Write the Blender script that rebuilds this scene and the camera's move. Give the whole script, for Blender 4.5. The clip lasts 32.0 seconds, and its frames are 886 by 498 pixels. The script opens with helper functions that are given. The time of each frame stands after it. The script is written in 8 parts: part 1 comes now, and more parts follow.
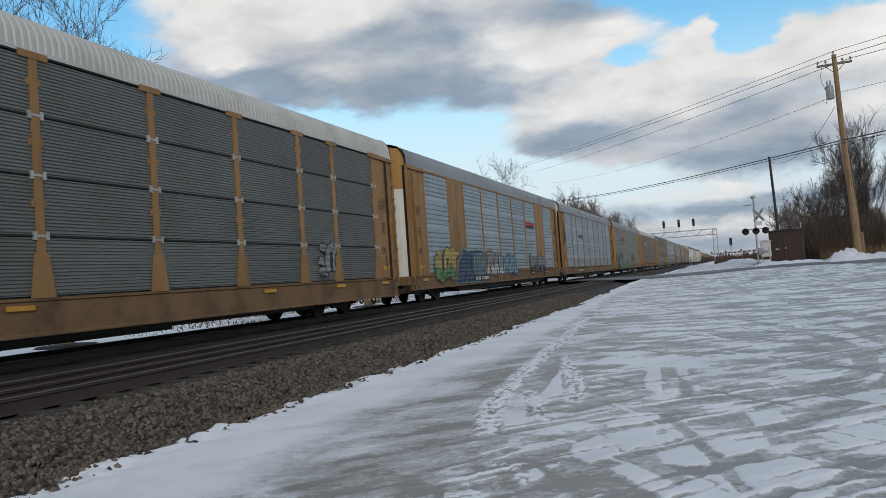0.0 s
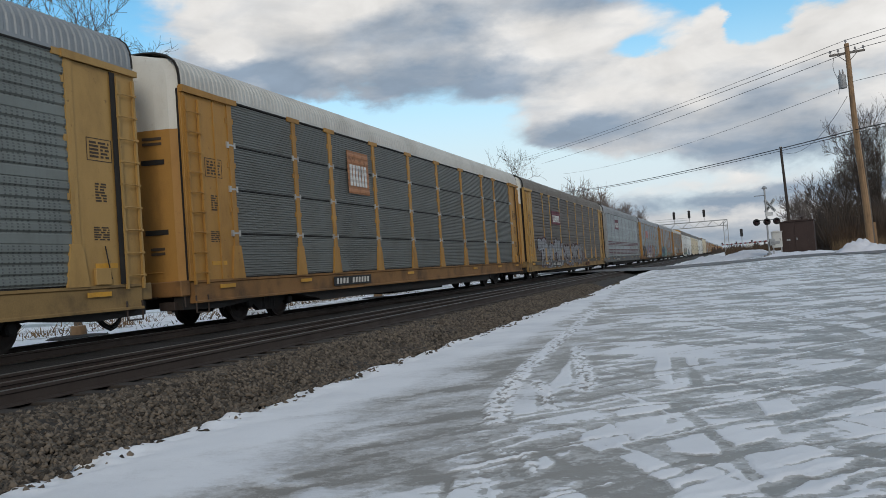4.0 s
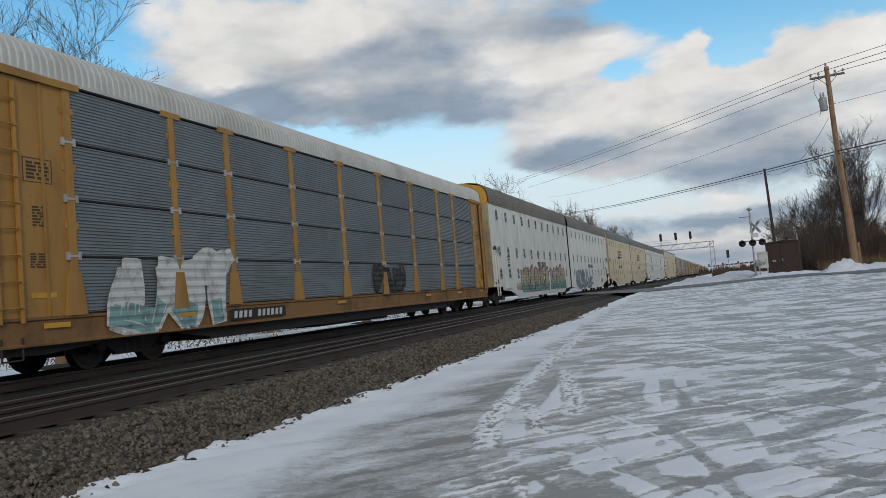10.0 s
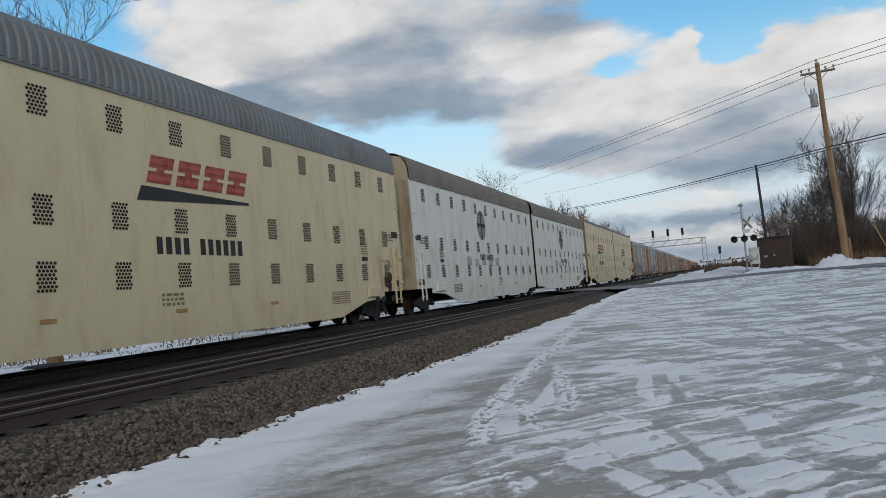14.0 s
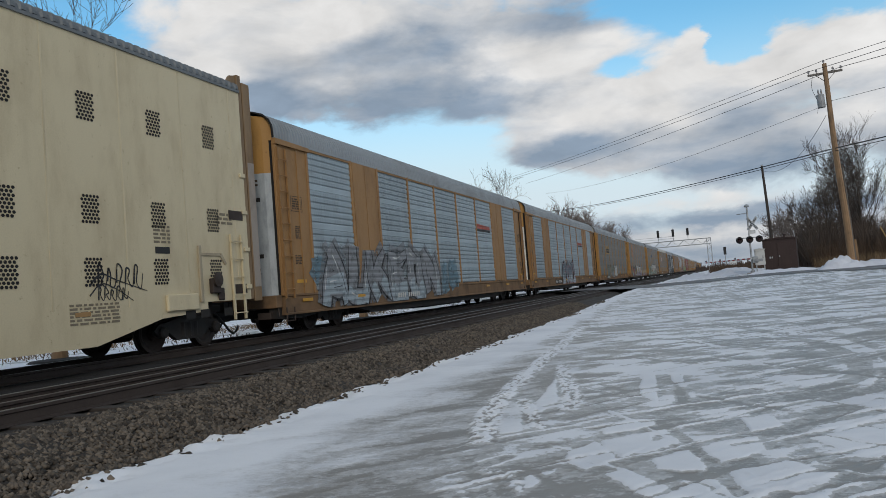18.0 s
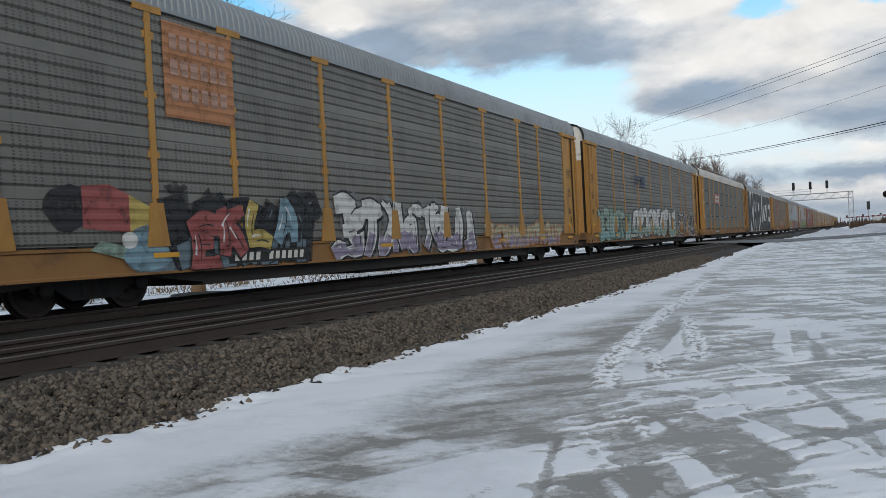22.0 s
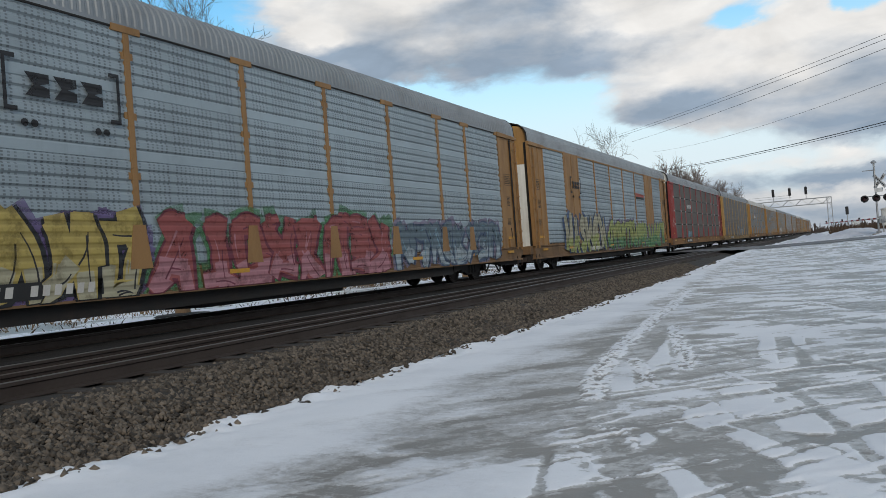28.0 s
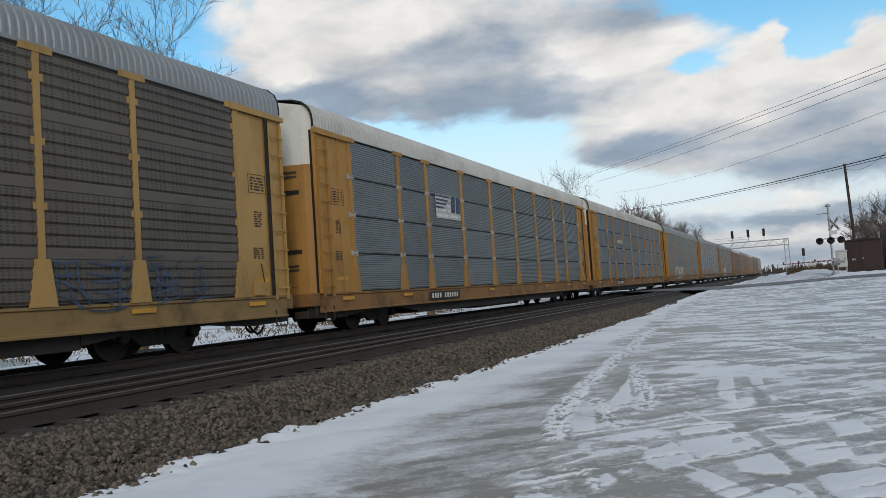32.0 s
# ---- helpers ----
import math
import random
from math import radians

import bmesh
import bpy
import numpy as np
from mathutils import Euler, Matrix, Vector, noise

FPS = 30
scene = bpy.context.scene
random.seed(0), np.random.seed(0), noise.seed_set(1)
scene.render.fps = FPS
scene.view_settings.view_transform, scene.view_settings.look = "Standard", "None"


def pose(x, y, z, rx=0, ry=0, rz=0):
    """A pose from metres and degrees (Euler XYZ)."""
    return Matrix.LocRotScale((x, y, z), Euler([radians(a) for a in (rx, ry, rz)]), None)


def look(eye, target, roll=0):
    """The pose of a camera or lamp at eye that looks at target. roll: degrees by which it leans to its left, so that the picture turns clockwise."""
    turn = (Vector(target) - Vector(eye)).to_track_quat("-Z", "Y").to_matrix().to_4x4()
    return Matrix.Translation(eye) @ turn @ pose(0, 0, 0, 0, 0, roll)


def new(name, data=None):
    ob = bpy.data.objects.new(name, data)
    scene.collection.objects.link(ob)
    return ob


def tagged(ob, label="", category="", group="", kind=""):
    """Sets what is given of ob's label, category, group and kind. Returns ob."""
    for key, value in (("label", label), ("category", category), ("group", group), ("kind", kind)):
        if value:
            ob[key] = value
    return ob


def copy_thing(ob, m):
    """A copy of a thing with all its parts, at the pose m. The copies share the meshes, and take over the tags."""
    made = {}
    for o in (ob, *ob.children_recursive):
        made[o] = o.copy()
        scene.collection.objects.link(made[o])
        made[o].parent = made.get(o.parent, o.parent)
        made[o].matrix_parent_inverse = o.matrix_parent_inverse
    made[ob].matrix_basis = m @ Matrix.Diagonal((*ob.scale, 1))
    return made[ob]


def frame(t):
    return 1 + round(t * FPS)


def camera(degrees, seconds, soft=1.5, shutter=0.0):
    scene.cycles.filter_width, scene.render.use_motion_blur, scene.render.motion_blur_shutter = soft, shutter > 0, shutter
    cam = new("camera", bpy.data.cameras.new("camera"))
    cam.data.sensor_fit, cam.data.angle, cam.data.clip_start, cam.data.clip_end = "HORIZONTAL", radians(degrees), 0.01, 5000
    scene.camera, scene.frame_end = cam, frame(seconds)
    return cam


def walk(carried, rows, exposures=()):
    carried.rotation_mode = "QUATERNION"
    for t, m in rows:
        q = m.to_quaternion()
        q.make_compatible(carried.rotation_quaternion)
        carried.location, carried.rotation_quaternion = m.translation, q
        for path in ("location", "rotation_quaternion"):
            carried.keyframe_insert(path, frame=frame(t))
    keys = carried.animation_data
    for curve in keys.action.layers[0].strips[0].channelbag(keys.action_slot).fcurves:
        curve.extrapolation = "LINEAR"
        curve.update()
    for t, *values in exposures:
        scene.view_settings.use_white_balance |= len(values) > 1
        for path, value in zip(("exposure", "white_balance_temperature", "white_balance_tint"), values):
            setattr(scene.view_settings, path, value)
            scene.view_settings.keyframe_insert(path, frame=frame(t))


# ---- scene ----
FOV = 59.69
# seconds, eye x y z, yaw, pitch, lean to the left
PATH = [
    (0.0, 0.023, 0.002, 0.894, 19.74, 2.17, 4.00),
    (0.5, 0.024, 0.000, 0.890, 20.08, 2.20, 4.04),
    (1.0, 0.017, 0.005, 0.886, 20.79, 1.97, 4.00),
    (1.5, 0.020, 0.009, 0.890, 20.22, 2.20, 4.10),
    (2.0, 0.018, 0.005, 0.882, 20.18, 2.23, 4.18),
    (2.5, 0.020, 0.004, 0.879, 20.18, 1.86, 4.03),
    (3.0, 0.020, 0.003, 0.880, 20.28, 1.75, 4.16),
    (3.5, 0.018, 0.004, 0.876, 20.50, 1.53, 4.09),
    (5.5, 0.025, 0.003, 0.873, 19.96, 2.03, 4.34),
    (6.0, 0.028, -0.002, 0.878, 19.79, 2.09, 4.77),
    (6.5, 0.028, 0.001, 0.883, 19.78, 2.42, 4.65),
    (7.0, 0.028, -0.000, 0.873, 19.28, 2.38, 4.76),
    (7.5, 0.032, 0.003, 0.882, 18.83, 3.09, 4.50),
    (8.0, 0.038, -0.003, 0.878, 18.10, 2.58, 4.54),
    (8.5, 0.034, -0.008, 0.878, 17.86, 1.96, 4.23),
    (9.0, 0.029, -0.010, 0.886, 17.63, 2.74, 4.61),
    (9.5, 0.035, -0.012, 0.885, 17.68, 3.24, 4.61),
    (10.0, 0.035, -0.013, 0.877, 19.47, 3.31, 4.68),
    (10.5, 0.034, -0.008, 0.877, 19.74, 3.13, 4.53),
    (11.0, 0.024, -0.016, 0.871, 19.98, 3.15, 4.36),
    (11.5, 0.024, -0.012, 0.869, 19.70, 2.97, 4.36),
    (12.0, 0.030, -0.009, 0.868, 19.50, 2.97, 4.35),
    (12.5, 0.028, -0.005, 0.867, 19.46, 3.02, 4.54),
    (13.0, 0.028, -0.005, 0.866, 19.22, 2.77, 4.77),
    (13.5, 0.030, -0.000, 0.868, 18.95, 2.84, 4.75),
    (14.0, 0.028, -0.001, 0.868, 18.95, 3.06, 4.95),
    (14.5, 0.029, 0.005, 0.868, 19.09, 3.07, 5.16),
    (16.5, 0.025, -0.006, 0.866, 19.65, 3.04, 4.73),
    (17.0, 0.027, 0.003, 0.867, 19.55, 3.10, 4.64),
    (17.5, 0.031, 0.004, 0.866, 19.28, 3.19, 4.49),
    (18.0, 0.028, 0.011, 0.861, 19.30, 3.00, 4.51),
    (18.5, 0.012, 0.016, 0.851, 20.46, 2.61, 4.73),
    (19.0, -0.020, 0.029, 0.843, 21.13, 2.42, 5.23),
    (19.5, -0.046, 0.033, 0.838, 23.14, 2.69, 4.74),
    (20.0, -0.064, 0.038, 0.837, 25.92, 1.85, 3.60),
    (20.5, -0.049, 0.036, 0.854, 26.51, 0.95, 4.08),
    (21.0, -0.029, 0.019, 0.832, 25.09, -0.13, 3.24),
    (21.5, -0.032, 0.013, 0.824, 24.84, -0.79, 3.22),
    (22.0, -0.048, 0.006, 0.810, 28.24, -0.29, 2.91),
    (22.5, -0.044, 0.003, 0.813, 25.54, -0.72, 3.86),
    (23.0, -0.032, 0.008, 0.812, 24.57, -0.11, 3.62),
    (23.5, -0.027, 0.009, 0.822, 23.61, 0.07, 3.54),
    (24.0, -0.021, 0.015, 0.842, 22.92, -0.01, 3.63),
    (24.5, -0.021, 0.020, 0.852, 24.57, 0.49, 3.63),
    (25.0, -0.015, 0.019, 0.859, 24.75, 1.93, 3.99),
    (25.5, -0.020, -0.008, 0.854, 28.86, 2.08, 4.09),
    (27.5, -0.048, -0.015, 0.826, 29.87, 0.77, 4.51),
    (28.0, -0.055, -0.013, 0.827, 27.02, 0.69, 4.26),
    (28.5, -0.051, -0.016, 0.833, 25.83, 0.96, 4.49),
    (29.0, -0.045, -0.020, 0.839, 26.49, 1.25, 4.22),
    (29.5, -0.039, -0.020, 0.850, 24.44, 1.50, 3.92),
    (30.0, -0.043, -0.026, 0.839, 25.80, 1.75, 3.91),
    (30.5, -0.038, -0.023, 0.842, 25.17, 1.95, 3.60),
    (31.0, -0.040, -0.025, 0.841, 24.80, 2.98, 3.72),
    (31.5, -0.033, -0.023, 0.839, 24.41, 3.23, 3.73),
    (32.0, -0.029, -0.019, 0.835, 24.25, 3.29, 3.81),
]

cam = camera(FOV, 32.0, soft=0.8, shutter=0.0)
walk(cam, [(t, pose(x, y, z, 90 + p, 0, w) @ pose(0, 0, 0, 0, 0, -lean)) for t, x, y, z, w, p, lean in PATH],
     exposures=[(0.0, 0.05, 6680, 10), (6.0, 0.03, 6740, 10), (9.0, -0.01, 6740, 10), (13.0, -0.05, 6650, 10), (18.0, -0.03, 6620, 10), (20.0, 0.07, 6380, 10), (21.0, 0.10, 6480, 10),
                (22.5, 0.20, 6850, 10), (24.0, 0.20, 6980, 10), (25.5, 0.11, 6850, 10), (28.0, 0.13, 6750, 10), (30.0, 0.12, 6800, 10), (32.0, 0.11, 6800, 10)])

# the train's first coupling along the track, second by second
TRAIN = [(0, 25.54), (2, -23.66), (3, -48.36), (6, -121.92), (9, -195.18), (10, -220.12), (11, -244.46), (12, -269.38), (13, -293.95), (14, -318.58), (17, -392.40), (19, -442.03), (23, -540.0), (28, -663.17), (32, -761.35)]
TX = -12.19      # centre of the track the train runs on
NX = -7.58       # centre of the near track
SUN_AZ, SUN_EL = 150.0, 22.0


# ---- world and sun ----
def node(nt, kind, **kw):
    n = nt.nodes.new(kind)
    for k, v in kw.items():
        if k == "op":
            n.operation = v
        elif k == "blend":
            n.blend_type = v
        elif k == "dims":
            n.noise_dimensions = v
        else:
            n.inputs[k.replace("_", " ")].default_value = v
    return n


def math_node(nt, op, a, b=None, clamp=False):
    n = nt.nodes.new("ShaderNodeMath")
    n.operation, n.use_clamp = op, clamp
    for i, v in enumerate((a, b)):
        if v is None:
            continue
        if isinstance(v, (int, float)):
            n.inputs[i].default_value = v
        else:
            nt.links.new(v, n.inputs[i])
    return n.outputs[0]


def mix_col(nt, fac, a, b, blend="MIX"):
    n = nt.nodes.new("ShaderNodeMix")
    n.data_type, n.blend_type = "RGBA", blend
    for s, v in ((0, fac), (6, a), (7, b)):
        if isinstance(v, (int, float)):
            n.inputs[s].default_value = v
        elif isinstance(v, tuple):
            n.inputs[s].default_value = (*v[:3], 1)
        else:
            nt.links.new(v, n.inputs[s])
    return n.outputs[2]


def ramp(nt, fac, lo, hi):
    n = nt.nodes.new("ShaderNodeMapRange")
    n.interpolation_type = "SMOOTHSTEP"
    nt.links.new(fac, n.inputs[0])
    n.inputs[1].default_value, n.inputs[2].default_value = lo, hi
    return n.outputs[0]


# cloud banks: azimuth right of the track, height, half widths (degrees), amount of cover, amount of grey
BANKS = [
    (6.5, 18.4, 9, 2.0, -1.2, -0.2), (2.0, 15.4, 2.4, 1.5, -0.9, 0.0), (-5.2, 14.7, 2.2, 0.8, -0.5, 0.0), (-49, 19, 8, 7, -0.8, 0.0),
    (-21.5, 10.4, 6, 1.6, -0.85, -0.1), (-29, 12.2, 4, 0.9, -0.5, 0.2), (-15, 8.2, 4.5, 1.1, -0.65, -0.1), (-10, 6.1, 5, 1.2, -0.6, -0.1), (1, 5.1, 9, 0.8, -0.3, -0.1),
    (0.0, 15.6, 1.3, 1.7, 0.8, -0.3), (7.5, 13.6, 5, 1.9, 0.7, -0.1), (-3, 12.6, 6.5, 1.9, 0.6, -0.1), (-12, 16.8, 7, 3.2, 0.5, 0.0), (-30, 17.5, 12, 4.5, 0.5, 0.0),
    (-10, 9.4, 6.5, 1.5, 0.6, 0.1), (4, 8.6, 9, 1.8, 0.45, 0.1), (-35.3, 16.4, 2.2, 1.1, 0.3, -0.7),
    (-33, 20.5, 8, 2.2, 0.0, -0.35), (-12.5, 16.0, 4, 1.4, 0.0, -0.35), (-18, 15.2, 4, 1.6, 0.0, 0.2), (-3, 13.5, 6, 1.2, 0.0, -0.5), (7, 14.2, 5, 1.6, 0.0, -0.6), (-24, 20, 6, 1.6, 0.0, -0.25),
    (-32, 14.4, 6, 1.7, 0.0, 0.60), (-23, 13.2, 6, 1.6, 0.1, 0.65), (-15, 13.0, 5, 1.1, 0.0, 0.35), (-10, 9.4, 6, 1.3, 0.0, 0.5), (-21, 17.7, 4, 1.2, 0.0, 0.25),
    (-8, 18.5, 4, 1.5, 0.0, 0.3), (-16, 18.8, 7, 1.3, 0.0, 0.2), (-12, 14.6, 5, 0.9, 0.0, 0.2), (-27, 17, 5, 1.5, 0.0, 0.25), (3, 9.4, 6, 1.3, 0.0, 0.1), (7, 11.3, 5, 1.0, 0.0, 0.2), (5, 6.3, 10, 1.3, 0.05, 0.5), (6, 4.5, 12, 3.0, 0.1, 0.28), (-6, 3.0, 8, 1.2, 0.0, 0.25),
    (2, 1.0, 30, 1.3, 0.45, 0.30), (-1, 4.9, 6, 0.6, 0.25, -0.6), (2, 3.5, 9, 0.6, 0.1, 0.55), (0, 2.3, 10, 0.5, 0.1, -0.3),
]


def make_world():
    w = bpy.data.worlds.new("sky")
    scene.world = w
    w.use_nodes = True
    nt = w.node_tree
    nt.nodes.clear()
    L = nt.links.new
    sky = nt.nodes.new("ShaderNodeTexSky")
    sky.sky_type, sky.sun_disc = "NISHITA", False
    sky.sun_elevation, sky.sun_rotation = radians(SUN_EL), radians(SUN_AZ)
    sky.air_density, sky.dust_density, sky.ozone_density = 1.0, 0.6, 2.0
    co = nt.nodes.new("ShaderNodeTexCoord")
    sep = nt.nodes.new("ShaderNodeSeparateXYZ")
    L(co.outputs["Generated"], sep.inputs[0])
    x, y, z = sep.outputs
    az = math_node(nt, "MULTIPLY", math_node(nt, "ARCTAN2", x, y), 57.2958)
    el = math_node(nt, "MULTIPLY", math_node(nt, "ARCSINE", z), 57.2958)
    # ragged edges for the banks
    edge = nt.nodes.new("ShaderNodeCombineXYZ")
    L(math_node(nt, "MULTIPLY", az, 0.075), edge.inputs[0]), L(math_node(nt, "MULTIPLY", el, 0.15), edge.inputs[1])
    puff = node(nt, "ShaderNodeTexNoise", Scale=1.6, Detail=9.0, Roughness=0.56, Distortion=0.35)
    L(edge.outputs[0], puff.inputs["Vector"])
    soft = node(nt, "ShaderNodeTexNoise", Scale=0.9, Detail=5.0, Roughness=0.5)
    L(edge.outputs[0], soft.inputs["Vector"])
    shift = node(nt, "ShaderNodeTexNoise", Scale=2.2, Detail=6.0, Roughness=0.6)
    L(edge.outputs[0], shift.inputs["Vector"])
    dis = nt.nodes.new("ShaderNodeSeparateColor")
    L(shift.outputs["Color"], dis.inputs[0])
    azw = math_node(nt, "ADD", az, math_node(nt, "MULTIPLY", math_node(nt, "SUBTRACT", dis.outputs[0], 0.5), 5.5))
    elw = math_node(nt, "ADD", el, math_node(nt, "MULTIPLY", math_node(nt, "SUBTRACT", dis.outputs[1], 0.5), 3.0))
    cover = math_node(nt, "ADD", -0.14, math_node(nt, "MULTIPLY", puff.outputs[0], 1.3))
    inner = math_node(nt, "ADD", math_node(nt, "MULTIPLY", soft.outputs[0], 0.9), math_node(nt, "MULTIPLY", shift.outputs[0], -0.45))
    grey = math_node(nt, "ADD", 0.18, inner)
    # broken cloud goes on overhead and behind
    away = math_node(nt, "MAXIMUM", ramp(nt, el, 21.0, 32.0), ramp(nt, math_node(nt, "ABSOLUTE", math_node(nt, "ADD", az, 15.0)), 50.0, 75.0))
    cover = math_node(nt, "ADD", cover, math_node(nt, "MULTIPLY", away, 0.42))
    grey = math_node(nt, "ADD", grey, math_node(nt, "MULTIPLY", away, 0.46))
    for a, e, ra, re, c, g in BANKS:
        u = math_node(nt, "DIVIDE", math_node(nt, "SUBTRACT", azw, float(a)), float(ra))
        v = math_node(nt, "DIVIDE", math_node(nt, "SUBTRACT", elw, float(e)), float(re))
        q = math_node(nt, "ADD", math_node(nt, "MULTIPLY", u, u), math_node(nt, "MULTIPLY", v, v))
        bell = math_node(nt, "POWER", 2.718, math_node(nt, "MULTIPLY", q, -1.0))
        cover = math_node(nt, "ADD", cover, math_node(nt, "MULTIPLY", bell, c))
        grey = math_node(nt, "ADD", grey, math_node(nt, "MULTIPLY", bell, g))
    mask = ramp(nt, cover, 0.34, 0.72)
    shade = ramp(nt, grey, 0.15, 0.95)
    # finer billows, drawn out flat towards the horizon
    flat = nt.nodes.new("ShaderNodeCombineXYZ")
    L(math_node(nt, "MULTIPLY", az, 0.10), flat.inputs[0])
    L(math_node(nt, "MULTIPLY", math_node(nt, "POWER", math_node(nt, "MAXIMUM", el, 0.1), 0.7), 0.95), flat.inputs[1])
    billow = node(nt, "ShaderNodeTexNoise", Scale=1.7, Detail=5.0, Roughness=0.5, Distortion=0.3)
    L(flat.outputs[0], billow.inputs["Vector"])
    shade = math_node(nt, "ADD", shade, math_node(nt, "MULTIPLY", math_node(nt, "SUBTRACT", billow.outputs[0], 0.52), 1.15), clamp=True)
    fluff = math_node(nt, "MULTIPLY_ADD", puff.outputs[0], 0.85)
    fluff.node.inputs[2].default_value = 0.61
    cloud = mix_col(nt, shade, (0.715, 0.72, 0.725), (0.25, 0.325, 0.425))
    cloud = mix_col(nt, 1.0, cloud, fluff, "MULTIPLY")
    blue = mix_col(nt, 1.0, sky.outputs[0], (0.104, 0.168, 0.172), "MULTIPLY")
    haze = mix_col(nt, math_node(nt, "SUBTRACT", 1.0, ramp(nt, el, 5.0, 19.0)), blue, (0.66, 0.79, 0.87))
    full = mix_col(nt, mask, haze, cloud)
    bg = nt.nodes.new("ShaderNodeBackground")
    out = nt.nodes.new("ShaderNodeOutputWorld")
    L(full, bg.inputs[0]), L(bg.outputs[0], out.inputs[0])
    bg.inputs[1].default_value = 1.0


make_world()
sun = new("sun", bpy.data.lights.new("sun", "SUN"))
sun.data.energy, sun.data.angle, sun.data.color = 1.0, radians(16), (1.0, 0.94, 0.86)
a, e = radians(SUN_AZ), radians(SUN_EL)
sun.matrix_world = look((math.sin(a) * math.cos(e) * 200, math.cos(a) * math.cos(e) * 200, math.sin(e) * 200), (0, 0, 0))


# ---- materials ----
MATS = {}


def surface(key, base, rough=0.7, metal=0.0, dirt=(0.05, 0.04, 0.03), stain=0.4, grain=0.12, size=0.6, bump=0.15, fine=40.0,
            streak=False, vary=0.06):
    """Paint, metal, wood or stone: grain, stains and fine relief at real size; each object differs a little."""
    if key in MATS:
        return MATS[key]
    m = bpy.data.materials.new(key)
    m.use_nodes = True
    nt = m.node_tree
    L = nt.links.new
    b = nt.nodes["Principled BSDF"]
    co = nt.nodes.new("ShaderNodeTexCoord")
    info = nt.nodes.new("ShaderNodeObjectInfo")
    off = nt.nodes.new("ShaderNodeVectorMath")
    off.operation = "ADD"
    sc = nt.nodes.new("ShaderNodeVectorMath")
    sc.operation = "SCALE"
    sc.inputs[0].default_value = (17.0, 31.0, 23.0)
    L(info.outputs["Random"], sc.inputs[3])
    L(co.outputs["Object"], off.inputs[0]), L(sc.outputs[0], off.inputs[1])
    vec = off.outputs[0]
    if streak:
        st = nt.nodes.new("ShaderNodeVectorMath")
        st.operation = "MULTIPLY"
        st.inputs[1].default_value = (1.0, 1.0, 0.38)
        L(vec, st.inputs[0])
        vec2 = st.outputs[0]
    else:
        vec2 = vec
    big = node(nt, "ShaderNodeTexNoise", Scale=1.0 / size, Detail=6.0, Roughness=0.62)
    L(vec2, big.inputs["Vector"])
    small = node(nt, "ShaderNodeTexNoise", Scale=fine, Detail=3.0, Roughness=0.6)
    L(vec, small.inputs["Vector"])
    col = mix_col(nt, math_node(nt, "MULTIPLY", ramp(nt, big.outputs[0], 0.42, 0.78), stain), base, dirt)
    if streak:
        # rust specks and chips in the paint
        chip = node(nt, "ShaderNodeTexNoise", Scale=7.0, Detail=6.0, Roughness=0.75)
        L(vec, chip.inputs["Vector"])
        col = mix_col(nt, math_node(nt, "MULTIPLY", ramp(nt, chip.outputs[0], 0.60, 0.72), 0.55), col, dirt)
    g = math_node(nt, "MULTIPLY_ADD", small.outputs[0], 2 * grain)
    g.node.inputs[2].default_value = 1 - grain
    v = math_node(nt, "MULTIPLY_ADD", info.outputs["Random"], 2 * vary)
    v.node.inputs[2].default_value = 1 - vary
    col = mix_col(nt, 1.0, col, math_node(nt, "MULTIPLY", g, v), "MULTIPLY")
    L(col, b.inputs["Base Color"])
    r = math_node(nt, "MULTIPLY_ADD", big.outputs[0], 0.3)
    r.node.inputs[2].default_value = rough - 0.15
    L(r, b.inputs["Roughness"])
    b.inputs["Metallic"].default_value = metal
    bp = node(nt, "ShaderNodeBump", Strength=bump, Distance=0.01)
    L(small.outputs[0], bp.inputs["Height"])
    L(bp.outputs[0], b.inputs["Normal"])
    MATS[key] = m
    return m


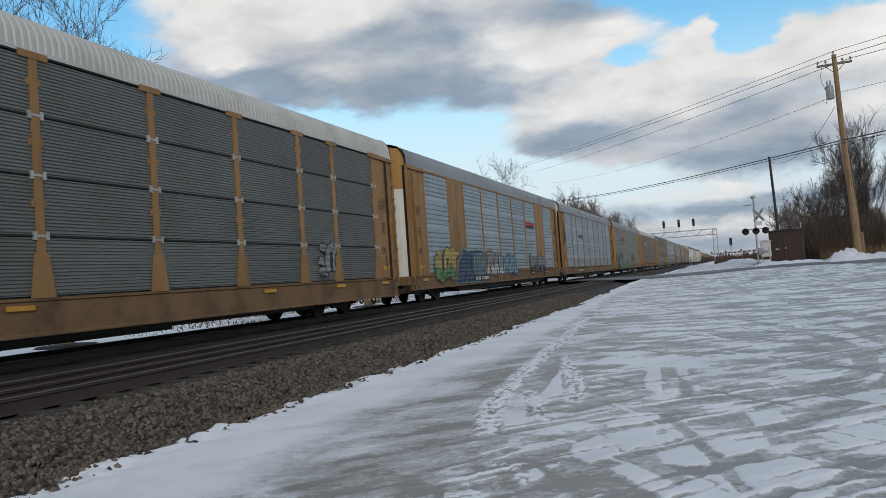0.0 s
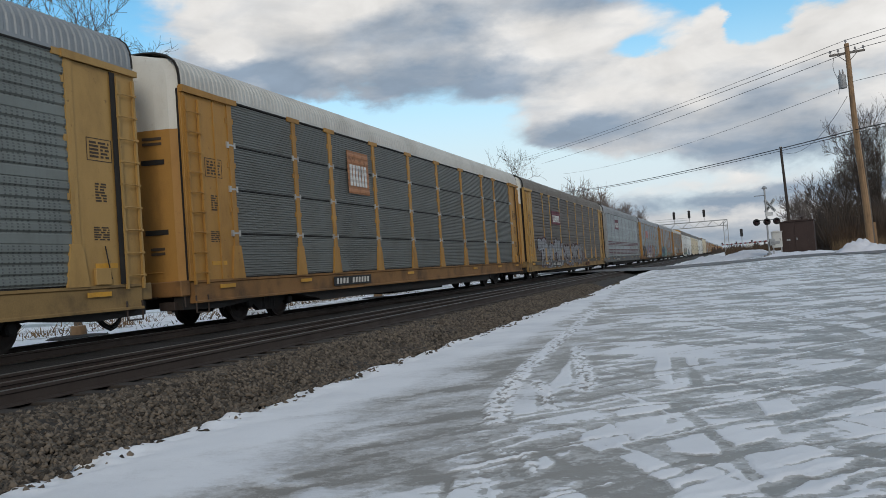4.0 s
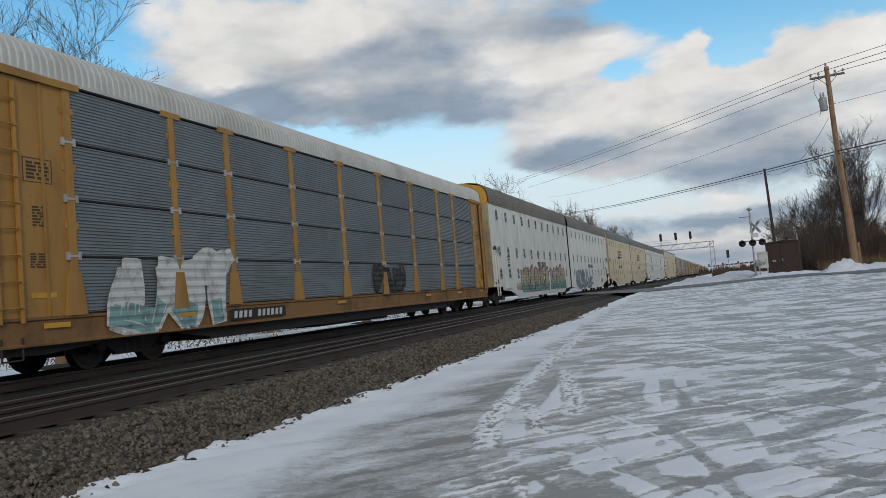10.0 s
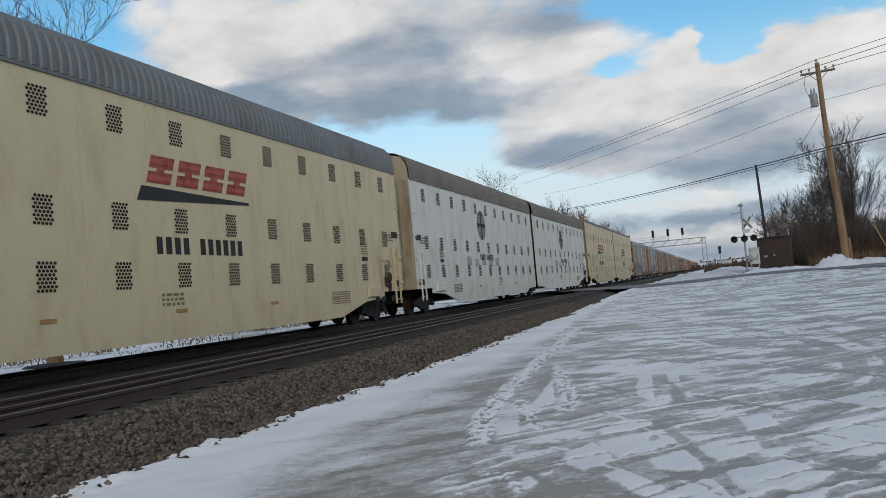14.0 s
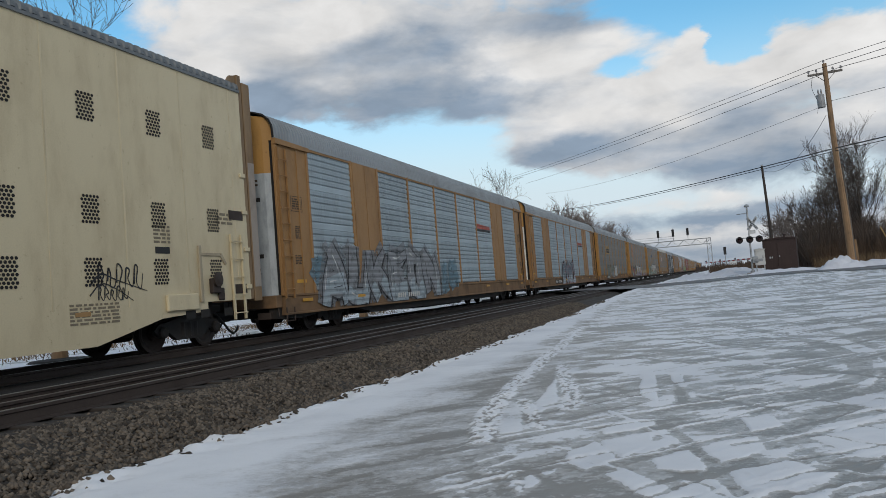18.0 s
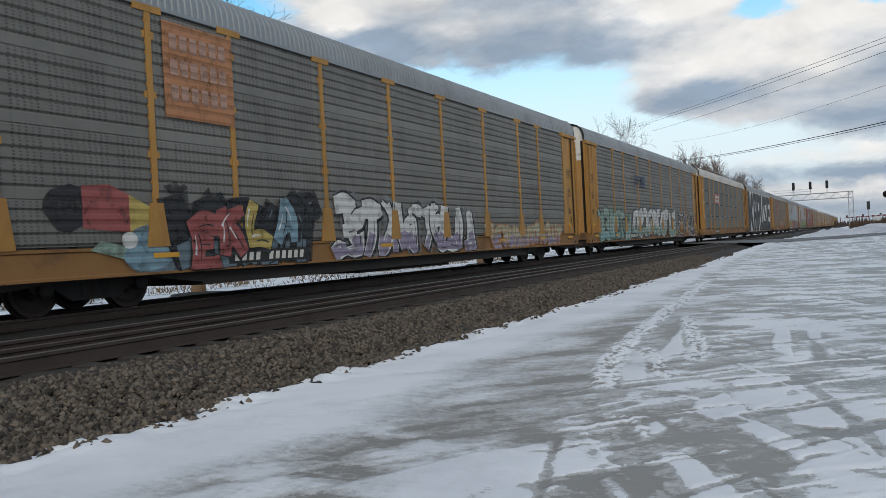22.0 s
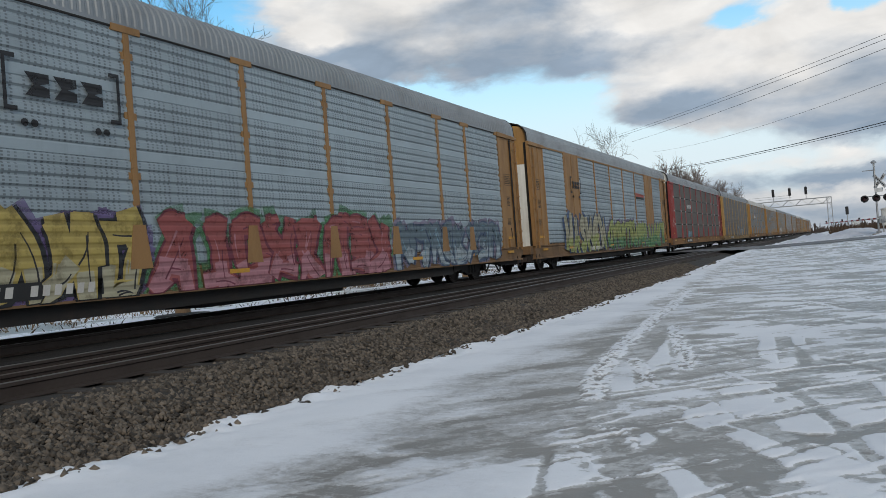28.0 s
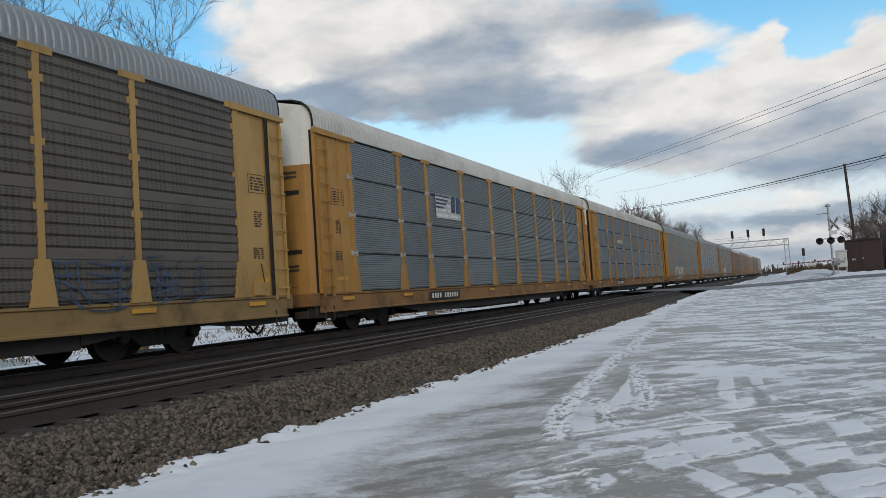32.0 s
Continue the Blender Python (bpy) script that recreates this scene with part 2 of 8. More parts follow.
def perforated(key, base, dirt=(0.06, 0.055, 0.05), holes=0.5, stain=0.35, band=0.16):
    """Galvanised corrugated sheet with rows of punched holes and plain bands between them."""
    if key in MATS:
        return MATS[key]
    m = bpy.data.materials.new(key)
    m.use_nodes = True
    nt = m.node_tree
    L = nt.links.new
    b = nt.nodes["Principled BSDF"]
    co = nt.nodes.new("ShaderNodeTexCoord")
    info = nt.nodes.new("ShaderNodeObjectInfo")
    sep = nt.nodes.new("ShaderNodeSeparateXYZ")
    L(co.outputs["Object"], sep.inputs[0])
    _, y, z = sep.outputs
    big = node(nt, "ShaderNodeTexNoise", Scale=0.9, Detail=6.0, Roughness=0.65, dims="4D")
    L(co.outputs["Object"], big.inputs["Vector"])
    L(math_node(nt, "MULTIPLY", info.outputs["Random"], 40.0), big.inputs["W"])
    stv = nt.nodes.new("ShaderNodeVectorMath")
    stv.operation = "MULTIPLY"
    stv.inputs[1].default_value = (1.0, 5.0, 0.35)
    L(co.outputs["Object"], stv.inputs[0])
    run = node(nt, "ShaderNodeTexNoise", Scale=1.3, Detail=5.0, Roughness=0.7, dims="4D")
    L(stv.outputs[0], run.inputs["Vector"])
    L(math_node(nt, "MULTIPLY", info.outputs["Random"], 21.0), run.inputs["W"])
    # slots: columns along the sheet, rows on each corrugation
    col_ = math_node(nt, "PINGPONG", math_node(nt, "DIVIDE", y, 0.105), 0.5)
    row_ = math_node(nt, "PINGPONG", math_node(nt, "DIVIDE", z, 0.052), 0.5)
    slot = math_node(nt, "MULTIPLY", ramp(nt, col_, 0.24, 0.36), ramp(nt, row_, 0.14, 0.30))
    gap = math_node(nt, "PINGPONG", math_node(nt, "DIVIDE", y, 0.60), 0.5)
    slot = math_node(nt, "MULTIPLY", slot, ramp(nt, gap, 0.05, 0.10))
    zone = math_node(nt, "PINGPONG", math_node(nt, "DIVIDE", math_node(nt, "SUBTRACT", z, 1.865), 1.11), 0.5)
    inband = ramp(nt, zone, band * 0.46, band * 0.56)
    slot = math_node(nt, "MULTIPLY", slot, inband)
    plainband = math_node(nt, "SUBTRACT", 1.0, inband)
    patchy = ramp(nt, run.outputs[0], 0.30, 0.62)
    wear = math_node(nt, "MULTIPLY_ADD", patchy, 0.6)
    wear.node.inputs[2].default_value = 0.55
    slot = math_node(nt, "MULTIPLY", slot, wear)
    col = mix_col(nt, math_node(nt, "MULTIPLY", ramp(nt, big.outputs[0], 0.40, 0.78), stain), base, dirt)
    col = mix_col(nt, math_node(nt, "MULTIPLY", ramp(nt, run.outputs[0], 0.5, 0.85), stain * 0.8), col, dirt)
    v = math_node(nt, "MULTIPLY_ADD", info.outputs["Random"], 0.16)
    v.node.inputs[2].default_value = 0.92
    col = mix_col(nt, 1.0, col, v, "MULTIPLY")
    if band > 0:
        lift = math_node(nt, "MULTIPLY_ADD", plainband, 0.08)
        lift.node.inputs[2].default_value = 1.0
        col = mix_col(nt, 1.0, col, lift, "MULTIPLY")
    col = mix_col(nt, math_node(nt, "MULTIPLY", slot, holes), col, (0.012, 0.012, 0.013))
    L(col, b.inputs["Base Color"])
    b.inputs["Metallic"].default_value = 0.25
    b.inputs["Roughness"].default_value = 0.55
    MATS[key] = m
    return m


def decal(key, base, rough=0.6, thin=0.0):
    """Sprayed or stencilled paint on sheet metal: worn, with the sheet's ribs in its relief and their shading striped
    into its colour.
    """
    if key in MATS:
        return MATS[key]
    m = bpy.data.materials.new(key)
    m.use_nodes = True
    nt = m.node_tree
    L = nt.links.new
    b = nt.nodes["Principled BSDF"]
    co = nt.nodes.new("ShaderNodeTexCoord")
    sep = nt.nodes.new("ShaderNodeSeparateXYZ")
    L(co.outputs["Object"], sep.inputs[0])
    n1 = node(nt, "ShaderNodeTexNoise", Scale=2.5, Detail=7.0, Roughness=0.7)
    L(co.outputs["Object"], n1.inputs["Vector"])
    f = math_node(nt, "MULTIPLY_ADD", n1.outputs[0], 0.7)
    f.node.inputs[2].default_value = 0.62
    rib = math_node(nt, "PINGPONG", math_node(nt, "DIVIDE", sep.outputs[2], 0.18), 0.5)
    # shading of the ribs, painted as darker stripes in the colour
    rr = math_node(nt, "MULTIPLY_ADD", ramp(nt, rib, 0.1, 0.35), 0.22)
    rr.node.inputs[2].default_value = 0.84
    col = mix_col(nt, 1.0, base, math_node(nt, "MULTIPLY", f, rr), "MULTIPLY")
    L(col, b.inputs["Base Color"])
    b.inputs["Roughness"].default_value = rough
    wear = math_node(nt, "MULTIPLY_ADD", ramp(nt, n1.outputs[0], 0.36, 0.50), 0.34)
    wear.node.inputs[2].default_value = 0.60 - thin
    L(wear, b.inputs["Alpha"])
    bp = node(nt, "ShaderNodeBump", Strength=0.6, Distance=0.02)
    L(ramp(nt, rib, 0.1, 0.35), bp.inputs["Height"])
    L(bp.outputs[0], b.inputs["Normal"])
    MATS[key] = m
    return m


RUST = (0.09, 0.045, 0.02)
GRIME = (0.055, 0.038, 0.026)


def shaded_grimy(paint, base):
    """The same paint under brake dust and rust, with shade put into a darker base, as on the sills."""
    return surface("shaded_grimy_" + paint.name, base, 0.75, dirt=GRIME, stain=0.85, size=0.9, grain=0.2)


YELLOW = surface("yellow_car_paint", (0.41, 0.21, 0.046), 0.6, dirt=RUST, stain=0.42, streak=True)
TAN = surface("tan_car_paint", (0.325, 0.174, 0.062), 0.62, dirt=RUST, stain=0.42, streak=True)
PALE = surface("pale_yellow_paint", (0.44, 0.265, 0.083), 0.6, dirt=RUST, stain=0.42, streak=True)
RED = surface("faded_red_paint", (0.33, 0.055, 0.05), 0.6, dirt=(0.12, 0.05, 0.04), stain=0.4, streak=True)
SILVER = surface("grey_car_paint", (0.30, 0.305, 0.30), 0.55, dirt=(0.10, 0.09, 0.08), stain=0.45, streak=True)
WHITE = surface("white_car_paint", (0.71, 0.71, 0.655), 0.5, dirt=(0.30, 0.25, 0.19), stain=0.35, streak=True)
CREAM = surface("cream_car_paint", (0.645, 0.548, 0.353), 0.5, dirt=(0.30, 0.21, 0.11), stain=0.35, streak=True)
BRIGHT = surface("reflector_yellow", (0.62, 0.31, 0.025), 0.5, dirt=(0.12, 0.08, 0.04), stain=0.5)
ROOF_GREY = surface("galvanised_roof", (0.29, 0.31, 0.32), 0.5, 0.3, dirt=(0.10, 0.09, 0.08), stain=0.4, size=1.5)
ROOF_PALE = surface("pale_roof", (0.52, 0.51, 0.47), 0.5, 0.1, dirt=(0.20, 0.18, 0.15), stain=0.45, size=1.5)
ROOF_DARK = surface("dark_galvanised_roof", (0.17, 0.185, 0.19), 0.55, 0.2, dirt=(0.07, 0.065, 0.06), stain=0.4, size=1.5)
ROOF_BROWN = surface("brown_grey_roof", (0.17, 0.155, 0.135), 0.6, 0.1, dirt=(0.07, 0.06, 0.05), stain=0.4, size=1.5)
BLACK = surface("black_running_gear", (0.02, 0.018, 0.016), 0.75, dirt=(0.06, 0.04, 0.03), stain=0.5)
WHEEL = surface("worn_wheel_steel", (0.045, 0.035, 0.03), 0.6, 0.5, dirt=(0.07, 0.04, 0.025), stain=0.6)
# near black, standing in for the unlit inside of the cars
DARKBOX = surface("interior_shade_black", (0.015, 0.015, 0.015), 0.9)
MARK_DARK = surface("stencil_black", (0.02, 0.02, 0.02), 0.7, stain=0.2)
MARK_FADED = surface("faded_stencil", (0.06, 0.04, 0.025), 0.7, stain=0.2)
MARK_PALE = surface("pale_worn_stencil", (0.22, 0.18, 0.12), 0.7, stain=0.4)
MARK_LIGHT = surface("stencil_white", (0.62, 0.60, 0.55), 0.7, dirt=(0.3, 0.25, 0.2), stain=0.4)
STRAP = surface("dark_seam", (0.012, 0.011, 0.01), 0.8)
BOLT = surface("galvanised_bracket", (0.45, 0.44, 0.42), 0.5, 0.4)
PANEL_BLUE = perforated("bluish_galvanised_sheet", (0.36, 0.425, 0.455), holes=0.46, stain=0.22)
PANEL_GREY = perforated("grey_galvanised_sheet", (0.205, 0.225, 0.21), holes=0.46, stain=0.4)
PANEL_WARM = perforated("warm_grey_galvanised_sheet", (0.195, 0.188, 0.168), holes=0.46, stain=0.4)
PANEL_MID = perforated("blue_grey_galvanised_sheet", (0.265, 0.31, 0.33), holes=0.46)
PANEL_BROWN = perforated("brown_weathered_sheet", (0.122, 0.106, 0.088), dirt=(0.06, 0.045, 0.035), holes=0.5)
PANEL_TRI = perforated("dark_grey_ribbed_sheet", (0.178, 0.186, 0.174), holes=0.22, dirt=(0.10, 0.075, 0.05), band=0.0)
PANEL_TRI2 = perforated("blue_grey_ribbed_sheet", (0.205, 0.235, 0.245), holes=0.2, dirt=(0.10, 0.085, 0.07), band=0.0)
PANEL_TRI3 = perforated("brown_ribbed_sheet", (0.155, 0.138, 0.118), holes=0.2, dirt=(0.08, 0.055, 0.04), band=0.0)
PANEL_SILVER = perforated("silver_galvanised_sheet", (0.38, 0.425, 0.435), holes=0.46)

SILL_OF = {"yellow_car_paint": shaded_grimy(YELLOW, (0.26, 0.13, 0.042)), "tan_car_paint": shaded_grimy(TAN, (0.21, 0.12, 0.055)), "pale_yellow_paint": shaded_grimy(PALE, (0.29, 0.185, 0.07)),
           "grey_car_paint": shaded_grimy(SILVER, (0.18, 0.185, 0.18)), "faded_red_paint": shaded_grimy(RED, (0.24, 0.10, 0.05))}


# ---- mesh helpers ----
class Geo:
    """Collects vertices and faces for one mesh."""

    def __init__(self):
        self.v, self.f = [], []

    def box(self, x0, x1, y0, y1, z0, z1, b=0.0):
        if b <= 0:
            n = len(self.v)
            self.v += [(x, y, z) for z in (z0, z1) for y in (y0, y1) for x in (x0, x1)]
            self.f += [tuple(n + i for i in q) for q in ((0, 2, 3, 1), (4, 5, 7, 6), (0, 1, 5, 4), (2, 6, 7, 3), (0, 4, 6, 2), (1, 3, 7, 5))]
            return self
        n = len(self.v)
        for sz in (0, 1):
            for sy in (0, 1):
                for sx in (0, 1):
                    X, Y, Z = (x0, x1)[sx], (y0, y1)[sy], (z0, z1)[sz]
                    dx, dy, dz = (b, -b)[sx], (b, -b)[sy], (b, -b)[sz]
                    self.v += [(X, Y + dy, Z + dz), (X + dx, Y, Z + dz), (X + dx, Y + dy, Z)]
        c = lambda sx, sy, sz, k: n + 3 * (sx + 2 * sy + 4 * sz) + k
        for s in (0, 1):
            fx = [c(s, 0, 0, 0), c(s, 1, 0, 0), c(s, 1, 1, 0), c(s, 0, 1, 0)]
            fy = [c(0, s, 0, 1), c(0, s, 1, 1), c(1, s, 1, 1), c(1, s, 0, 1)]
            fz = [c(0, 0, s, 2), c(1, 0, s, 2), c(1, 1, s, 2), c(0, 1, s, 2)]
            for q in (fx, fy, fz):
                self.f.append(tuple(q if s else q[::-1]))
        for p in (0, 1):
            for q in (0, 1):
                for quad in ([c(0, p, q, 1), c(1, p, q, 1), c(1, p, q, 2), c(0, p, q, 2)],
                             [c(p, 0, q, 0), c(p, 1, q, 0), c(p, 1, q, 2), c(p, 0, q, 2)],
                             [c(p, q, 0, 0), c(p, q, 1, 0), c(p, q, 1, 1), c(p, q, 0, 1)]):
                    self.f.append(tuple(quad))
                for r in (0, 1):
                    self.f.append((c(p, q, r, 0), c(p, q, r, 1), c(p, q, r, 2)))
        return self

    def tube(self, p, q, r0, r1=None, n=8, caps=True):
        r1 = r0 if r1 is None else r1
        p, q = Vector(p), Vector(q)
        d = (q - p).normalized()
        s = d.orthogonal().normalized()
        t = d.cross(s)
        k = len(self.v)
        for c, r in ((p, r0), (q, r1)):
            for i in range(n):
                a = 2 * math.pi * i / n
                self.v.append(tuple(c + s * (r * math.cos(a)) + t * (r * math.sin(a))))
        for i in range(n):
            j = (i + 1) % n
            self.f.append((k + i, k + j, k + n + j, k + n + i))
        if caps:
            self.f.append(tuple(range(k + n - 1, k - 1, -1)))
            self.f.append(tuple(range(k + n, k + 2 * n)))
        return self

    def lathe(self, profile, axis="x", n=20, at=(0, 0, 0)):
        """Turns (radius, along) pairs about an axis."""
        k = len(self.v)
        for r, s in profile:
            for i in range(n):
                a = 2 * math.pi * i / n
                u, w = r * math.cos(a), r * math.sin(a)
                p = {"x": (s, u, w), "y": (u, s, w), "z": (u, w, s)}[axis]
                self.v.append((p[0] + at[0], p[1] + at[1], p[2] + at[2]))
        for j in range(len(profile) - 1):
            for i in range(n):
                i2 = (i + 1) % n
                self.f.append((k + j * n + i, k + j * n + i2, k + (j + 1) * n + i2, k + (j + 1) * n + i))
        self.f.append(tuple(range(k + n - 1, k - 1, -1)))
        self.f.append(tuple(range(k + (len(profile) - 1) * n, k + len(profile) * n)))
        return self

    def prism(self, poly, a0, a1, axis="x"):
        """A flat outline, given in the two other axes in order, pushed from a0 to a1 along an axis."""
        k, n = len(self.v), len(poly)
        for a in (a0, a1):
            for u, w in poly:
                self.v.append({"x": (a, u, w), "y": (u, a, w), "z": (u, w, a)}[axis])
        for i in range(n):
            j = (i + 1) % n
            self.f.append((k + i, k + j, k + n + j, k + n + i))
        self.f.append(tuple(range(k + n - 1, k - 1, -1)))
        self.f.append(tuple(range(k + n, k + 2 * n)))
        return self

    def sweep(self, pts, radii, n=6):
        """One tube along a line of points."""
        k = len(self.v)
        pts = [Vector(p) for p in pts]
        for i, p in enumerate(pts):
            d = (pts[min(i + 1, len(pts) - 1)] - pts[max(i - 1, 0)]).normalized()
            s = d.cross(Vector((0.31, 0.17, 0.93)) if abs(d.z) < 0.8 else Vector((1, 0, 0))).normalized()
            t = d.cross(s)
            r = radii[i] if isinstance(radii, list) else radii
            self.v += [tuple(p + s * (r * math.cos(2 * math.pi * j / n)) + t * (r * math.sin(2 * math.pi * j / n))) for j in range(n)]
        for i in range(len(pts) - 1):
            for j in range(n):
                j2 = (j + 1) % n
                self.f.append((k + i * n + j, k + i * n + j2, k + (i + 1) * n + j2, k + (i + 1) * n + j))
        self.f.append(tuple(range(k + n - 1, k - 1, -1)))
        self.f.append(tuple(range(k + (len(pts) - 1) * n, k + len(pts) * n)))
        return self

    def grid(self, rows):
        """A sheet from rows of points."""
        k, w = len(self.v), len(rows[0])
        for r in rows:
            self.v += [tuple(p) for p in r]
        for j in range(len(rows) - 1):
            for i in range(w - 1):
                a = k + j * w + i
                self.f.append((a, a + 1, a + w + 1, a + w))
        return self

    def mesh(self, name, smooth=False):
        me = bpy.data.meshes.new(name)
        me.from_pydata(self.v, [], self.f)
        bm = bmesh.new()
        bm.from_mesh(me)
        if len(self.f) < 6000:
            bmesh.ops.recalc_face_normals(bm, faces=bm.faces)
        bm.to_mesh(me)
        bm.free()
        if smooth:
            me.polygons.foreach_set("use_smooth", [True] * len(me.polygons))
        return me


MESH = {}
# small marks that no one could pick apart
SMALL = {"stencil_mark", "car_mark", "sprayed_highlight", "sprayed_outline", "sprayed_fill", "sprayed_cloud", "lettering_bar", "company_mark", "vent"}


def part(name, geo, mat, parent=None, at=None, label="", key=None, smooth=False, turn=0):
    """Links a mesh as one object under a thing or part. geo: a Geo, or a function that fills one (shared under key)."""
    if key is not None and key in MESH:
        me = MESH[key]
    else:
        g = geo
        if not isinstance(geo, Geo):
            g = Geo()
            geo(g)
        me = g.mesh(name, smooth)
        me.materials.append(mat)
        if key is not None:
            MESH[key] = me
    ob = new(name, me)
    if me.materials[0] is not mat:
        ob.material_slots[0].link = "OBJECT"
        ob.material_slots[0].material = mat
    ob.parent = parent
    if at is not None:
        ob.location = at
    if turn:
        ob.rotation_euler = (0, 0, radians(turn))
    if label:
        ob["label"] = label
    if name in SMALL:
        ob["kind"] = "stuff"
    return ob


def thing(name, label, category, at=(0, 0, 0), group="", kind="", turn=0):
    ob = new(name)
    ob.location = at
    ob.rotation_euler = (0, 0, radians(turn))
    return tagged(ob, label, category, group, kind)


def structure(name, geo, mat, label="", smooth=False, category=""):
    g = geo
    if not isinstance(geo, Geo):
        g = Geo()
        geo(g)
    me = g.mesh(name, smooth)
    me.materials.append(mat)
    return tagged(new(name, me), label, category, kind="structure")


# ---- ground ----
def fbm(x, y, scale, seed, octaves=4):
    """Value noise on a lattice."""
    rs = np.random.RandomState(seed)
    tab = rs.rand(256, 256)
    out, amp, tot = np.zeros_like(x), 1.0, 0.0
    for o in range(octaves):
        u, v = x / scale, y / scale
        i, j = np.floor(u).astype(int), np.floor(v).astype(int)
        fu, fv = u - i, v - j
        fu, fv = fu * fu * (3 - 2 * fu), fv * fv * (3 - 2 * fv)
        g = lambda p, q: tab[(i + p) % 256, (j + q) % 256]
        out += amp * ((g(0, 0) * (1 - fu) + g(1, 0) * fu) * (1 - fv) + (g(0, 1) * (1 - fu) + g(1, 1) * fu) * fv)
        tot += amp
        amp *= 0.55
        scale *= 0.47
    return out / tot


def ground_height(x, y):
    """Yard level by the tracks, rising to the level crossing; lower beyond the railway."""
    rise = np.clip((y - 14) / 36, 0, 1)
    near = -0.45 + rise * rise * (3 - 2 * rise) * (0.42 + 0.28 * np.clip((x + 4) / 8, 0, 1))
    bed = np.clip((-4.7 - x) / 0.6, 0, 1) * np.clip((x + 16.0) / 0.8, 0, 1)
    far = np.clip((-15.2 - x) / 1.5, 0, 1)
    z = near * (1 - bed) + bed * -0.62
    z = z * (1 - far) + far * -0.55
    wide = np.clip((np.hypot(x, y) - 400) / 2000, 0, 1)
    lip = np.clip(1 - np.abs(x + 5.0) / 0.7, 0, 1)
    z = z + lip * (0.15 * (fbm(x, y, 0.7, 51, 4) - 0.5) + 0.22 * (fbm(x, y * 0.8, 0.22, 52, 3) - 0.5))
    return z - wide * 0.3


# the wheels' usual way over the yard, as a heading
WAY = 0.80
# tyre tracks worn through the snow down to the ice: half width, then points along the wheel's way
TRACKS = [(0.075, (-2.9, 4.5), (-2.35, 5.6), (-1.89, 6.23), (-1.39, 6.73), (-0.85, 7.35), (-0.48, 7.69), (0.28, 8.25), (1.2, 9.1)),
          (0.045, (-3.0, 4.7), (-2.43, 5.78), (-1.95, 6.42), (-1.45, 6.93), (-0.92, 7.53), (-0.55, 7.9), (0.2, 8.5)),
          (0.07, (-1.25, 4.5), (-1.12, 4.96), (-0.86, 5.35), (-0.43, 5.97), (0.13, 6.46), (0.6, 6.85), (1.6, 7.6)),
          (0.05, (-1.76, 5.91), (-1.01, 6.41), (-0.57, 6.76), (-0.1, 7.2), (0.56, 7.79), (1.5, 8.6)),
          (0.05, (-2.5, 4.39), (-1.99, 5.13), (-1.57, 5.73)),
          (0.06, (-1.48, 5.07), (-1.23, 4.55), (-0.94, 3.96), (-0.8, 3.7)),
          (0.05, (-0.62, 7.53), (-0.39, 6.61), (-0.1, 5.35), (0.1, 4.6)),
          (0.05, (0.05, 6.1), (0.5, 6.35), (1.2, 6.9), (2.2, 7.7))]
# the loop of a vehicle that turned, and the ruts beyond it
TRACKS_WIDE = [(0.14, (-0.6, 7.55), (0.05, 7.98), (0.57, 8.17), (1.09, 8.74), (1.49, 9.89), (1.63, 11.5), (1.37, 13.9), (0.9, 15.9), (-0.4, 20.0)),
               (0.10, (0.9, 8.0), (1.5, 8.8), (1.95, 10.4), (2.1, 12.2), (1.9, 15.0), (1.2, 19.0)),
               
               (0.2, (3.0, 13.0), (2.2, 19.0), (0.8, 27.0), (0.0, 36.0)), (0.25, (4.6, 17.0), (3.6, 24.0), (2.0, 36.0))]
# strips churned up by turning tyres
CHURN = [(0.13, (-1.95, 6.3), (-2.12, 6.9), (-2.34, 7.89), (-2.53, 9.43), (-2.72, 11.5), (-2.95, 14.2), (-3.4, 20.0)),
         (0.09, (-2.16, 8.5), (-1.76, 7.42), (-1.6, 6.9)), (0.11, (-2.34, 11.8), (-1.85, 9.69), (-1.58, 8.53), (-1.5, 7.8)),
         (0.06, (-1.64, 5.32), (-1.48, 5.2), (-1.28, 4.88))]
# flat plates of crust left between the tracks
PLATES = [((-2.28, 7.9), (-2.3, 8.6), (-1.9, 7.55), (-1.66, 6.48), (-1.88, 6.25)), ((-1.9, 7.9), (-2.16, 10.5), (-1.7, 8.3), (-1.76, 7.4)),
          ((-1.09, 11.3), (-0.92, 11.3), (-0.63, 8.0), (-0.52, 7.7), (-0.75, 7.6), (-0.93, 9.2)), ((-1.03, 6.7), (-0.87, 7.12), (-0.59, 7.15), (-0.57, 6.88), (-0.98, 6.5)),
          ((-0.97, 6.25), (-0.58, 6.6), (-0.56, 6.15), (-0.73, 5.7), (-0.91, 6.0)), ((-1.17, 5.88), (-0.99, 6.23), (-0.75, 5.63), (-0.9, 5.35), (-1.07, 5.52))]
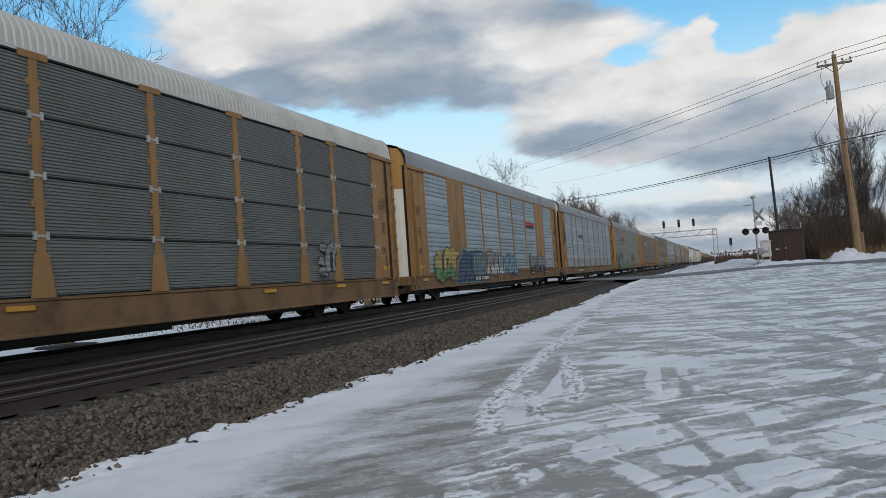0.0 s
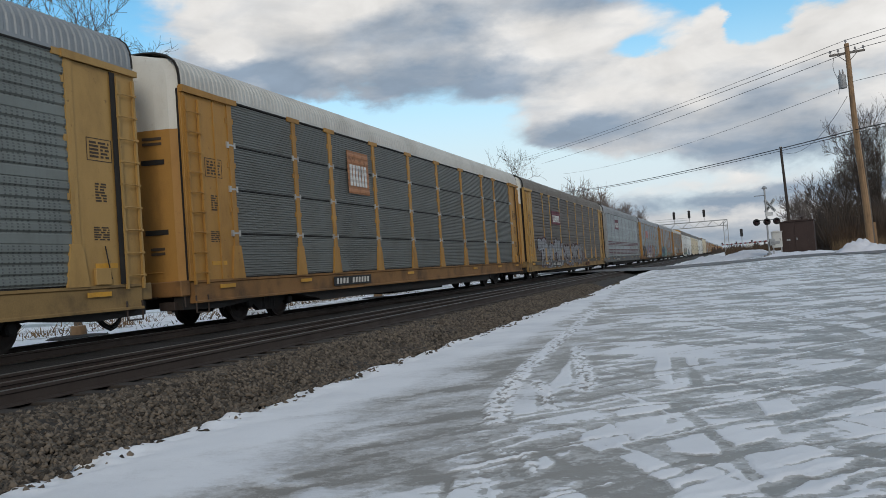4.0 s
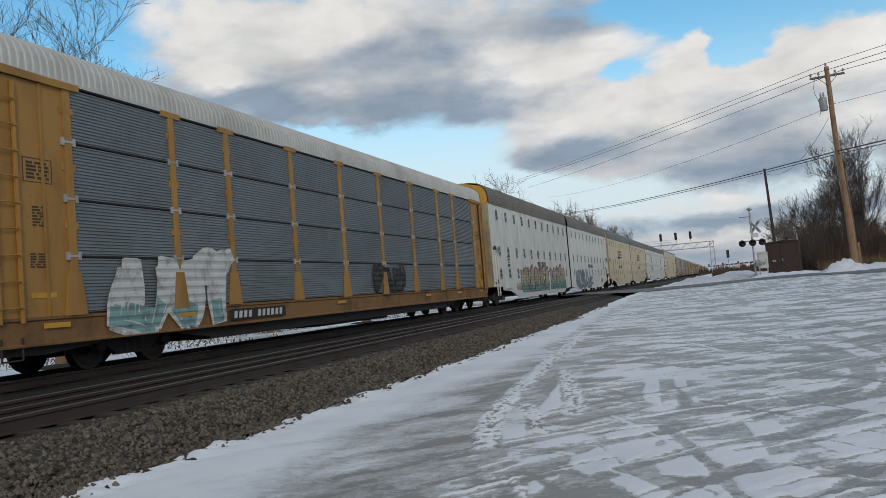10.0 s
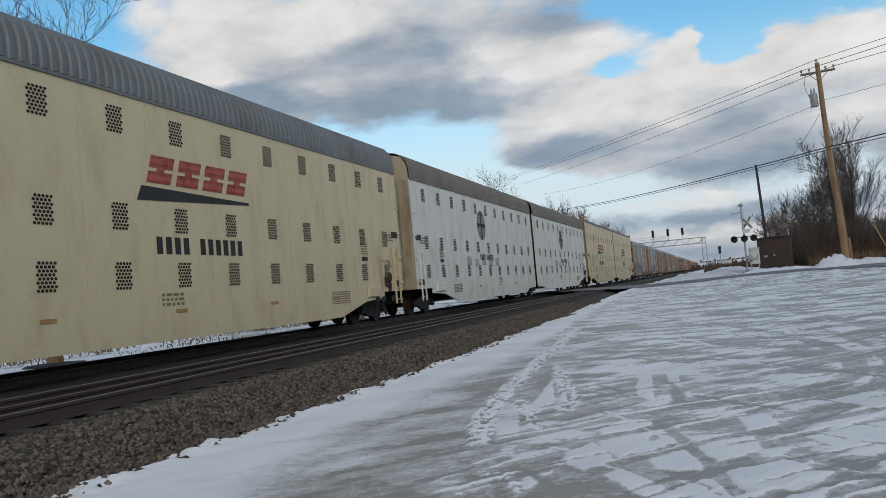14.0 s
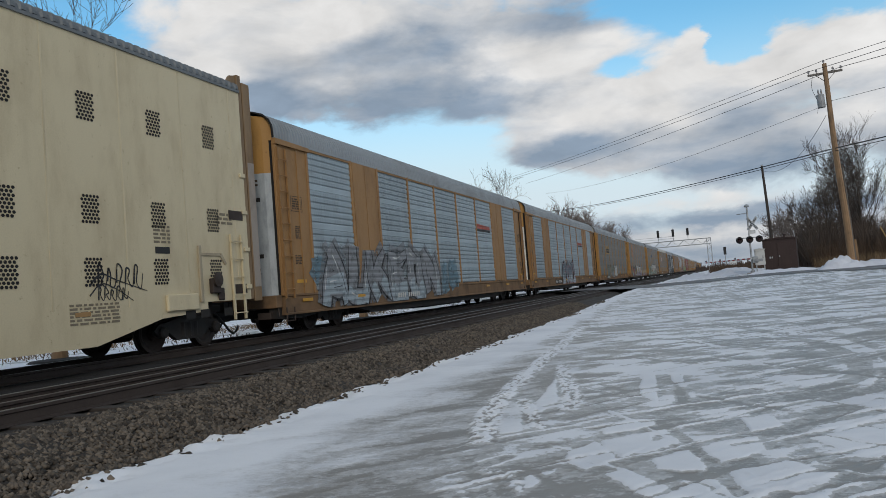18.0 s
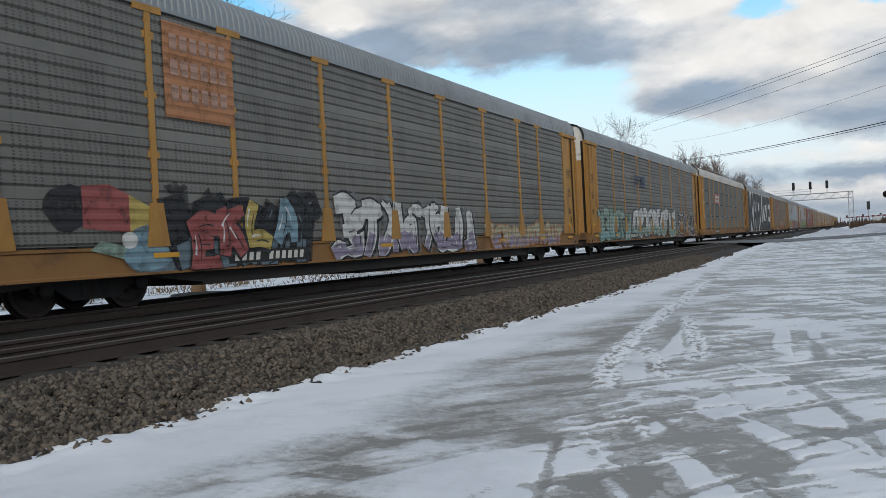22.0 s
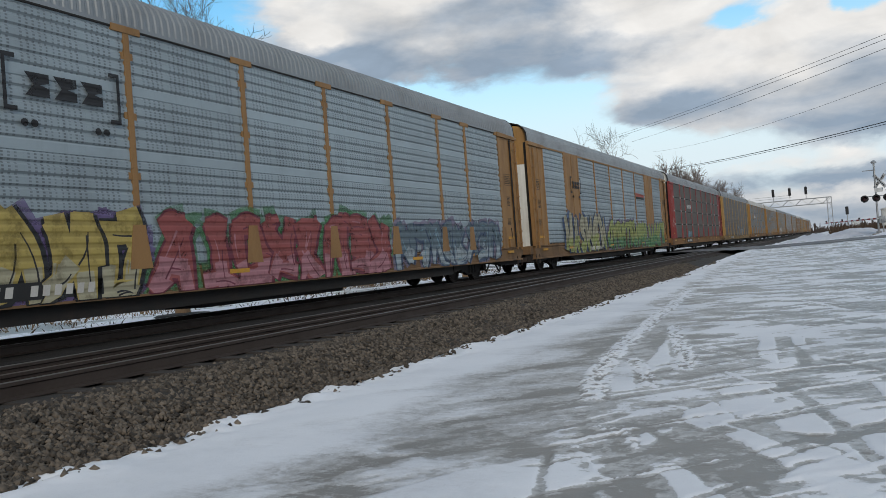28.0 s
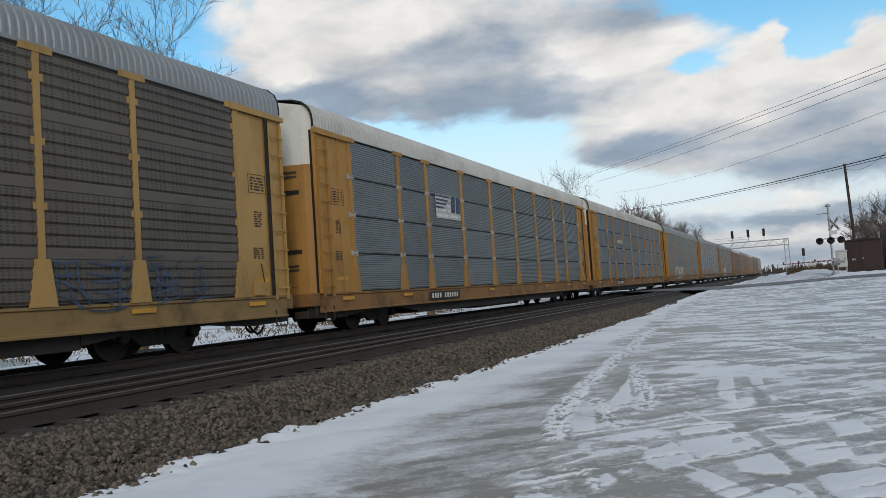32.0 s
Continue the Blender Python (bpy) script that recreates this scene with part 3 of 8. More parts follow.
PLATES_NEAR = [((-1.36, 4.91), (-1.23, 5.33), (-1.09, 5.41), (-1.17, 5.05), (-1.23, 4.59)), ((-0.82, 5.2), (-0.66, 5.39), (-0.32, 4.82), (0.02, 4.17), (-0.08, 3.99), (-0.35, 4.46)),
               ((-1.13, 4.39), (-0.97, 4.55), (-0.58, 3.8), (-0.8, 3.7)), ((-0.53, 5.67), (0.2, 6.37), (0.24, 5.9), (-0.17, 5.34), (-0.47, 5.4)),
               ((0.11, 7.18), (0.36, 7.26), (0.43, 6.84), (0.17, 6.58)), ((0.0, 7.5), (0.17, 7.6), (0.2, 7.32), (0.0, 7.22)), ((-0.69, 10.5), (-0.48, 10.2), (-0.43, 9.44), (-0.58, 9.6))]
PLATES_WIDE = [((-2.6, 3.3), (-2.2, 4.05), (-1.7, 4.67), (-1.27, 4.54), (-1.36, 4.08), (-1.4, 3.6), (-1.5, 3.0)), ((-0.37, 4.75), (-0.16, 5.19), (0.36, 5.67), (0.6, 5.2), (0.4, 4.5), (-0.15, 4.4)),
               ((0.55, 6.3), (1.3, 6.9), (1.5, 6.3), (0.8, 5.7))]
# thin lines that wheels and skids have scored or left, most of them along the wheels' way
_r = random.Random(77)
SCORES = []
for _ in range(170):
    _y = 3.6 + 14.0 * _r.random() ** 1.6
    SCORES.append((_r.uniform(-2.2, 2.2) + _y * 0.03, _y, _r.uniform(0.3, 1.5) * (1 + _y / 12), WAY + (_r.gauss(0, 0.10) if _r.random() < 0.6 else -1.75 + _r.gauss(0, 0.15)), _r.uniform(-0.06, 0.06),
                   _r.uniform(0.008, 0.03) * (1 + _y / 14), _r.choice((0.5, 0.4, -0.5, -0.6))))
# bare brownish ice
BARE = [((-1.11, 4.92), (-0.88, 5.27), (-0.36, 4.57), (-0.43, 4.09), (-0.79, 4.41)), ((-1.45, 3.9), (-1.14, 4.3), (-0.85, 3.75), (-1.3, 3.5)), ((-0.4, 5.37), (-0.04, 5.52), (0.02, 5.16), (-0.26, 5.1)),
        ((0.06, 4.51), (0.19, 4.88), (0.36, 4.8), (0.13, 4.43)), ((-0.56, 9.4), (-0.46, 7.9), (-0.30, 7.7), (-0.40, 9.0)), ((-2.2, 9.3), (-2.45, 11.5), (-2.3, 11.4), (-2.0, 9.2))]


def along_path(x, y, path):
    """Distance from a line through the points, and the way along it."""
    best, where, gone = np.full(x.shape, 99.0), np.zeros(x.shape), 0.0
    for (x0, y0), (x1, y1) in zip(path[:-1], path[1:]):
        n = math.hypot(x1 - x0, y1 - y0)
        u = np.clip(((x - x0) * (x1 - x0) + (y - y0) * (y1 - y0)) / (n * n), 0, 1)
        d = np.hypot(x - x0 - u * (x1 - x0), y - y0 - u * (y1 - y0))
        near = d < best
        best, where = np.where(near, d, best), np.where(near, gone + u * n, where)
        gone += n
    return best, where


def inside(x, y, poly):
    """Signed distance into a convex plate."""
    cx, cy = sum(p[0] for p in poly) / len(poly), sum(p[1] for p in poly) / len(poly)
    best = np.full(x.shape, 99.0)
    for (x0, y0), (x1, y1) in zip(poly, poly[1:] + poly[:1]):
        n = math.hypot(x1 - x0, y1 - y0)
        s = 1.0 if ((cx - x0) * -(y1 - y0) + (cy - y0) * (x1 - x0)) > 0 else -1.0
        best = np.minimum(best, s * ((x - x0) * -(y1 - y0) + (y - y0) * (x1 - x0)) / n)
    return best


def scored(s, x, y):
    for x0, y0, ln, a, bend, w, amp in SCORES:
        box = (np.abs(x - x0 - ln * 0.5 * math.cos(a)) < ln * 0.6 + 0.3) & (np.abs(y - y0 - ln * 0.5 * math.sin(a)) < ln * 0.6 + 0.3)
        px, py = x[box] - x0, y[box] - y0
        u = px * math.cos(a) + py * math.sin(a)
        v = -px * math.sin(a) + py * math.cos(a) - bend * u * u / max(1.0, ln * 0.5)
        s[box] += amp * np.clip(1.4 - np.abs(v) / w, 0, 1) * np.clip(u / 0.2, 0, 1) * np.clip((ln - u) / 0.2, 0, 1)
    return s


def churned(x, y):
    out = np.zeros(x.shape)
    for path in CHURN:
        d, u = along_path(x, y, path[1:])
        out = np.maximum(out, np.clip((path[0] * (1 + u * 0.02) - d) / 0.09 + 0.4, 0, 1))
    return out


def snow_cover(x, y):
    """1: snow, 0: bare ice."""
    wx = x + (fbm(x, y, 0.35, 3, 4) - 0.5) * 0.07 + (fbm(x, y, 0.05, 5, 2) - 0.5) * 0.02
    wy = y + (fbm(x, y, 0.35, 4, 4) - 0.5) * 0.16 + (fbm(x, y, 0.07, 6, 2) - 0.5) * 0.05
    far = np.clip((y - 7.5) / 5, 0, 1)
    # thin snow dragged along the wheels' way, broken by patches of ice
    u, v = wx * math.cos(WAY) + wy * math.sin(WAY), -wx * math.sin(WAY) + wy * math.cos(WAY)
    patch = fbm(wx, wy, 0.5, 11, 5)
    drag = fbm(u * 0.22, v, 0.16, 13, 4)
    rows = fbm(wx * 0.45 - 0.1 * wy, wy, 0.42, 16, 5)
    s = 0.38 + 1.7 * (patch - 0.5) + 1.3 * (drag - 0.5)
    s = s * (1 - far) + far * (0.47 + 2.4 * (rows - 0.5) + 1.6 * (drag - 0.5) + 1.0 * (patch - 0.5))
    s = np.clip(s, 0.12, 0.72)
    for poly in PLATES_WIDE:
        m = np.clip(inside(wx, wy, poly) / 0.10 + 0.5, 0, 1)
        s = np.maximum(s, m * (0.74 + 1.3 * np.minimum(patch - 0.42, 0.1)))
    for poly in BARE:
        m = np.clip(inside(wx, wy, poly) / 0.05 + 0.5, 0, 1)
        s = s * (1 - m) + m * (0.08 + 0.25 * np.clip(patch - 0.5, 0, 1))
    # plates cut by the crossing wheel tracks
    for poly in PLATES + PLATES_NEAR:
        m = np.clip(inside(wx, wy, poly) / 0.03 + 0.5, 0, 1)
        s = np.maximum(s, m * (0.86 + 0.9 * np.minimum(patch - 0.40, 0)))
    for k, path in enumerate(TRACKS + TRACKS_WIDE):
        d, gone = along_path(wx, wy, path[1:])
        fade = np.clip(0.95 + 1.5 * (fbm(gone, d * 0, 1.1, 31 + k, 3) - 0.38), 0, 1) * np.clip(1.4 - wy * 0.045, 0.35, 1)
        m = np.clip((path[0] - d) / 0.03 + 0.5, 0, 1) * fade
        lip = np.clip(1 - np.abs(d - path[0] - 0.045) / 0.035, 0, 1) * np.clip(3 * (fbm(gone, d * 0 + k, 0.8, 61, 3) - 0.42), 0, 1)
        tread = 0.5 + 0.5 * np.sin(gone * 60) * np.sin(d * 70)
        s = np.maximum(s, lip * 0.8)
        s = s * (1 - 0.92 * m) + 0.92 * m * (0.04 + 0.16 * tread + 0.8 * np.clip(drag - 0.52, 0, 1))
    s = scored(s, wx, wy)
    # ploughed band of clean snow along the ballast
    edge = -3.35 + 0.7 * (fbm(x * 0 + 1, y, 2.2, 21, 4) - 0.5) - np.clip((y - 12) / 20, 0, 1) * 0.8
    band = np.clip((edge - wx) / 0.9 + 0.5, 0, 1) * np.clip((x + 5.8) / 0.2, 0, 1)
    streak = fbm(u * 0.35, v, 0.35, 23, 4)
    s = np.maximum(s * (1 - band * 0.3), band * (0.62 + 0.7 * streak))
    # a smooth sheet of ice beside it
    ice = np.exp(-((wx + 2.45 + 0.03 * wy) / 0.55) ** 2) * np.clip((15.5 - wy) / 5, 0, 1) * np.clip((wy - 4.0 + 0.5 * (wx + 2.0)) / 0.25, 0, 1)
    k = ice * (1 - band * 0.8)
    s = s * (1 - k) + k * np.clip(0.17 + 1.3 * (streak - 0.45) + 0.2 * (drag - 0.5), 0.05, 0.7)
    churn = churned(wx, wy)
    crumb = fbm(x, y * 0.7, 0.04, 17, 2)
    s = s * (1 - 0.9 * churn) + 0.9 * churn * np.clip(0.50 + 3.2 * (crumb - 0.48), 0, 1)
    return np.clip(s, 0, 1)


def ground_material():
    m = bpy.data.materials.new("packed_snow_and_ice")
    m.use_nodes = True
    nt = m.node_tree
    L = nt.links.new
    b = nt.nodes["Principled BSDF"]
    co = nt.nodes.new("ShaderNodeTexCoord")
    at = nt.nodes.new("ShaderNodeAttribute")
    at.attribute_name = "snow"
    n1 = node(nt, "ShaderNodeTexNoise", Scale=9.0, Detail=8.0, Roughness=0.68)
    n2 = node(nt, "ShaderNodeTexNoise", Scale=0.7, Detail=5.0, Roughness=0.6)
    n3 = node(nt, "ShaderNodeTexNoise", Scale=60.0, Detail=4.0, Roughness=0.7)
    n4 = node(nt, "ShaderNodeTexNoise", Scale=26.0, Detail=5.0, Roughness=0.6)
    for n in (n1, n2, n3, n4):
        L(co.outputs["Object"], n.inputs["Vector"])
    s = math_node(nt, "ADD", at.outputs["Fac"], math_node(nt, "MULTIPLY", math_node(nt, "SUBTRACT", n1.outputs[0], 0.5), 0.30))
    s = math_node(nt, "ADD", s, math_node(nt, "MULTIPLY", math_node(nt, "SUBTRACT", n4.outputs[0], 0.5), 0.34))
    s = math_node(nt, "ADD", s, math_node(nt, "MULTIPLY", math_node(nt, "SUBTRACT", n3.outputs[0], 0.5), 0.30))
    # fine scuffs along the wheels' way
    turn = nt.nodes.new("ShaderNodeMapping")
    turn.inputs["Rotation"].default_value, turn.inputs["Scale"].default_value = (0, 0, -WAY), (4.0, 30.0, 1.0)
    L(co.outputs["Object"], turn.inputs["Vector"])
    scuff = node(nt, "ShaderNodeTexNoise", Scale=1.0, Detail=5.0, Roughness=0.65)
    L(turn.outputs[0], scuff.inputs["Vector"])
    s = math_node(nt, "ADD", s, math_node(nt, "MULTIPLY", math_node(nt, "SUBTRACT", scuff.outputs[0], 0.5), 0.42))
    warp = nt.nodes.new("ShaderNodeVectorMath")
    warp.operation = "MULTIPLY_ADD"
    warp.inputs[1].default_value = (0.5, 0.5, 0.0)
    L(n1.outputs["Color"], warp.inputs[0]), L(co.outputs["Object"], warp.inputs[2])
    crust = nt.nodes.new("ShaderNodeTexVoronoi")
    crust.inputs["Scale"].default_value = 2.4
    L(warp.outputs[0], crust.inputs["Vector"])
    cell = nt.nodes.new("ShaderNodeSeparateColor")
    L(crust.outputs["Color"], cell.inputs[0])
    s = math_node(nt, "ADD", s, math_node(nt, "MULTIPLY", math_node(nt, "SUBTRACT", cell.outputs[0], 0.5), 0.16))
    soft = nt.nodes.new("ShaderNodeAttribute")
    soft.attribute_name = "thaw"
    crisp, faint = ramp(nt, s, 0.41, 0.55), ramp(nt, s, 0.12, 0.95)
    mask = math_node(nt, "ADD", math_node(nt, "MULTIPLY", crisp, math_node(nt, "SUBTRACT", 1.0, soft.outputs["Fac"])), math_node(nt, "MULTIPLY", faint, soft.outputs["Fac"]))
    snow = mix_col(nt, ramp(nt, n2.outputs[0], 0.35, 0.75), (0.90, 0.905, 0.92), (0.76, 0.77, 0.795))
    snow = mix_col(nt, math_node(nt, "MULTIPLY", ramp(nt, n3.outputs[0], 0.55, 0.8), 0.25), snow, (0.40, 0.40, 0.42))
    ice = mix_col(nt, ramp(nt, n1.outputs[0], 0.35, 0.7), (0.40, 0.388, 0.368), (0.60, 0.59, 0.572))
    ice = mix_col(nt, math_node(nt, "MULTIPLY", ramp(nt, n2.outputs[0], 0.48, 0.75), 0.6), ice, (0.27, 0.25, 0.222))
    ice = mix_col(nt, math_node(nt, "SUBTRACT", 1.0, ramp(nt, s, 0.10, 0.26)), ice, (0.275, 0.260, 0.235))
    veil = math_node(nt, "MULTIPLY", math_node(nt, "MULTIPLY", ramp(nt, n4.outputs[0], 0.50, 0.70), ramp(nt, s, 0.15, 0.35)), 0.42)
    ice = mix_col(nt, veil, ice, (0.68, 0.69, 0.71))
    L(mix_col(nt, mask, ice, snow), b.inputs["Base Color"])
    r = math_node(nt, "MULTIPLY_ADD", mask, 0.38)
    r.node.inputs[2].default_value = 0.42
    L(r, b.inputs["Roughness"])
    h = math_node(nt, "ADD", math_node(nt, "MULTIPLY", mask, 0.6), math_node(nt, "MULTIPLY", n1.outputs[0], 0.5))
    h = math_node(nt, "ADD", h, math_node(nt, "MULTIPLY", n3.outputs[0], 0.12))
    bp = node(nt, "ShaderNodeBump", Strength=0.36, Distance=0.03)
    L(h, bp.inputs["Height"]), L(bp.outputs[0], b.inputs["Normal"])
    return m


def make_ground():
    xs = np.concatenate([-np.geomspace(3000, 30, 26), np.arange(-29, -24, 0.5), np.arange(-24, -15, 0.2), np.arange(-15, -6, 0.5), np.arange(-6, -3, 0.045), np.arange(-3, 2.2, 0.016), np.arange(2.2, 3.4, 0.04), np.arange(3.4, 5, 0.08), np.arange(5, 14, 0.2),
                         np.arange(14, 40, 1.0), np.geomspace(40, 3000, 26)])
    ys = np.concatenate([-np.geomspace(3000, 20, 22), np.arange(-18, 2, 0.8), np.arange(2, 3.4, 0.06), np.arange(3.4, 9, 0.024), np.arange(9, 15, 0.05), np.arange(15, 34, 0.12),
                         np.arange(34, 80, 0.5), np.geomspace(80, 3500, 40)])
    X, Y = np.meshgrid(xs, ys)
    s = snow_cover(X, Y)
    keep = (np.abs(X) < 40) & (Y > -20) & (Y < 90)
    s = np.where(keep, s, 0.85)
    dead = fbm(X, Y, 4.0, 31, 4)
    dead = dead + 0.55 * (fbm(X, Y, 0.9, 33, 4) - 0.44)
    s = np.where(X < -15.5, np.clip(0.95 - 3.0 * np.clip(dead - 0.44, 0, 1), 0, 1), s)
    Z = ground_height(X, Y) + 0.022 * s * (np.abs(X) < 30) + 0.02 * (fbm(X, Y, 1.5, 8, 3) - 0.5)
    Z = Z + 0.03 * churned(X, Y) * (fbm(X, Y, 0.05, 18, 2) - 0.4)
    Z = Z + np.where((X < -16) | (Y > 60), 0.25 * (fbm(X, Y, 6.0, 9, 3) - 0.5), 0)
    h, w = X.shape
    idx = np.arange(h * w).reshape(h, w)
    q = np.stack([idx[:-1, :-1], idx[:-1, 1:], idx[1:, 1:], idx[1:, :-1]], -1).reshape(-1, 4)
    me = bpy.data.meshes.new("ground")
    me.vertices.add(h * w)
    me.vertices.foreach_set("co", np.stack([X, Y, Z], -1).ravel())
    me.loops.add(q.size)
    me.loops.foreach_set("vertex_index", q.ravel())
    me.polygons.add(len(q))
    me.polygons.foreach_set("loop_start", np.arange(0, q.size, 4))
    me.polygons.foreach_set("loop_total", np.full(len(q), 4))
    me.polygons.foreach_set("use_smooth", np.ones(len(q), bool))
    me.update(calc_edges=True)
    me.attributes.new("snow", "FLOAT", "POINT").data.foreach_set("value", s.ravel().astype(np.float32))
    thaw = np.clip((-1.7 - X + 0.6 * (fbm(X, Y, 0.8, 71, 3) - 0.5)) / 0.7, 0, 1) * np.clip((X + 4.6) / 0.5, 0, 1) * np.clip((18 - Y) / 6, 0, 1) * np.clip(1.3 - 2 * churned(X, Y), 0, 1) * 0.85
    me.attributes.new("thaw", "FLOAT", "POINT").data.foreach_set("value", thaw.ravel().astype(np.float32))
    me.materials.append(ground_material())
    tagged(new("ground", me), "trodden snow and grey ice with tyre tracks", "ground", kind="structure")


make_ground()

# ---- railway ----
# bed far darker than its stones: shade in their gaps is painted in
BALLAST = surface("brown_grey_ballast", (0.034, 0.029, 0.024), 0.9, dirt=(0.05, 0.042, 0.035), stain=0.7, grain=0.5, size=0.35, bump=1.0, fine=22.0)
BED_DARK = surface("oily_ballast_between_rails", (0.026, 0.023, 0.021), 0.92, dirt=(0.014, 0.012, 0.011), stain=0.6, grain=0.45, size=0.5, bump=1.0, fine=22.0)
STONE = surface("ballast_stone", (0.118, 0.094, 0.070), 0.9, dirt=(0.06, 0.05, 0.04), stain=0.6, grain=0.3, size=0.2, fine=30.0)
RAIL_SIDE = surface("rusty_rail", (0.06, 0.044, 0.036), 0.7, 0.3, dirt=(0.03, 0.02, 0.016), stain=0.5)
RAIL_TOP = surface("polished_rail_head", (0.16, 0.145, 0.13), 0.42, 0.6, dirt=(0.10, 0.08, 0.06), stain=0.4)
TIE = surface("weathered_timber_tie", (0.045, 0.036, 0.029), 0.9, dirt=(0.03, 0.024, 0.02), stain=0.6, grain=0.3, size=0.3)
Y_A, Y_B = -70.0, 900.0


def bed(g, c, left, right):
    pts = [(c - left - 0.9, -0.62), (c - left, -0.20), (c - 1.25, -0.19), (c + 1.25, -0.19), (c + right, -0.22), (c + right + 0.75, -0.50), (c + right + 0.95, -0.64)]
    ys = list(np.arange(-20, 60, 0.6)) + list(np.geomspace(60, Y_B, 30))
    rs = random.Random(5)
    rows = []
    for y in [Y_A] + ys:
        rows.append([(x + rs.uniform(-0.05, 0.05), y, z + rs.uniform(-0.02, 0.02)) for x, z in pts])
    g.grid(rows)


structure("ballast_bed", lambda g: bed(g, NX, 1.6, 1.65), BALLAST, "brown crushed stone ballast under the near track")
structure("ballast_bed_far", lambda g: bed(g, TX, 1.9, 1.6), BED_DARK, "dark oily ballast under the train's track")
structure("track_middle", lambda g: g.grid([[(NX - 0.72, y, -0.178), (NX + 0.72, y, -0.178)] for y in (Y_A, 0, 60, Y_B)]), BED_DARK,
          "dark cinders between the rails of the near track")

RAIL_FOOT = [(-0.07, -0.171), (0.07, -0.171), (0.07, -0.16), (0.012, -0.14), (0.010, -0.05), (0.034, -0.038), (0.034, -0.006), (-0.034, -0.006),
             (-0.034, -0.038), (-0.010, -0.05), (-0.012, -0.14), (-0.07, -0.16)]
for tx, word in ((NX, "near track"), (TX, "train's track")):
    for side in (-0.75, 0.75):
        rail = thing("rail", "rusty steel rail with a worn bright head, " + word, "rail", (tx + side, 0, 0), group="rails of the railway", kind="structure")
        part("rail_web", lambda g: g.prism(RAIL_FOOT, Y_A, Y_B, "y"), RAIL_SIDE, rail, key="rail_web")
        part("rail_head", lambda g: g.prism([(-0.032, -0.006), (0.032, -0.006), (0.026, 0.0), (-0.026, 0.0)], Y_A, Y_B, "y"), RAIL_TOP, rail, key="rail_head")


spare = thing("spare_rail", "rusty spare rail lying between the rails of the near track", "rail", (NX + 0.03, 0, -0.004), group="rails of the railway", kind="structure")
part("rail_web", None, RAIL_SIDE, spare, key="rail_web")
part("rail_head", None, surface("rusty_rail_head", (0.12, 0.095, 0.08), 0.5, 0.4, dirt=(0.07, 0.05, 0.04), stain=0.5), spare, key="rail_head")


# ---- rail cars ----
SIDE = 1.55
EAVE, CROWN = 5.20, 6.0
HALF = 13.60
BAYS_POST = (-11.95, -9.15, -7.2, -4.3, -1.42, 1.42, 4.3, 7.2, 9.15, 11.95)
BAYS_FLUSH = (-11.9, -9.08, -7.05, -4.28, -1.4, 1.4, 4.28, 7.05, 9.08, 11.9)


def roof_arc(half, eave, crown, n=16, p=3.3):
    pts = []
    for i in range(n + 1):
        a = math.pi * i / n
        c, q = math.cos(a), math.sin(a)
        r = (abs(c) ** p + abs(q) ** p) ** (-1 / p)
        pts.append((half * c * r, eave + (crown - eave) * q * r))
    return pts


def roof_geo(g, half, eave, crown, length, pitch=0.155, depth=0.018):
    arc = roof_arc(half, eave, crown)
    n = int(2 * length / pitch)
    rows = []
    for i in range(n):
        y = -length + 2 * length * i / n
        for dy, up in ((0.0, 0), (0.3, 0), (0.45, 1), (0.85, 1)):
            d = depth * up
            rows.append([(x * (1 + d / half), y + dy * pitch, z + d) for x, z in arc])
    rows.append([(x, length, z) for x, z in arc])
    g.grid(rows)
    for s in (-1, 1):
        g.prism([(half * s - 0.02, eave - 0.05), (half * s + 0.035 * s, eave - 0.05), (half * s + 0.035 * s, eave + 0.015), (half * s - 0.02, eave + 0.015)], -length, length, "y")


def corrugated(g, w, z0, z1, pitch=0.098, depth=0.014):
    """A ribbed sheet standing in the plane x = 0, ribs along y."""
    n = max(1, int(round((z1 - z0) / pitch)))
    p = (z1 - z0) / n
    rows = []
    for i in range(n):
        z = z0 + i * p
        for dz, dx in ((0.0, 0), (0.32, 0), (0.5, depth), (0.82, depth)):
            rows.append([(dx, -w / 2, z + dz * p), (dx, w / 2, z + dz * p)])
    rows.append([(0, -w / 2, z1), (0, w / 2, z1)])
    g.grid(rows)


def sheeted(g, w, z0, z1, depth=0.027):
    """Side sheets one above another in the plane x = 0: broad ribs along y, and a flat band where two sheets meet."""
    rows = [(0.0, z0)]
    edges = [z0, 1.95, 3.05, 4.17, z1]
    for k, (lo, hi) in enumerate(zip(edges, edges[1:])):
        hi2 = hi - (0.17 if k < 3 else 0.05)
        n = max(1, int(round((hi2 - lo) / 0.18)))
        p = (hi2 - lo) / n
        for i in range(n):
            z = lo + i * p
            rows += [(0.0, z + 0.10 * p), (depth, z + 0.30 * p), (depth, z + 0.82 * p), (0.0, z + 0.98 * p)]
        rows += [(0.012, hi2 + 0.01), (0.012, hi - 0.01)]
    rows.append((0.0, z1))
    g.grid([[(dx, -w / 2, z), (dx, w / 2, z)] for dx, z in rows])


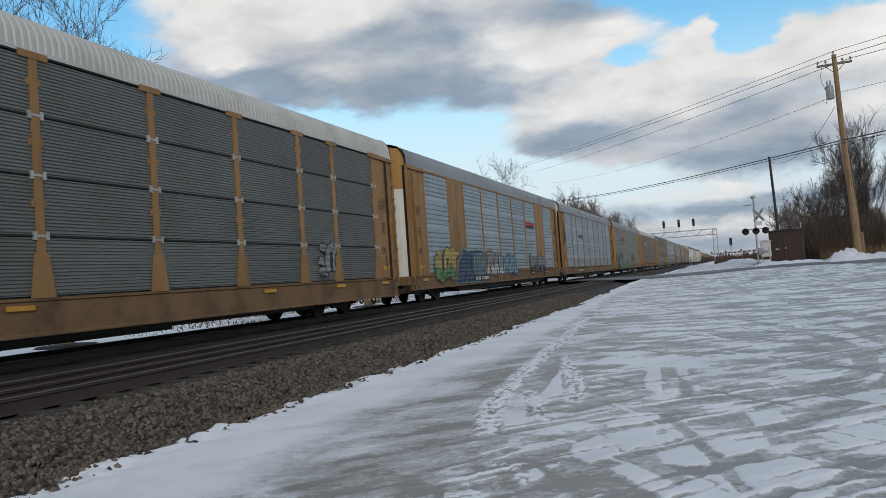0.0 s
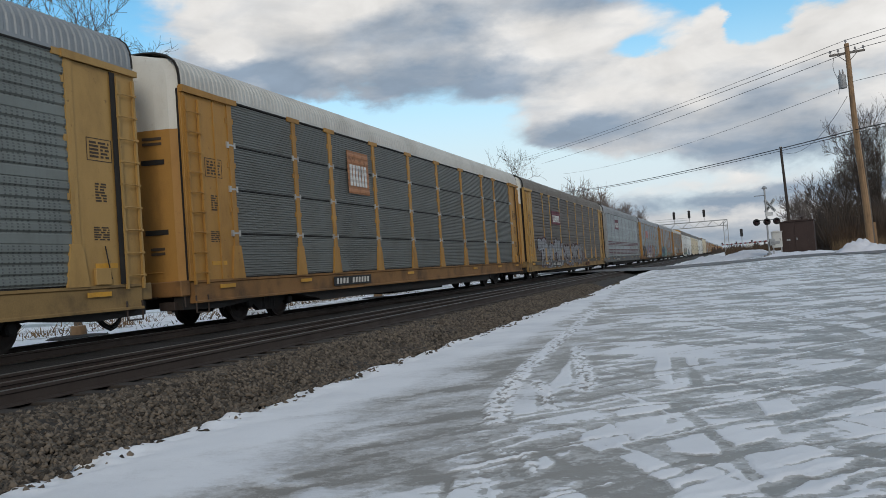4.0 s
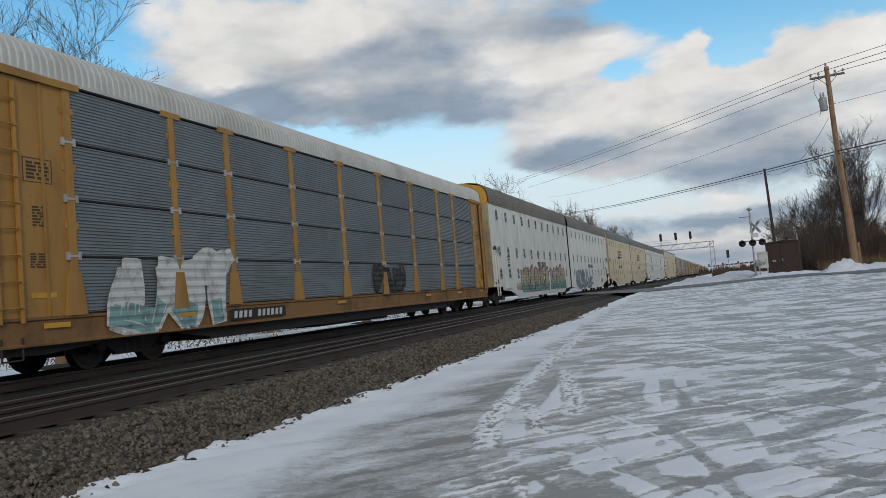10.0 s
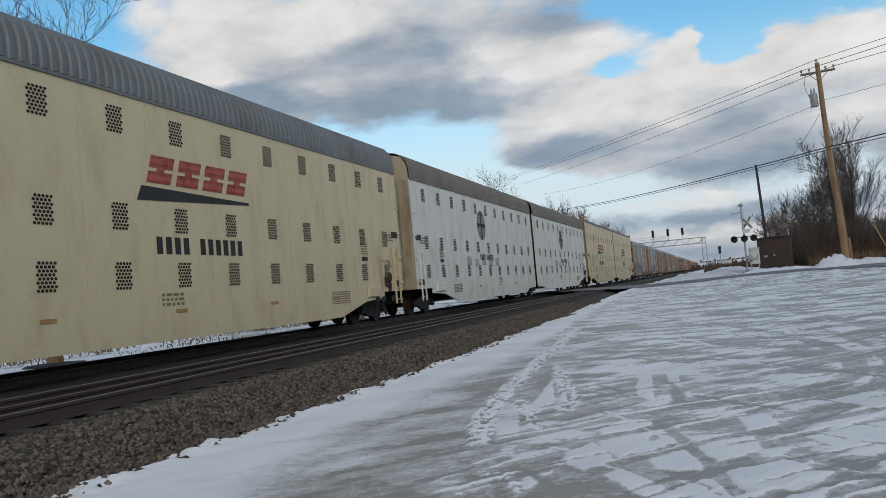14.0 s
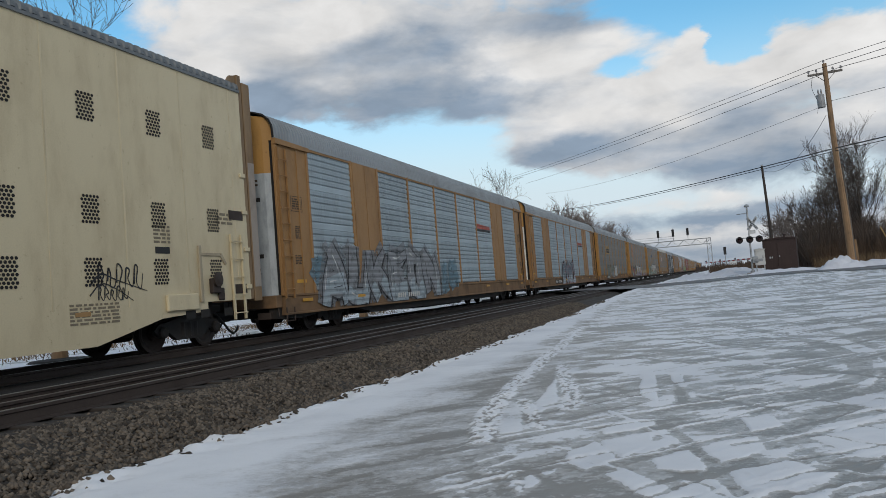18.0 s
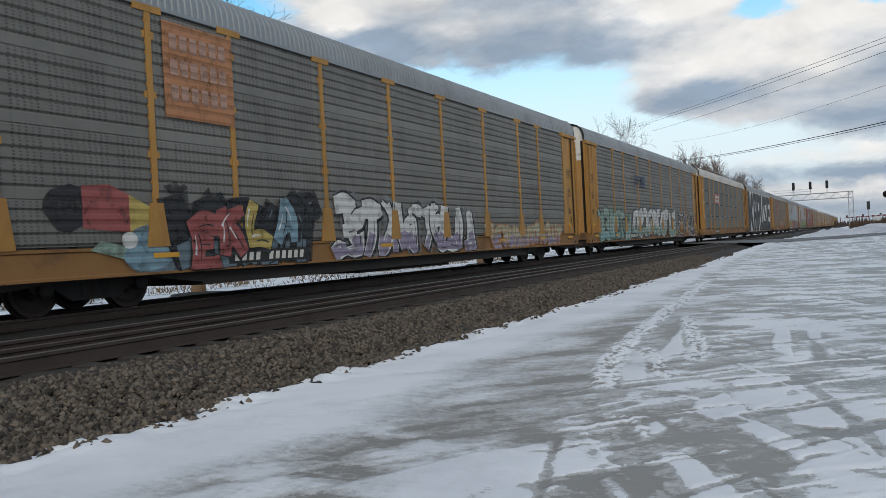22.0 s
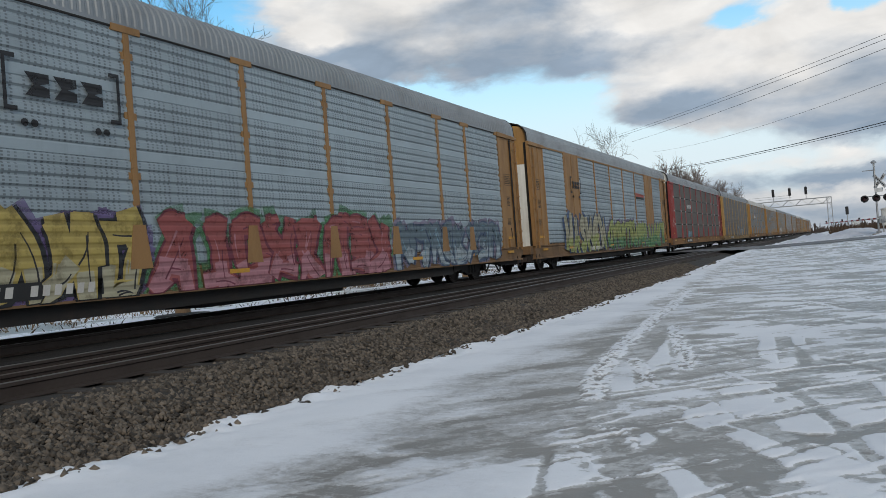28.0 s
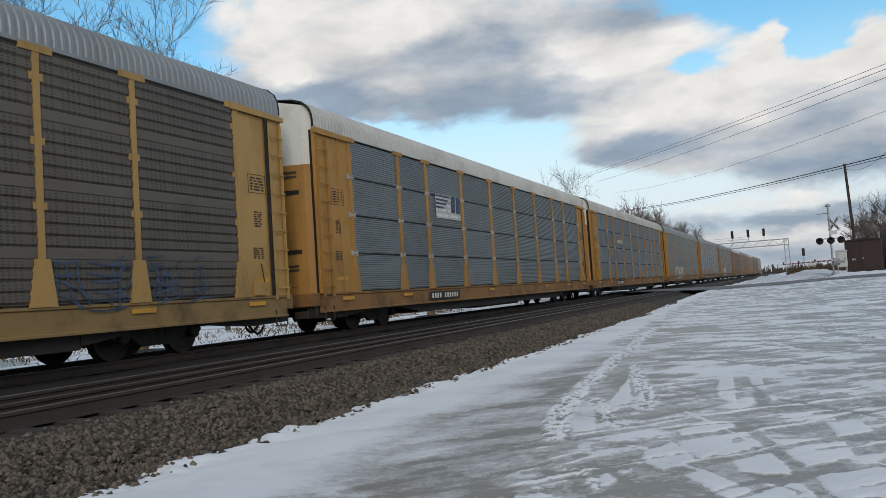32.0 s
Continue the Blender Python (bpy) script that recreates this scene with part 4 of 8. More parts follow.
def post_geo(g, z0, z1, w=0.15, tee=True):
    g.prism([(-w / 2, z0 + 0.02), (w / 2, z0 + 0.02), (w / 2, z1 - 0.12), (-w / 2, z1 - 0.12)], 0.0, 0.04, "x")
    if tee:
        g.prism([(-0.30, z1 - 0.12), (0.30, z1 - 0.12), (0.30, z1), (-0.30, z1)], 0.0, 0.05, "x")
    for k in range(4):
        z = z0 + (z1 - z0) * (k + 0.5) / 4
        for s in (-1, 1):
            g.box(0.0, 0.03, s * (w / 2 + 0.035) - 0.03, s * (w / 2 + 0.035) + 0.03, z - 0.06, z + 0.06)


def gusset_geo(g, z0):
    g.prism([(-0.24, z0), (0.24, z0), (0.13, z0 + 0.75), (-0.13, z0 + 0.75)], 0.0, 0.055, "x")


def end_geo(g, half, z0, eave, crown, lo, hi, inset=0.0, side=0):
    """Bulged end wall between two heights. side -1 or 1: one leaf of it."""
    n = 10
    us = [-1 + 2 * i / n for i in range(n + 1)]
    if side:
        us = [u for u in us if u * side >= -1e-6]
    rows = []
    for k in range(9):
        z = lo + (hi - lo) * k / 8
        row = []
        for u in us:
            hw = half - 0.04
            zz = z
            if zz > eave:
                t = min(0.999, (zz - eave) / (crown - eave))
                hw = (half - 0.04) * max(0.0, 1 - t ** 3.3) ** (1 / 3.3)
            x = u * hw
            row.append((x, -(0.42 - inset) * (1 - (x / half) ** 2) ** 0.5 if abs(x) < half else 0.0, zz))
        rows.append(row)
    g.grid(rows)


def ladder_geo(g, z0, z1, w=0.42, rungs=9):
    for s in (-1, 1):
        g.box(0.0, 0.05, s * w / 2 - 0.025, s * w / 2 + 0.025, z0, z1)


def rung_geo(g, w=0.42):
    g.tube((0.06, -w / 2, 0), (0.06, w / 2, 0), 0.013, n=6)
    for s in (-1, 1):
        g.box(0.0, 0.075, s * w / 2 - 0.03, s * w / 2 + 0.03, -0.02, 0.02)


def wheel_geo(g):
    g.lathe([(0.10, -0.09), (0.30, -0.05), (0.36, -0.09), (0.455, -0.09), (0.455, -0.055), (0.42, -0.05), (0.42, 0.05), (0.36, 0.05), (0.30, 0.02), (0.16, 0.02), (0.15, 0.08), (0.05, 0.09)], "x", 24)


def sideframe_geo(g):
    out = [(-1.15, 0.46), (-0.98, 0.60), (-0.72, 0.62), (-0.35, 0.72), (0.35, 0.72), (0.72, 0.62), (0.98, 0.60), (1.15, 0.46), (1.05, 0.36), (0.85, 0.36),
           (0.72, 0.42), (0.42, 0.22), (-0.42, 0.22), (-0.72, 0.42), (-0.85, 0.36), (-1.05, 0.36)]
    g.prism(out, -0.06, 0.06, "x")
    for s in (-0.22, 0.0, 0.22):
        g.tube((0.0, s, 0.27), (0.0, s, 0.60), 0.09, n=8)
    for s in (-0.9, 0.9):
        g.lathe([(0.13, -0.02), (0.13, 0.12), (0.09, 0.15)], "x", 10, at=(0.0, s, 0.42))


def truck(car, y, name="truck", full=True):
    t = part(name, lambda g: g.box(-0.95, 0.95, -0.22, 0.22, 0.36, 0.62, 0.03), BLACK, car, (0, y, 0), key="bolster")
    for s in (-1, 1):
        part("side_frame", sideframe_geo, BLACK, t, (s * 1.02, 0, 0), key="side_frame", turn=0 if s > 0 else 180)
    for q in (-0.88, 0.88):
        part("axle", lambda g: g.tube((-0.75, 0, 0), (0.75, 0, 0), 0.08, n=10), WHEEL, t, (0, q, 0.42), key="axle")
        for s in (-1, 1):
            part("wheel", wheel_geo, WHEEL, t, (s * 0.76, q, 0.42), key="wheel", smooth=False, turn=0 if s > 0 else 180)
    return t


def coupler(car, y):
    d = 1 if y > 0 else -1

    def geo(g):
        g.box(-0.09, 0.09, -0.55, 0.30, 0.72, 0.92, 0.02)
        g.prism([(-0.16, 0.25), (0.20, 0.25), (0.22, 0.42), (0.05, 0.50), (-0.16, 0.40)], 0.66, 0.98, "z")
    part("coupler", geo, BLACK, car, (0, y, 0), key="coupler", turn=0 if d > 0 else 180)

    def hose(g):
        pts = [(0.45, -0.5, 0.72), (0.55, -0.3, 0.46), (0.56, -0.1, 0.26), (0.52, 0.12, 0.17), (0.45, 0.35, 0.22), (0.40, 0.52, 0.34)]
        for p, q in zip(pts, pts[1:]):
            g.tube(p, q, 0.03, n=6)
    part("brake_hose", hose, BLACK, car, (0, y, 0), key="brake_hose", turn=0 if d > 0 else 180)


def bars(car, name, y, z, w, h, lines, mat, seed, x=None, parent=None):
    """Rows of plain bars in place of small stencilled marks."""
    rs = random.Random(seed)
    g = Geo()
    px = (SIDE + 0.012) if x is None else x
    lh = h / lines
    for i in range(lines):
        zz = z + h - (i + 1) * lh
        yy = y
        while yy < y + w - 0.02:
            s = min(rs.uniform(0.05, 0.22) * max(1.0, lh * 3), y + w - yy)
            g.box(px, px + 0.004, yy, yy + s, zz + lh * 0.2, zz + lh * 0.8)
            yy += s + 0.05
    return part(name, g, mat, parent or car)


def blob(rs, cy, cz, ry, rz, n=22, rough=0.22):
    ph = [rs.uniform(0, 6.28) for _ in range(4)]
    return [(cy + ry * math.cos(a) * (1 + rough * math.sin(3 * a + ph[0]) + rough * 0.6 * math.sin(5 * a + ph[1])),
             cz + rz * math.sin(a) * (1 + rough * math.sin(4 * a + ph[2]) + rough * 0.5 * math.sin(7 * a + ph[3])))
            for a in (2 * math.pi * i / n for i in range(n))]


def stroke(g, pts, w0, w1, x, zlo, belly=0.0):
    """A tapering painted stroke in the plane of the side."""
    k = len(g.v)
    n = len(pts)
    for i, (y, z) in enumerate(pts):
        a, b = pts[max(0, i - 1)], pts[min(n - 1, i + 1)]
        dy, dz = b[0] - a[0], b[1] - a[1]
        l = math.hypot(dy, dz) or 1
        w = (w0 + (w1 - w0) * i / (n - 1)) / 2 * (1 + belly * math.sin(math.pi * i / (n - 1)))
        for s in (-1, 1):
            g.v.append((x, y - s * dz / l * w, max(zlo, z + s * dy / l * w)))
    for i in range(n - 1):
        a = k + 2 * i
        g.f.append((a, a + 1, a + 3, a + 2))


# strokes of a few sprayed letter forms, in a unit box
FORMS = dict(
    N=(((.05, 0), (.0, 1.0)), ((.02, .95), (.80, .05)), ((.85, 0), (.95, 1.05))), A=(((.0, .0), (.42, 1.0)), ((.42, 1.0), (.95, .0)), ((.2, .32), (.8, .34))),
    S=(((.95, .85), (.35, 1.0)), ((.35, 1.0), (.08, .68)), ((.08, .65), (.88, .42)), ((.9, .42), (.62, .02)), ((.65, .0), (.0, .12))), E=(((.1, 0), (.0, 1.0)), ((.0, .95), (.95, 1.0)), ((.05, .5), (.75, .52)), ((.1, .05), (1.0, .0))),
    K=(((.08, 0), (.0, 1.0)), ((.1, .45), (.9, 1.05)), ((.3, .6), (1.0, -.02))), R=(((.08, 0), (.0, 1.0)), ((.0, .98), (.85, .85)), ((.88, .88), (.15, .45)), ((.3, .5), (1.0, .0))),
    O=(((.1, .3), (.25, 1.0)), ((.2, .98), (.85, .92)), ((.9, .95), (.85, .1)), ((.9, .08), (.1, .1)), ((.08, .1), (.08, .5))), M=(((.0, 0), (.1, 1.0)), ((.1, 1.0), (.45, .4)), ((.45, .4), (.85, 1.0)), ((.85, 1.0), (1.0, 0))),
    U=(((.05, 1.0), (.1, .15)), ((.08, .1), (.85, .08)), ((.85, .05), (.95, 1.0))), T=(((.0, .95), (1.0, 1.0)), ((.5, .95), (.45, .0))), L=(((.1, 1.0), (.05, .0)), ((.05, .06), (.95, .0))),
    I=(((.45, .0), (.5, 1.0)), ((.2, .98), (.8, 1.0)), ((.2, .0), (.8, .04))), C=(((.95, .9), (.2, 1.0)), ((.2, 1.0), (.05, .15)), ((.05, .12), (.95, .0))), D=(((.08, 0), (.0, 1.0)), ((.0, .98), (.9, .6)), ((.9, .62), (.8, .15)), ((.85, .1), (.05, .02))))


def glyph(rs, form, cy, z0, w, h):
    """Strokes of one sprayed form, bent and thrown about."""
    lean, tilt = rs.uniform(-0.30, 0.30), rs.uniform(-0.14, 0.14)
    out = []
    for (a, b), (c, d) in form:
        ends = []
        for u, v in ((a, b), (c, d)):
            u, v = u + rs.uniform(-0.07, 0.07), min(1.12, max(-0.08, v + rs.uniform(-0.06, 0.06)))
            ends.append((cy + (u - 0.5) * w + lean * (v - 0.5) * h, z0 + v * h + tilt * (u - 0.5) * w))
        (y0, q0), (y1, q1) = ends
        bow = rs.uniform(-0.34, 0.34)
        my, mz = (y0 + y1) / 2 - (q1 - q0) * bow, (q0 + q1) / 2 + (y1 - y0) * bow
        out.append([((1 - t) ** 2 * y0 + 2 * t * (1 - t) * my + t * t * y1, (1 - t) ** 2 * q0 + 2 * t * (1 - t) * mz + t * t * q1) for t in (i / 6 for i in range(7))])
    return out


def sprayed(car, y0, y1, z0, z1, cols, seed, x=SIDE + 0.045, cloud=True, loops=None, word="", fat=1.0, top=2.1, hollow=False):
    """A sprayed piece: a halo of colour, fat angular forms run together, a dark outline and pale highlights."""
    rs = random.Random(seed)
    if z0 < 1.5:
        z0, z1 = z0 - 0.05, min(z1, top)
    cloud_col, fill_a, fill_b, outline, shine = cols
    h = z1 - z0
    w = y1 - y0
    n = len(word) or loops or max(2, int(round(w / (0.62 * h + 0.12))))
    layers = {}

    def lay(kind, col):
        return layers.setdefault((kind, col), Geo())
    for i in range(n):
        cw = w / n * 0.92
        cy = y0 + w * (i + 0.5) / n
        d = x + 0.006 + 0.0012 * (i % 6)
        ww = fat * min(0.25 * h, 0.36 * cw) * rs.uniform(0.85, 1.15)
        form = FORMS[word[i]] if word else rs.choice(list(FORMS.values()))
        if not word:
            # no letter: the form is turned over, with a spike or a hook thrown out of it
            mu, mv = rs.choice(((1, 0), (0, 1), (1, 1)))
            form = tuple(tuple((1 - u if mu else u, 1 - v if mv else v) for u, v in st) for st in form)
            q = rs.choice(form)
            form = form + ((q[0], (q[0][0] + rs.uniform(-0.5, 0.5), rs.uniform(-0.1, 1.15))), (q[1], (q[1][0] + rs.uniform(-0.6, 0.6), q[1][1] + rs.uniform(-0.3, 0.3))))
        hop = h * rs.uniform(-0.05, 0.08)
        strokes = glyph(rs, form, cy, z0 + hop + ww * 0.4, cw - ww * 0.5, h - ww * 0.8 - abs(hop))
        for k, s in enumerate(strokes):
            taper = rs.choice((0.45, 0.8, 1.0, 1.4))
            (ay, az), (by, bz) = s[0], s[-1]
            r = 0.3 * ww / max(0.15, math.hypot(by - ay, bz - az))
            s = [(ay - r * (by - ay), az - r * (bz - az))] + s[1:-1] + [(by + r * (by - ay), bz + r * (bz - az))]
            e = 0.00004 * k
            if cloud:
                stroke(lay("sprayed_cloud", cloud_col), s, ww + 0.30 * h, ww + 0.22 * h, x + 0.0004 * (i % 6) + e, 0.6)
            if hollow:
                for o in (-0.5, 0.5):
                    nz, ny = (by - ay) * o * ww, -(bz - az) * o * ww
                    q = max(0.15, math.hypot(by - ay, bz - az))
                    stroke(lay("sprayed_outline", outline), [(y + ny / q, z + nz / q) for y, z in s], 0.04, 0.03, d + e, 0.58)
                continue
            stroke(lay("sprayed_outline", outline), [(y + 0.015, z - 0.02) for y, z in s], ww + 0.125, ww * taper + 0.12, d + e, 0.58, 0.3)
            stroke(lay("sprayed_fill", fill_a), s, ww, ww * taper, d + 0.0004 + e, 0.6, 0.34)
            low = [(y, z) for y, z in s if z < z0 + 0.45 * h]
            if len(low) > 2 and fill_b != fill_a:
                stroke(lay("sprayed_fill", fill_b), low, ww * 0.92, ww * 0.92 * taper, d + 0.0006 + e, 0.6)
            if rs.random() < 0.5:
                stroke(lay("sprayed_outline", outline), [(y + ww * 0.22, z - ww * 0.15) for y, z in s[1:6]], 0.02, 0.035, d + 0.0009 + e, 0.6)
            if rs.random() < 0.5:
                stroke(lay("sprayed_highlight", shine), [(y - ww * 0.22, z + ww * 0.2) for y, z in s[1:5]], 0.05, 0.015, d + 0.001 + e, 0.6)
    if cloud:
        g = lay("sprayed_cloud", cloud_col)
        for i in range(max(2, int(w))):
            pl = blob(rs, y0 + w * rs.random(), z1 - h * rs.uniform(-0.05, 0.25), rs.uniform(0.12, 0.4), rs.uniform(0.1, 0.22), n=14, rough=0.3)
            k = len(g.v)
            g.v += [(x + 0.0026 + 0.0001 * i, y, max(0.62, z)) for y, z in pl]
            g.f.append(tuple(range(k, k + len(pl))))
    for (nm, c), g in layers.items():
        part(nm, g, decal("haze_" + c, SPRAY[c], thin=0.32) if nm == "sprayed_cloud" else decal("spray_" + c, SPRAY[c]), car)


SPRAY = dict(slate=(0.13, 0.18, 0.21), mist=(0.36, 0.42, 0.45), teal=(0.12, 0.36, 0.33), aqua=(0.25, 0.50, 0.48), green=(0.10, 0.34, 0.12), lime=(0.42, 0.48, 0.08), yellow=(0.62, 0.45, 0.06), pink=(0.60, 0.22, 0.26),
             salmon=(0.55, 0.30, 0.20), red=(0.45, 0.08, 0.07), purple=(0.20, 0.13, 0.34), blue=(0.10, 0.20, 0.42), sky=(0.22, 0.42, 0.52), black=(0.02, 0.02, 0.022),
             grey=(0.26, 0.27, 0.28), white=(0.66, 0.66, 0.63), cream=(0.55, 0.50, 0.30), navy=(0.05, 0.08, 0.14), mint=(0.30, 0.46, 0.36), jade=(0.04, 0.36, 0.27), lilac=(0.36, 0.30, 0.44),
             signred=(0.42, 0.09, 0.06), maroon=(0.16, 0.03, 0.05), signpink=(0.55, 0.22, 0.20), orange=(0.58, 0.22, 0.06), mustard=(0.40, 0.225, 0.055), brown=(0.085, 0.06, 0.052))
for _k in ("teal", "aqua", "green", "lime", "yellow", "pink", "salmon", "red", "purple", "blue", "sky", "mint", "jade", "lilac", "cream", "orange"):
    _c = SPRAY[_k]
    _m = sum(_c) / 3
    SPRAY[_k] = tuple(0.82 * (0.80 * v + 0.20 * _m) for v in _c)
SPRAY["olive"] = (0.15, 0.165, 0.12)


def common(car, paint, sill_lo, sill_hi, seed, cap=None, roof=ROOF_GREY, leaf=None):
    """What all single-unit cars share: sill, underframe, roof, ends, trucks, couplers."""
    for s in (-1, 1):
        def sill(g, lo=sill_lo, hi=sill_hi):
            g.prism([(-0.12, hi), (0.04, hi), (0.04, hi - 0.05), (0.01, hi - 0.07), (0.01, lo + 0.06), (0.05, lo + 0.04), (0.05, lo), (-0.12, lo)], -HALF + 0.1, HALF - 0.1, "y")
        part("side_sill", sill, SILL_OF[paint.name], car, (s * SIDE, 0, 0), key=("sill", sill_lo, sill_hi), turn=0 if s > 0 else 180)

    def under(g):
        g.box(-0.35, 0.35, -13.4, 13.4, 0.50, 0.98, 0.02)
        for y in (-3.5, -1.2, 1.4, 3.6, 6.2, -6.2):
            g.box(-1.35, 1.35, y - 0.1, y + 0.1, 0.55, 0.98)
        # solid tray for equipment, added to stand in for shade below the sill
        g.box(-1.40, 1.40, -8.0, 8.0, 0.30, 0.56)
        g.box(-0.9, 1.2, -2.6, 2.2, 0.22, 0.31, 0.02)
        for e in (-1, 1):
            g.box(-0.45, 0.45, min(e * 11.6, e * 13.75), max(e * 11.6, e * 13.75), 0.48, 0.98, 0.02)
            g.box(-1.35, 1.35, e * 10.06 - 0.35, e * 10.06 + 0.35, 0.62, 0.98)
            g.box(0.95, 1.35, min(e * 11.9, e * 13.2), max(e * 11.9, e * 13.2), 0.5, 0.85, 0.02)
            for q in (-1, 1):
                # black plates for bearers and brake rigging, added to fill in the shade there
                g.prism([(e * 8.0, 0.86), (e * 13.75, 0.86), (e * 13.72, 0.44), (e * 12.5, 0.40), (e * 11.7, 0.46), (e * 10.9, 0.54), (e * 9.2, 0.54), (e * 8.5, 0.42), (e * 8.0, 0.36)], min(q * 1.20, q * 1.42), max(q * 1.20, q * 1.42), "x")
        g.tube((0.8, -1.0, 0.62), (0.8, 0.4, 0.62), 0.2, n=12)
    part("underframe", under, BLACK, car, key="underframe")
    # solid box added in the body; its black paints the interior's shade
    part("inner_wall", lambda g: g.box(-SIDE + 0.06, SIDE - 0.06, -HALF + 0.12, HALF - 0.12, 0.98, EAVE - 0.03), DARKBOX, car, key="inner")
    part("roof", lambda g: roof_geo(g, SIDE, EAVE, CROWN, HALF - 0.03), roof, car, key="roof", smooth=False)

    def far(g):
        corrugated(g, 23.9, sill_hi, EAVE - 0.06)
    part("far_side_panel", far, PANEL_GREY, car, (-SIDE, 0, 0), key=("far", sill_hi), turn=180)
    for d in (-1, 1):
        turn = 0 if d < 0 else 180
        for s in (-1, 1):
            part("end_door", lambda g, s=s: end_geo(g, SIDE, 1.0, EAVE, CROWN, 1.05, 4.30, side=s), leaf or paint, car, (0, d * (HALF - 0.30), 0), key=("end_leaf", s), turn=turn)
        part("end_cap", lambda g: end_geo(g, SIDE, 1.0, EAVE, CROWN, 4.30, CROWN + 0.01), cap or WHITE, car, (0, d * (HALF - 0.30), 0), key="end_cap", turn=turn,
             label="white painted top of the end")
        part("end_sill", lambda g: g.box(-1.5, 1.5, -0.30, 0.0, 0.72, 1.05, 0.02), SILL_OF[paint.name], car, (0, d * (HALF - 0.05) + (0.30 if d > 0 else 0), 0), key="end_sill")
        coupler(car, d * HALF)
        truck(car, d * 10.06)
        part("stirrup_step", lambda g: g.sweep([(0, -0.2, 0.72), (0, -0.2, 0.36), (0, 0.2, 0.36), (0, 0.2, 0.72)], 0.02, 6), RAIL_SIDE, car, (SIDE + 0.02, d * (HALF - 0.32), 0), key="stirrup")
        part("end_platform", lambda g: [g.box(-0.9, 0.9, -0.16, 0.16, 0.70, 0.74), g.box(0.9, 1.3, -0.1, 0.1, 0.44, 0.62, 0.01)], RAIL_SIDE, car, (0, d * (HALF + 0.14), 0), key="end_platform")
        part("roof_rim", lambda g: g.sweep([(x, 0, z + 0.015) for x, z in roof_arc(SIDE, EAVE, CROWN)], 0.03, 5), STRAP, car, (0, d * (HALF - 0.02), 0), key="roof_rim", label="black seal round the roof's end")
    # stencils, slots and seams on the leading end
    rs = random.Random(seed)
    for zz, ww, mt in ((4.08, 0.42, MARK_FADED), (3.97, 0.42, MARK_FADED), (3.55, 0.5, STRAP), (2.05, 0.5, STRAP), (1.72, 0.3, MARK_FADED), (1.62, 0.3, MARK_FADED)):
        part("end_mark", lambda g, ww=ww: g.box(-ww / 2, ww / 2, -0.012, 0.012, 0, 0.11 if ww > 0.45 else 0.06), mt, car, (0.82, -(HALF - 0.30) - 0.372, zz), key=("end_mark", ww), turn=18)
    part("end_post", lambda g: g.box(-0.05, 0.05, -0.05, 0.03, 1.0, EAVE, 0.01), paint, car, (SIDE - 0.05, -(HALF - 0.27), 0), key="end_post")
    part("end_handrail", lambda g: g.sweep([(-0.35, 0.0, 1.25), (-0.35, -0.06, 1.25), (0.35, -0.06, 1.25), (0.35, 0.0, 1.25)], 0.018, 6), paint, car, (0.55, -(HALF + 0.09), 0), key="end_handrail", turn=16)
    part("uncoupling_lever", lambda g: [g.tube((0.1, -0.1, 0.8), (1.45, -0.1, 0.74), 0.018, n=6), g.tube((1.45, -0.1, 0.74), (1.5, -0.14, 0.5), 0.018, n=6)], RAIL_SIDE, car, (0, -HALF, 0), key="lever")
    # door bars on the leading end
    part("end_grab_bar", lambda g: [g.tube((x, -0.45, 1.2), (x, -0.45, 4.2), 0.02, n=6) for x in (-0.06, 0.06)], paint, car, (0, -(HALF - 0.30), 0), key="end_bar")


def ladders(car, paint):
    for d in (-1, 1):
        lad = part("ladder", lambda g: ladder_geo(g, 0.95, 4.95), paint, car, (SIDE + 0.035, d * (HALF - 0.30), 0), key="ladder")
        for i in range(9):
            part("rung", rung_geo, paint, lad, (0, 0, 1.2 + i * 0.43), key="rung")


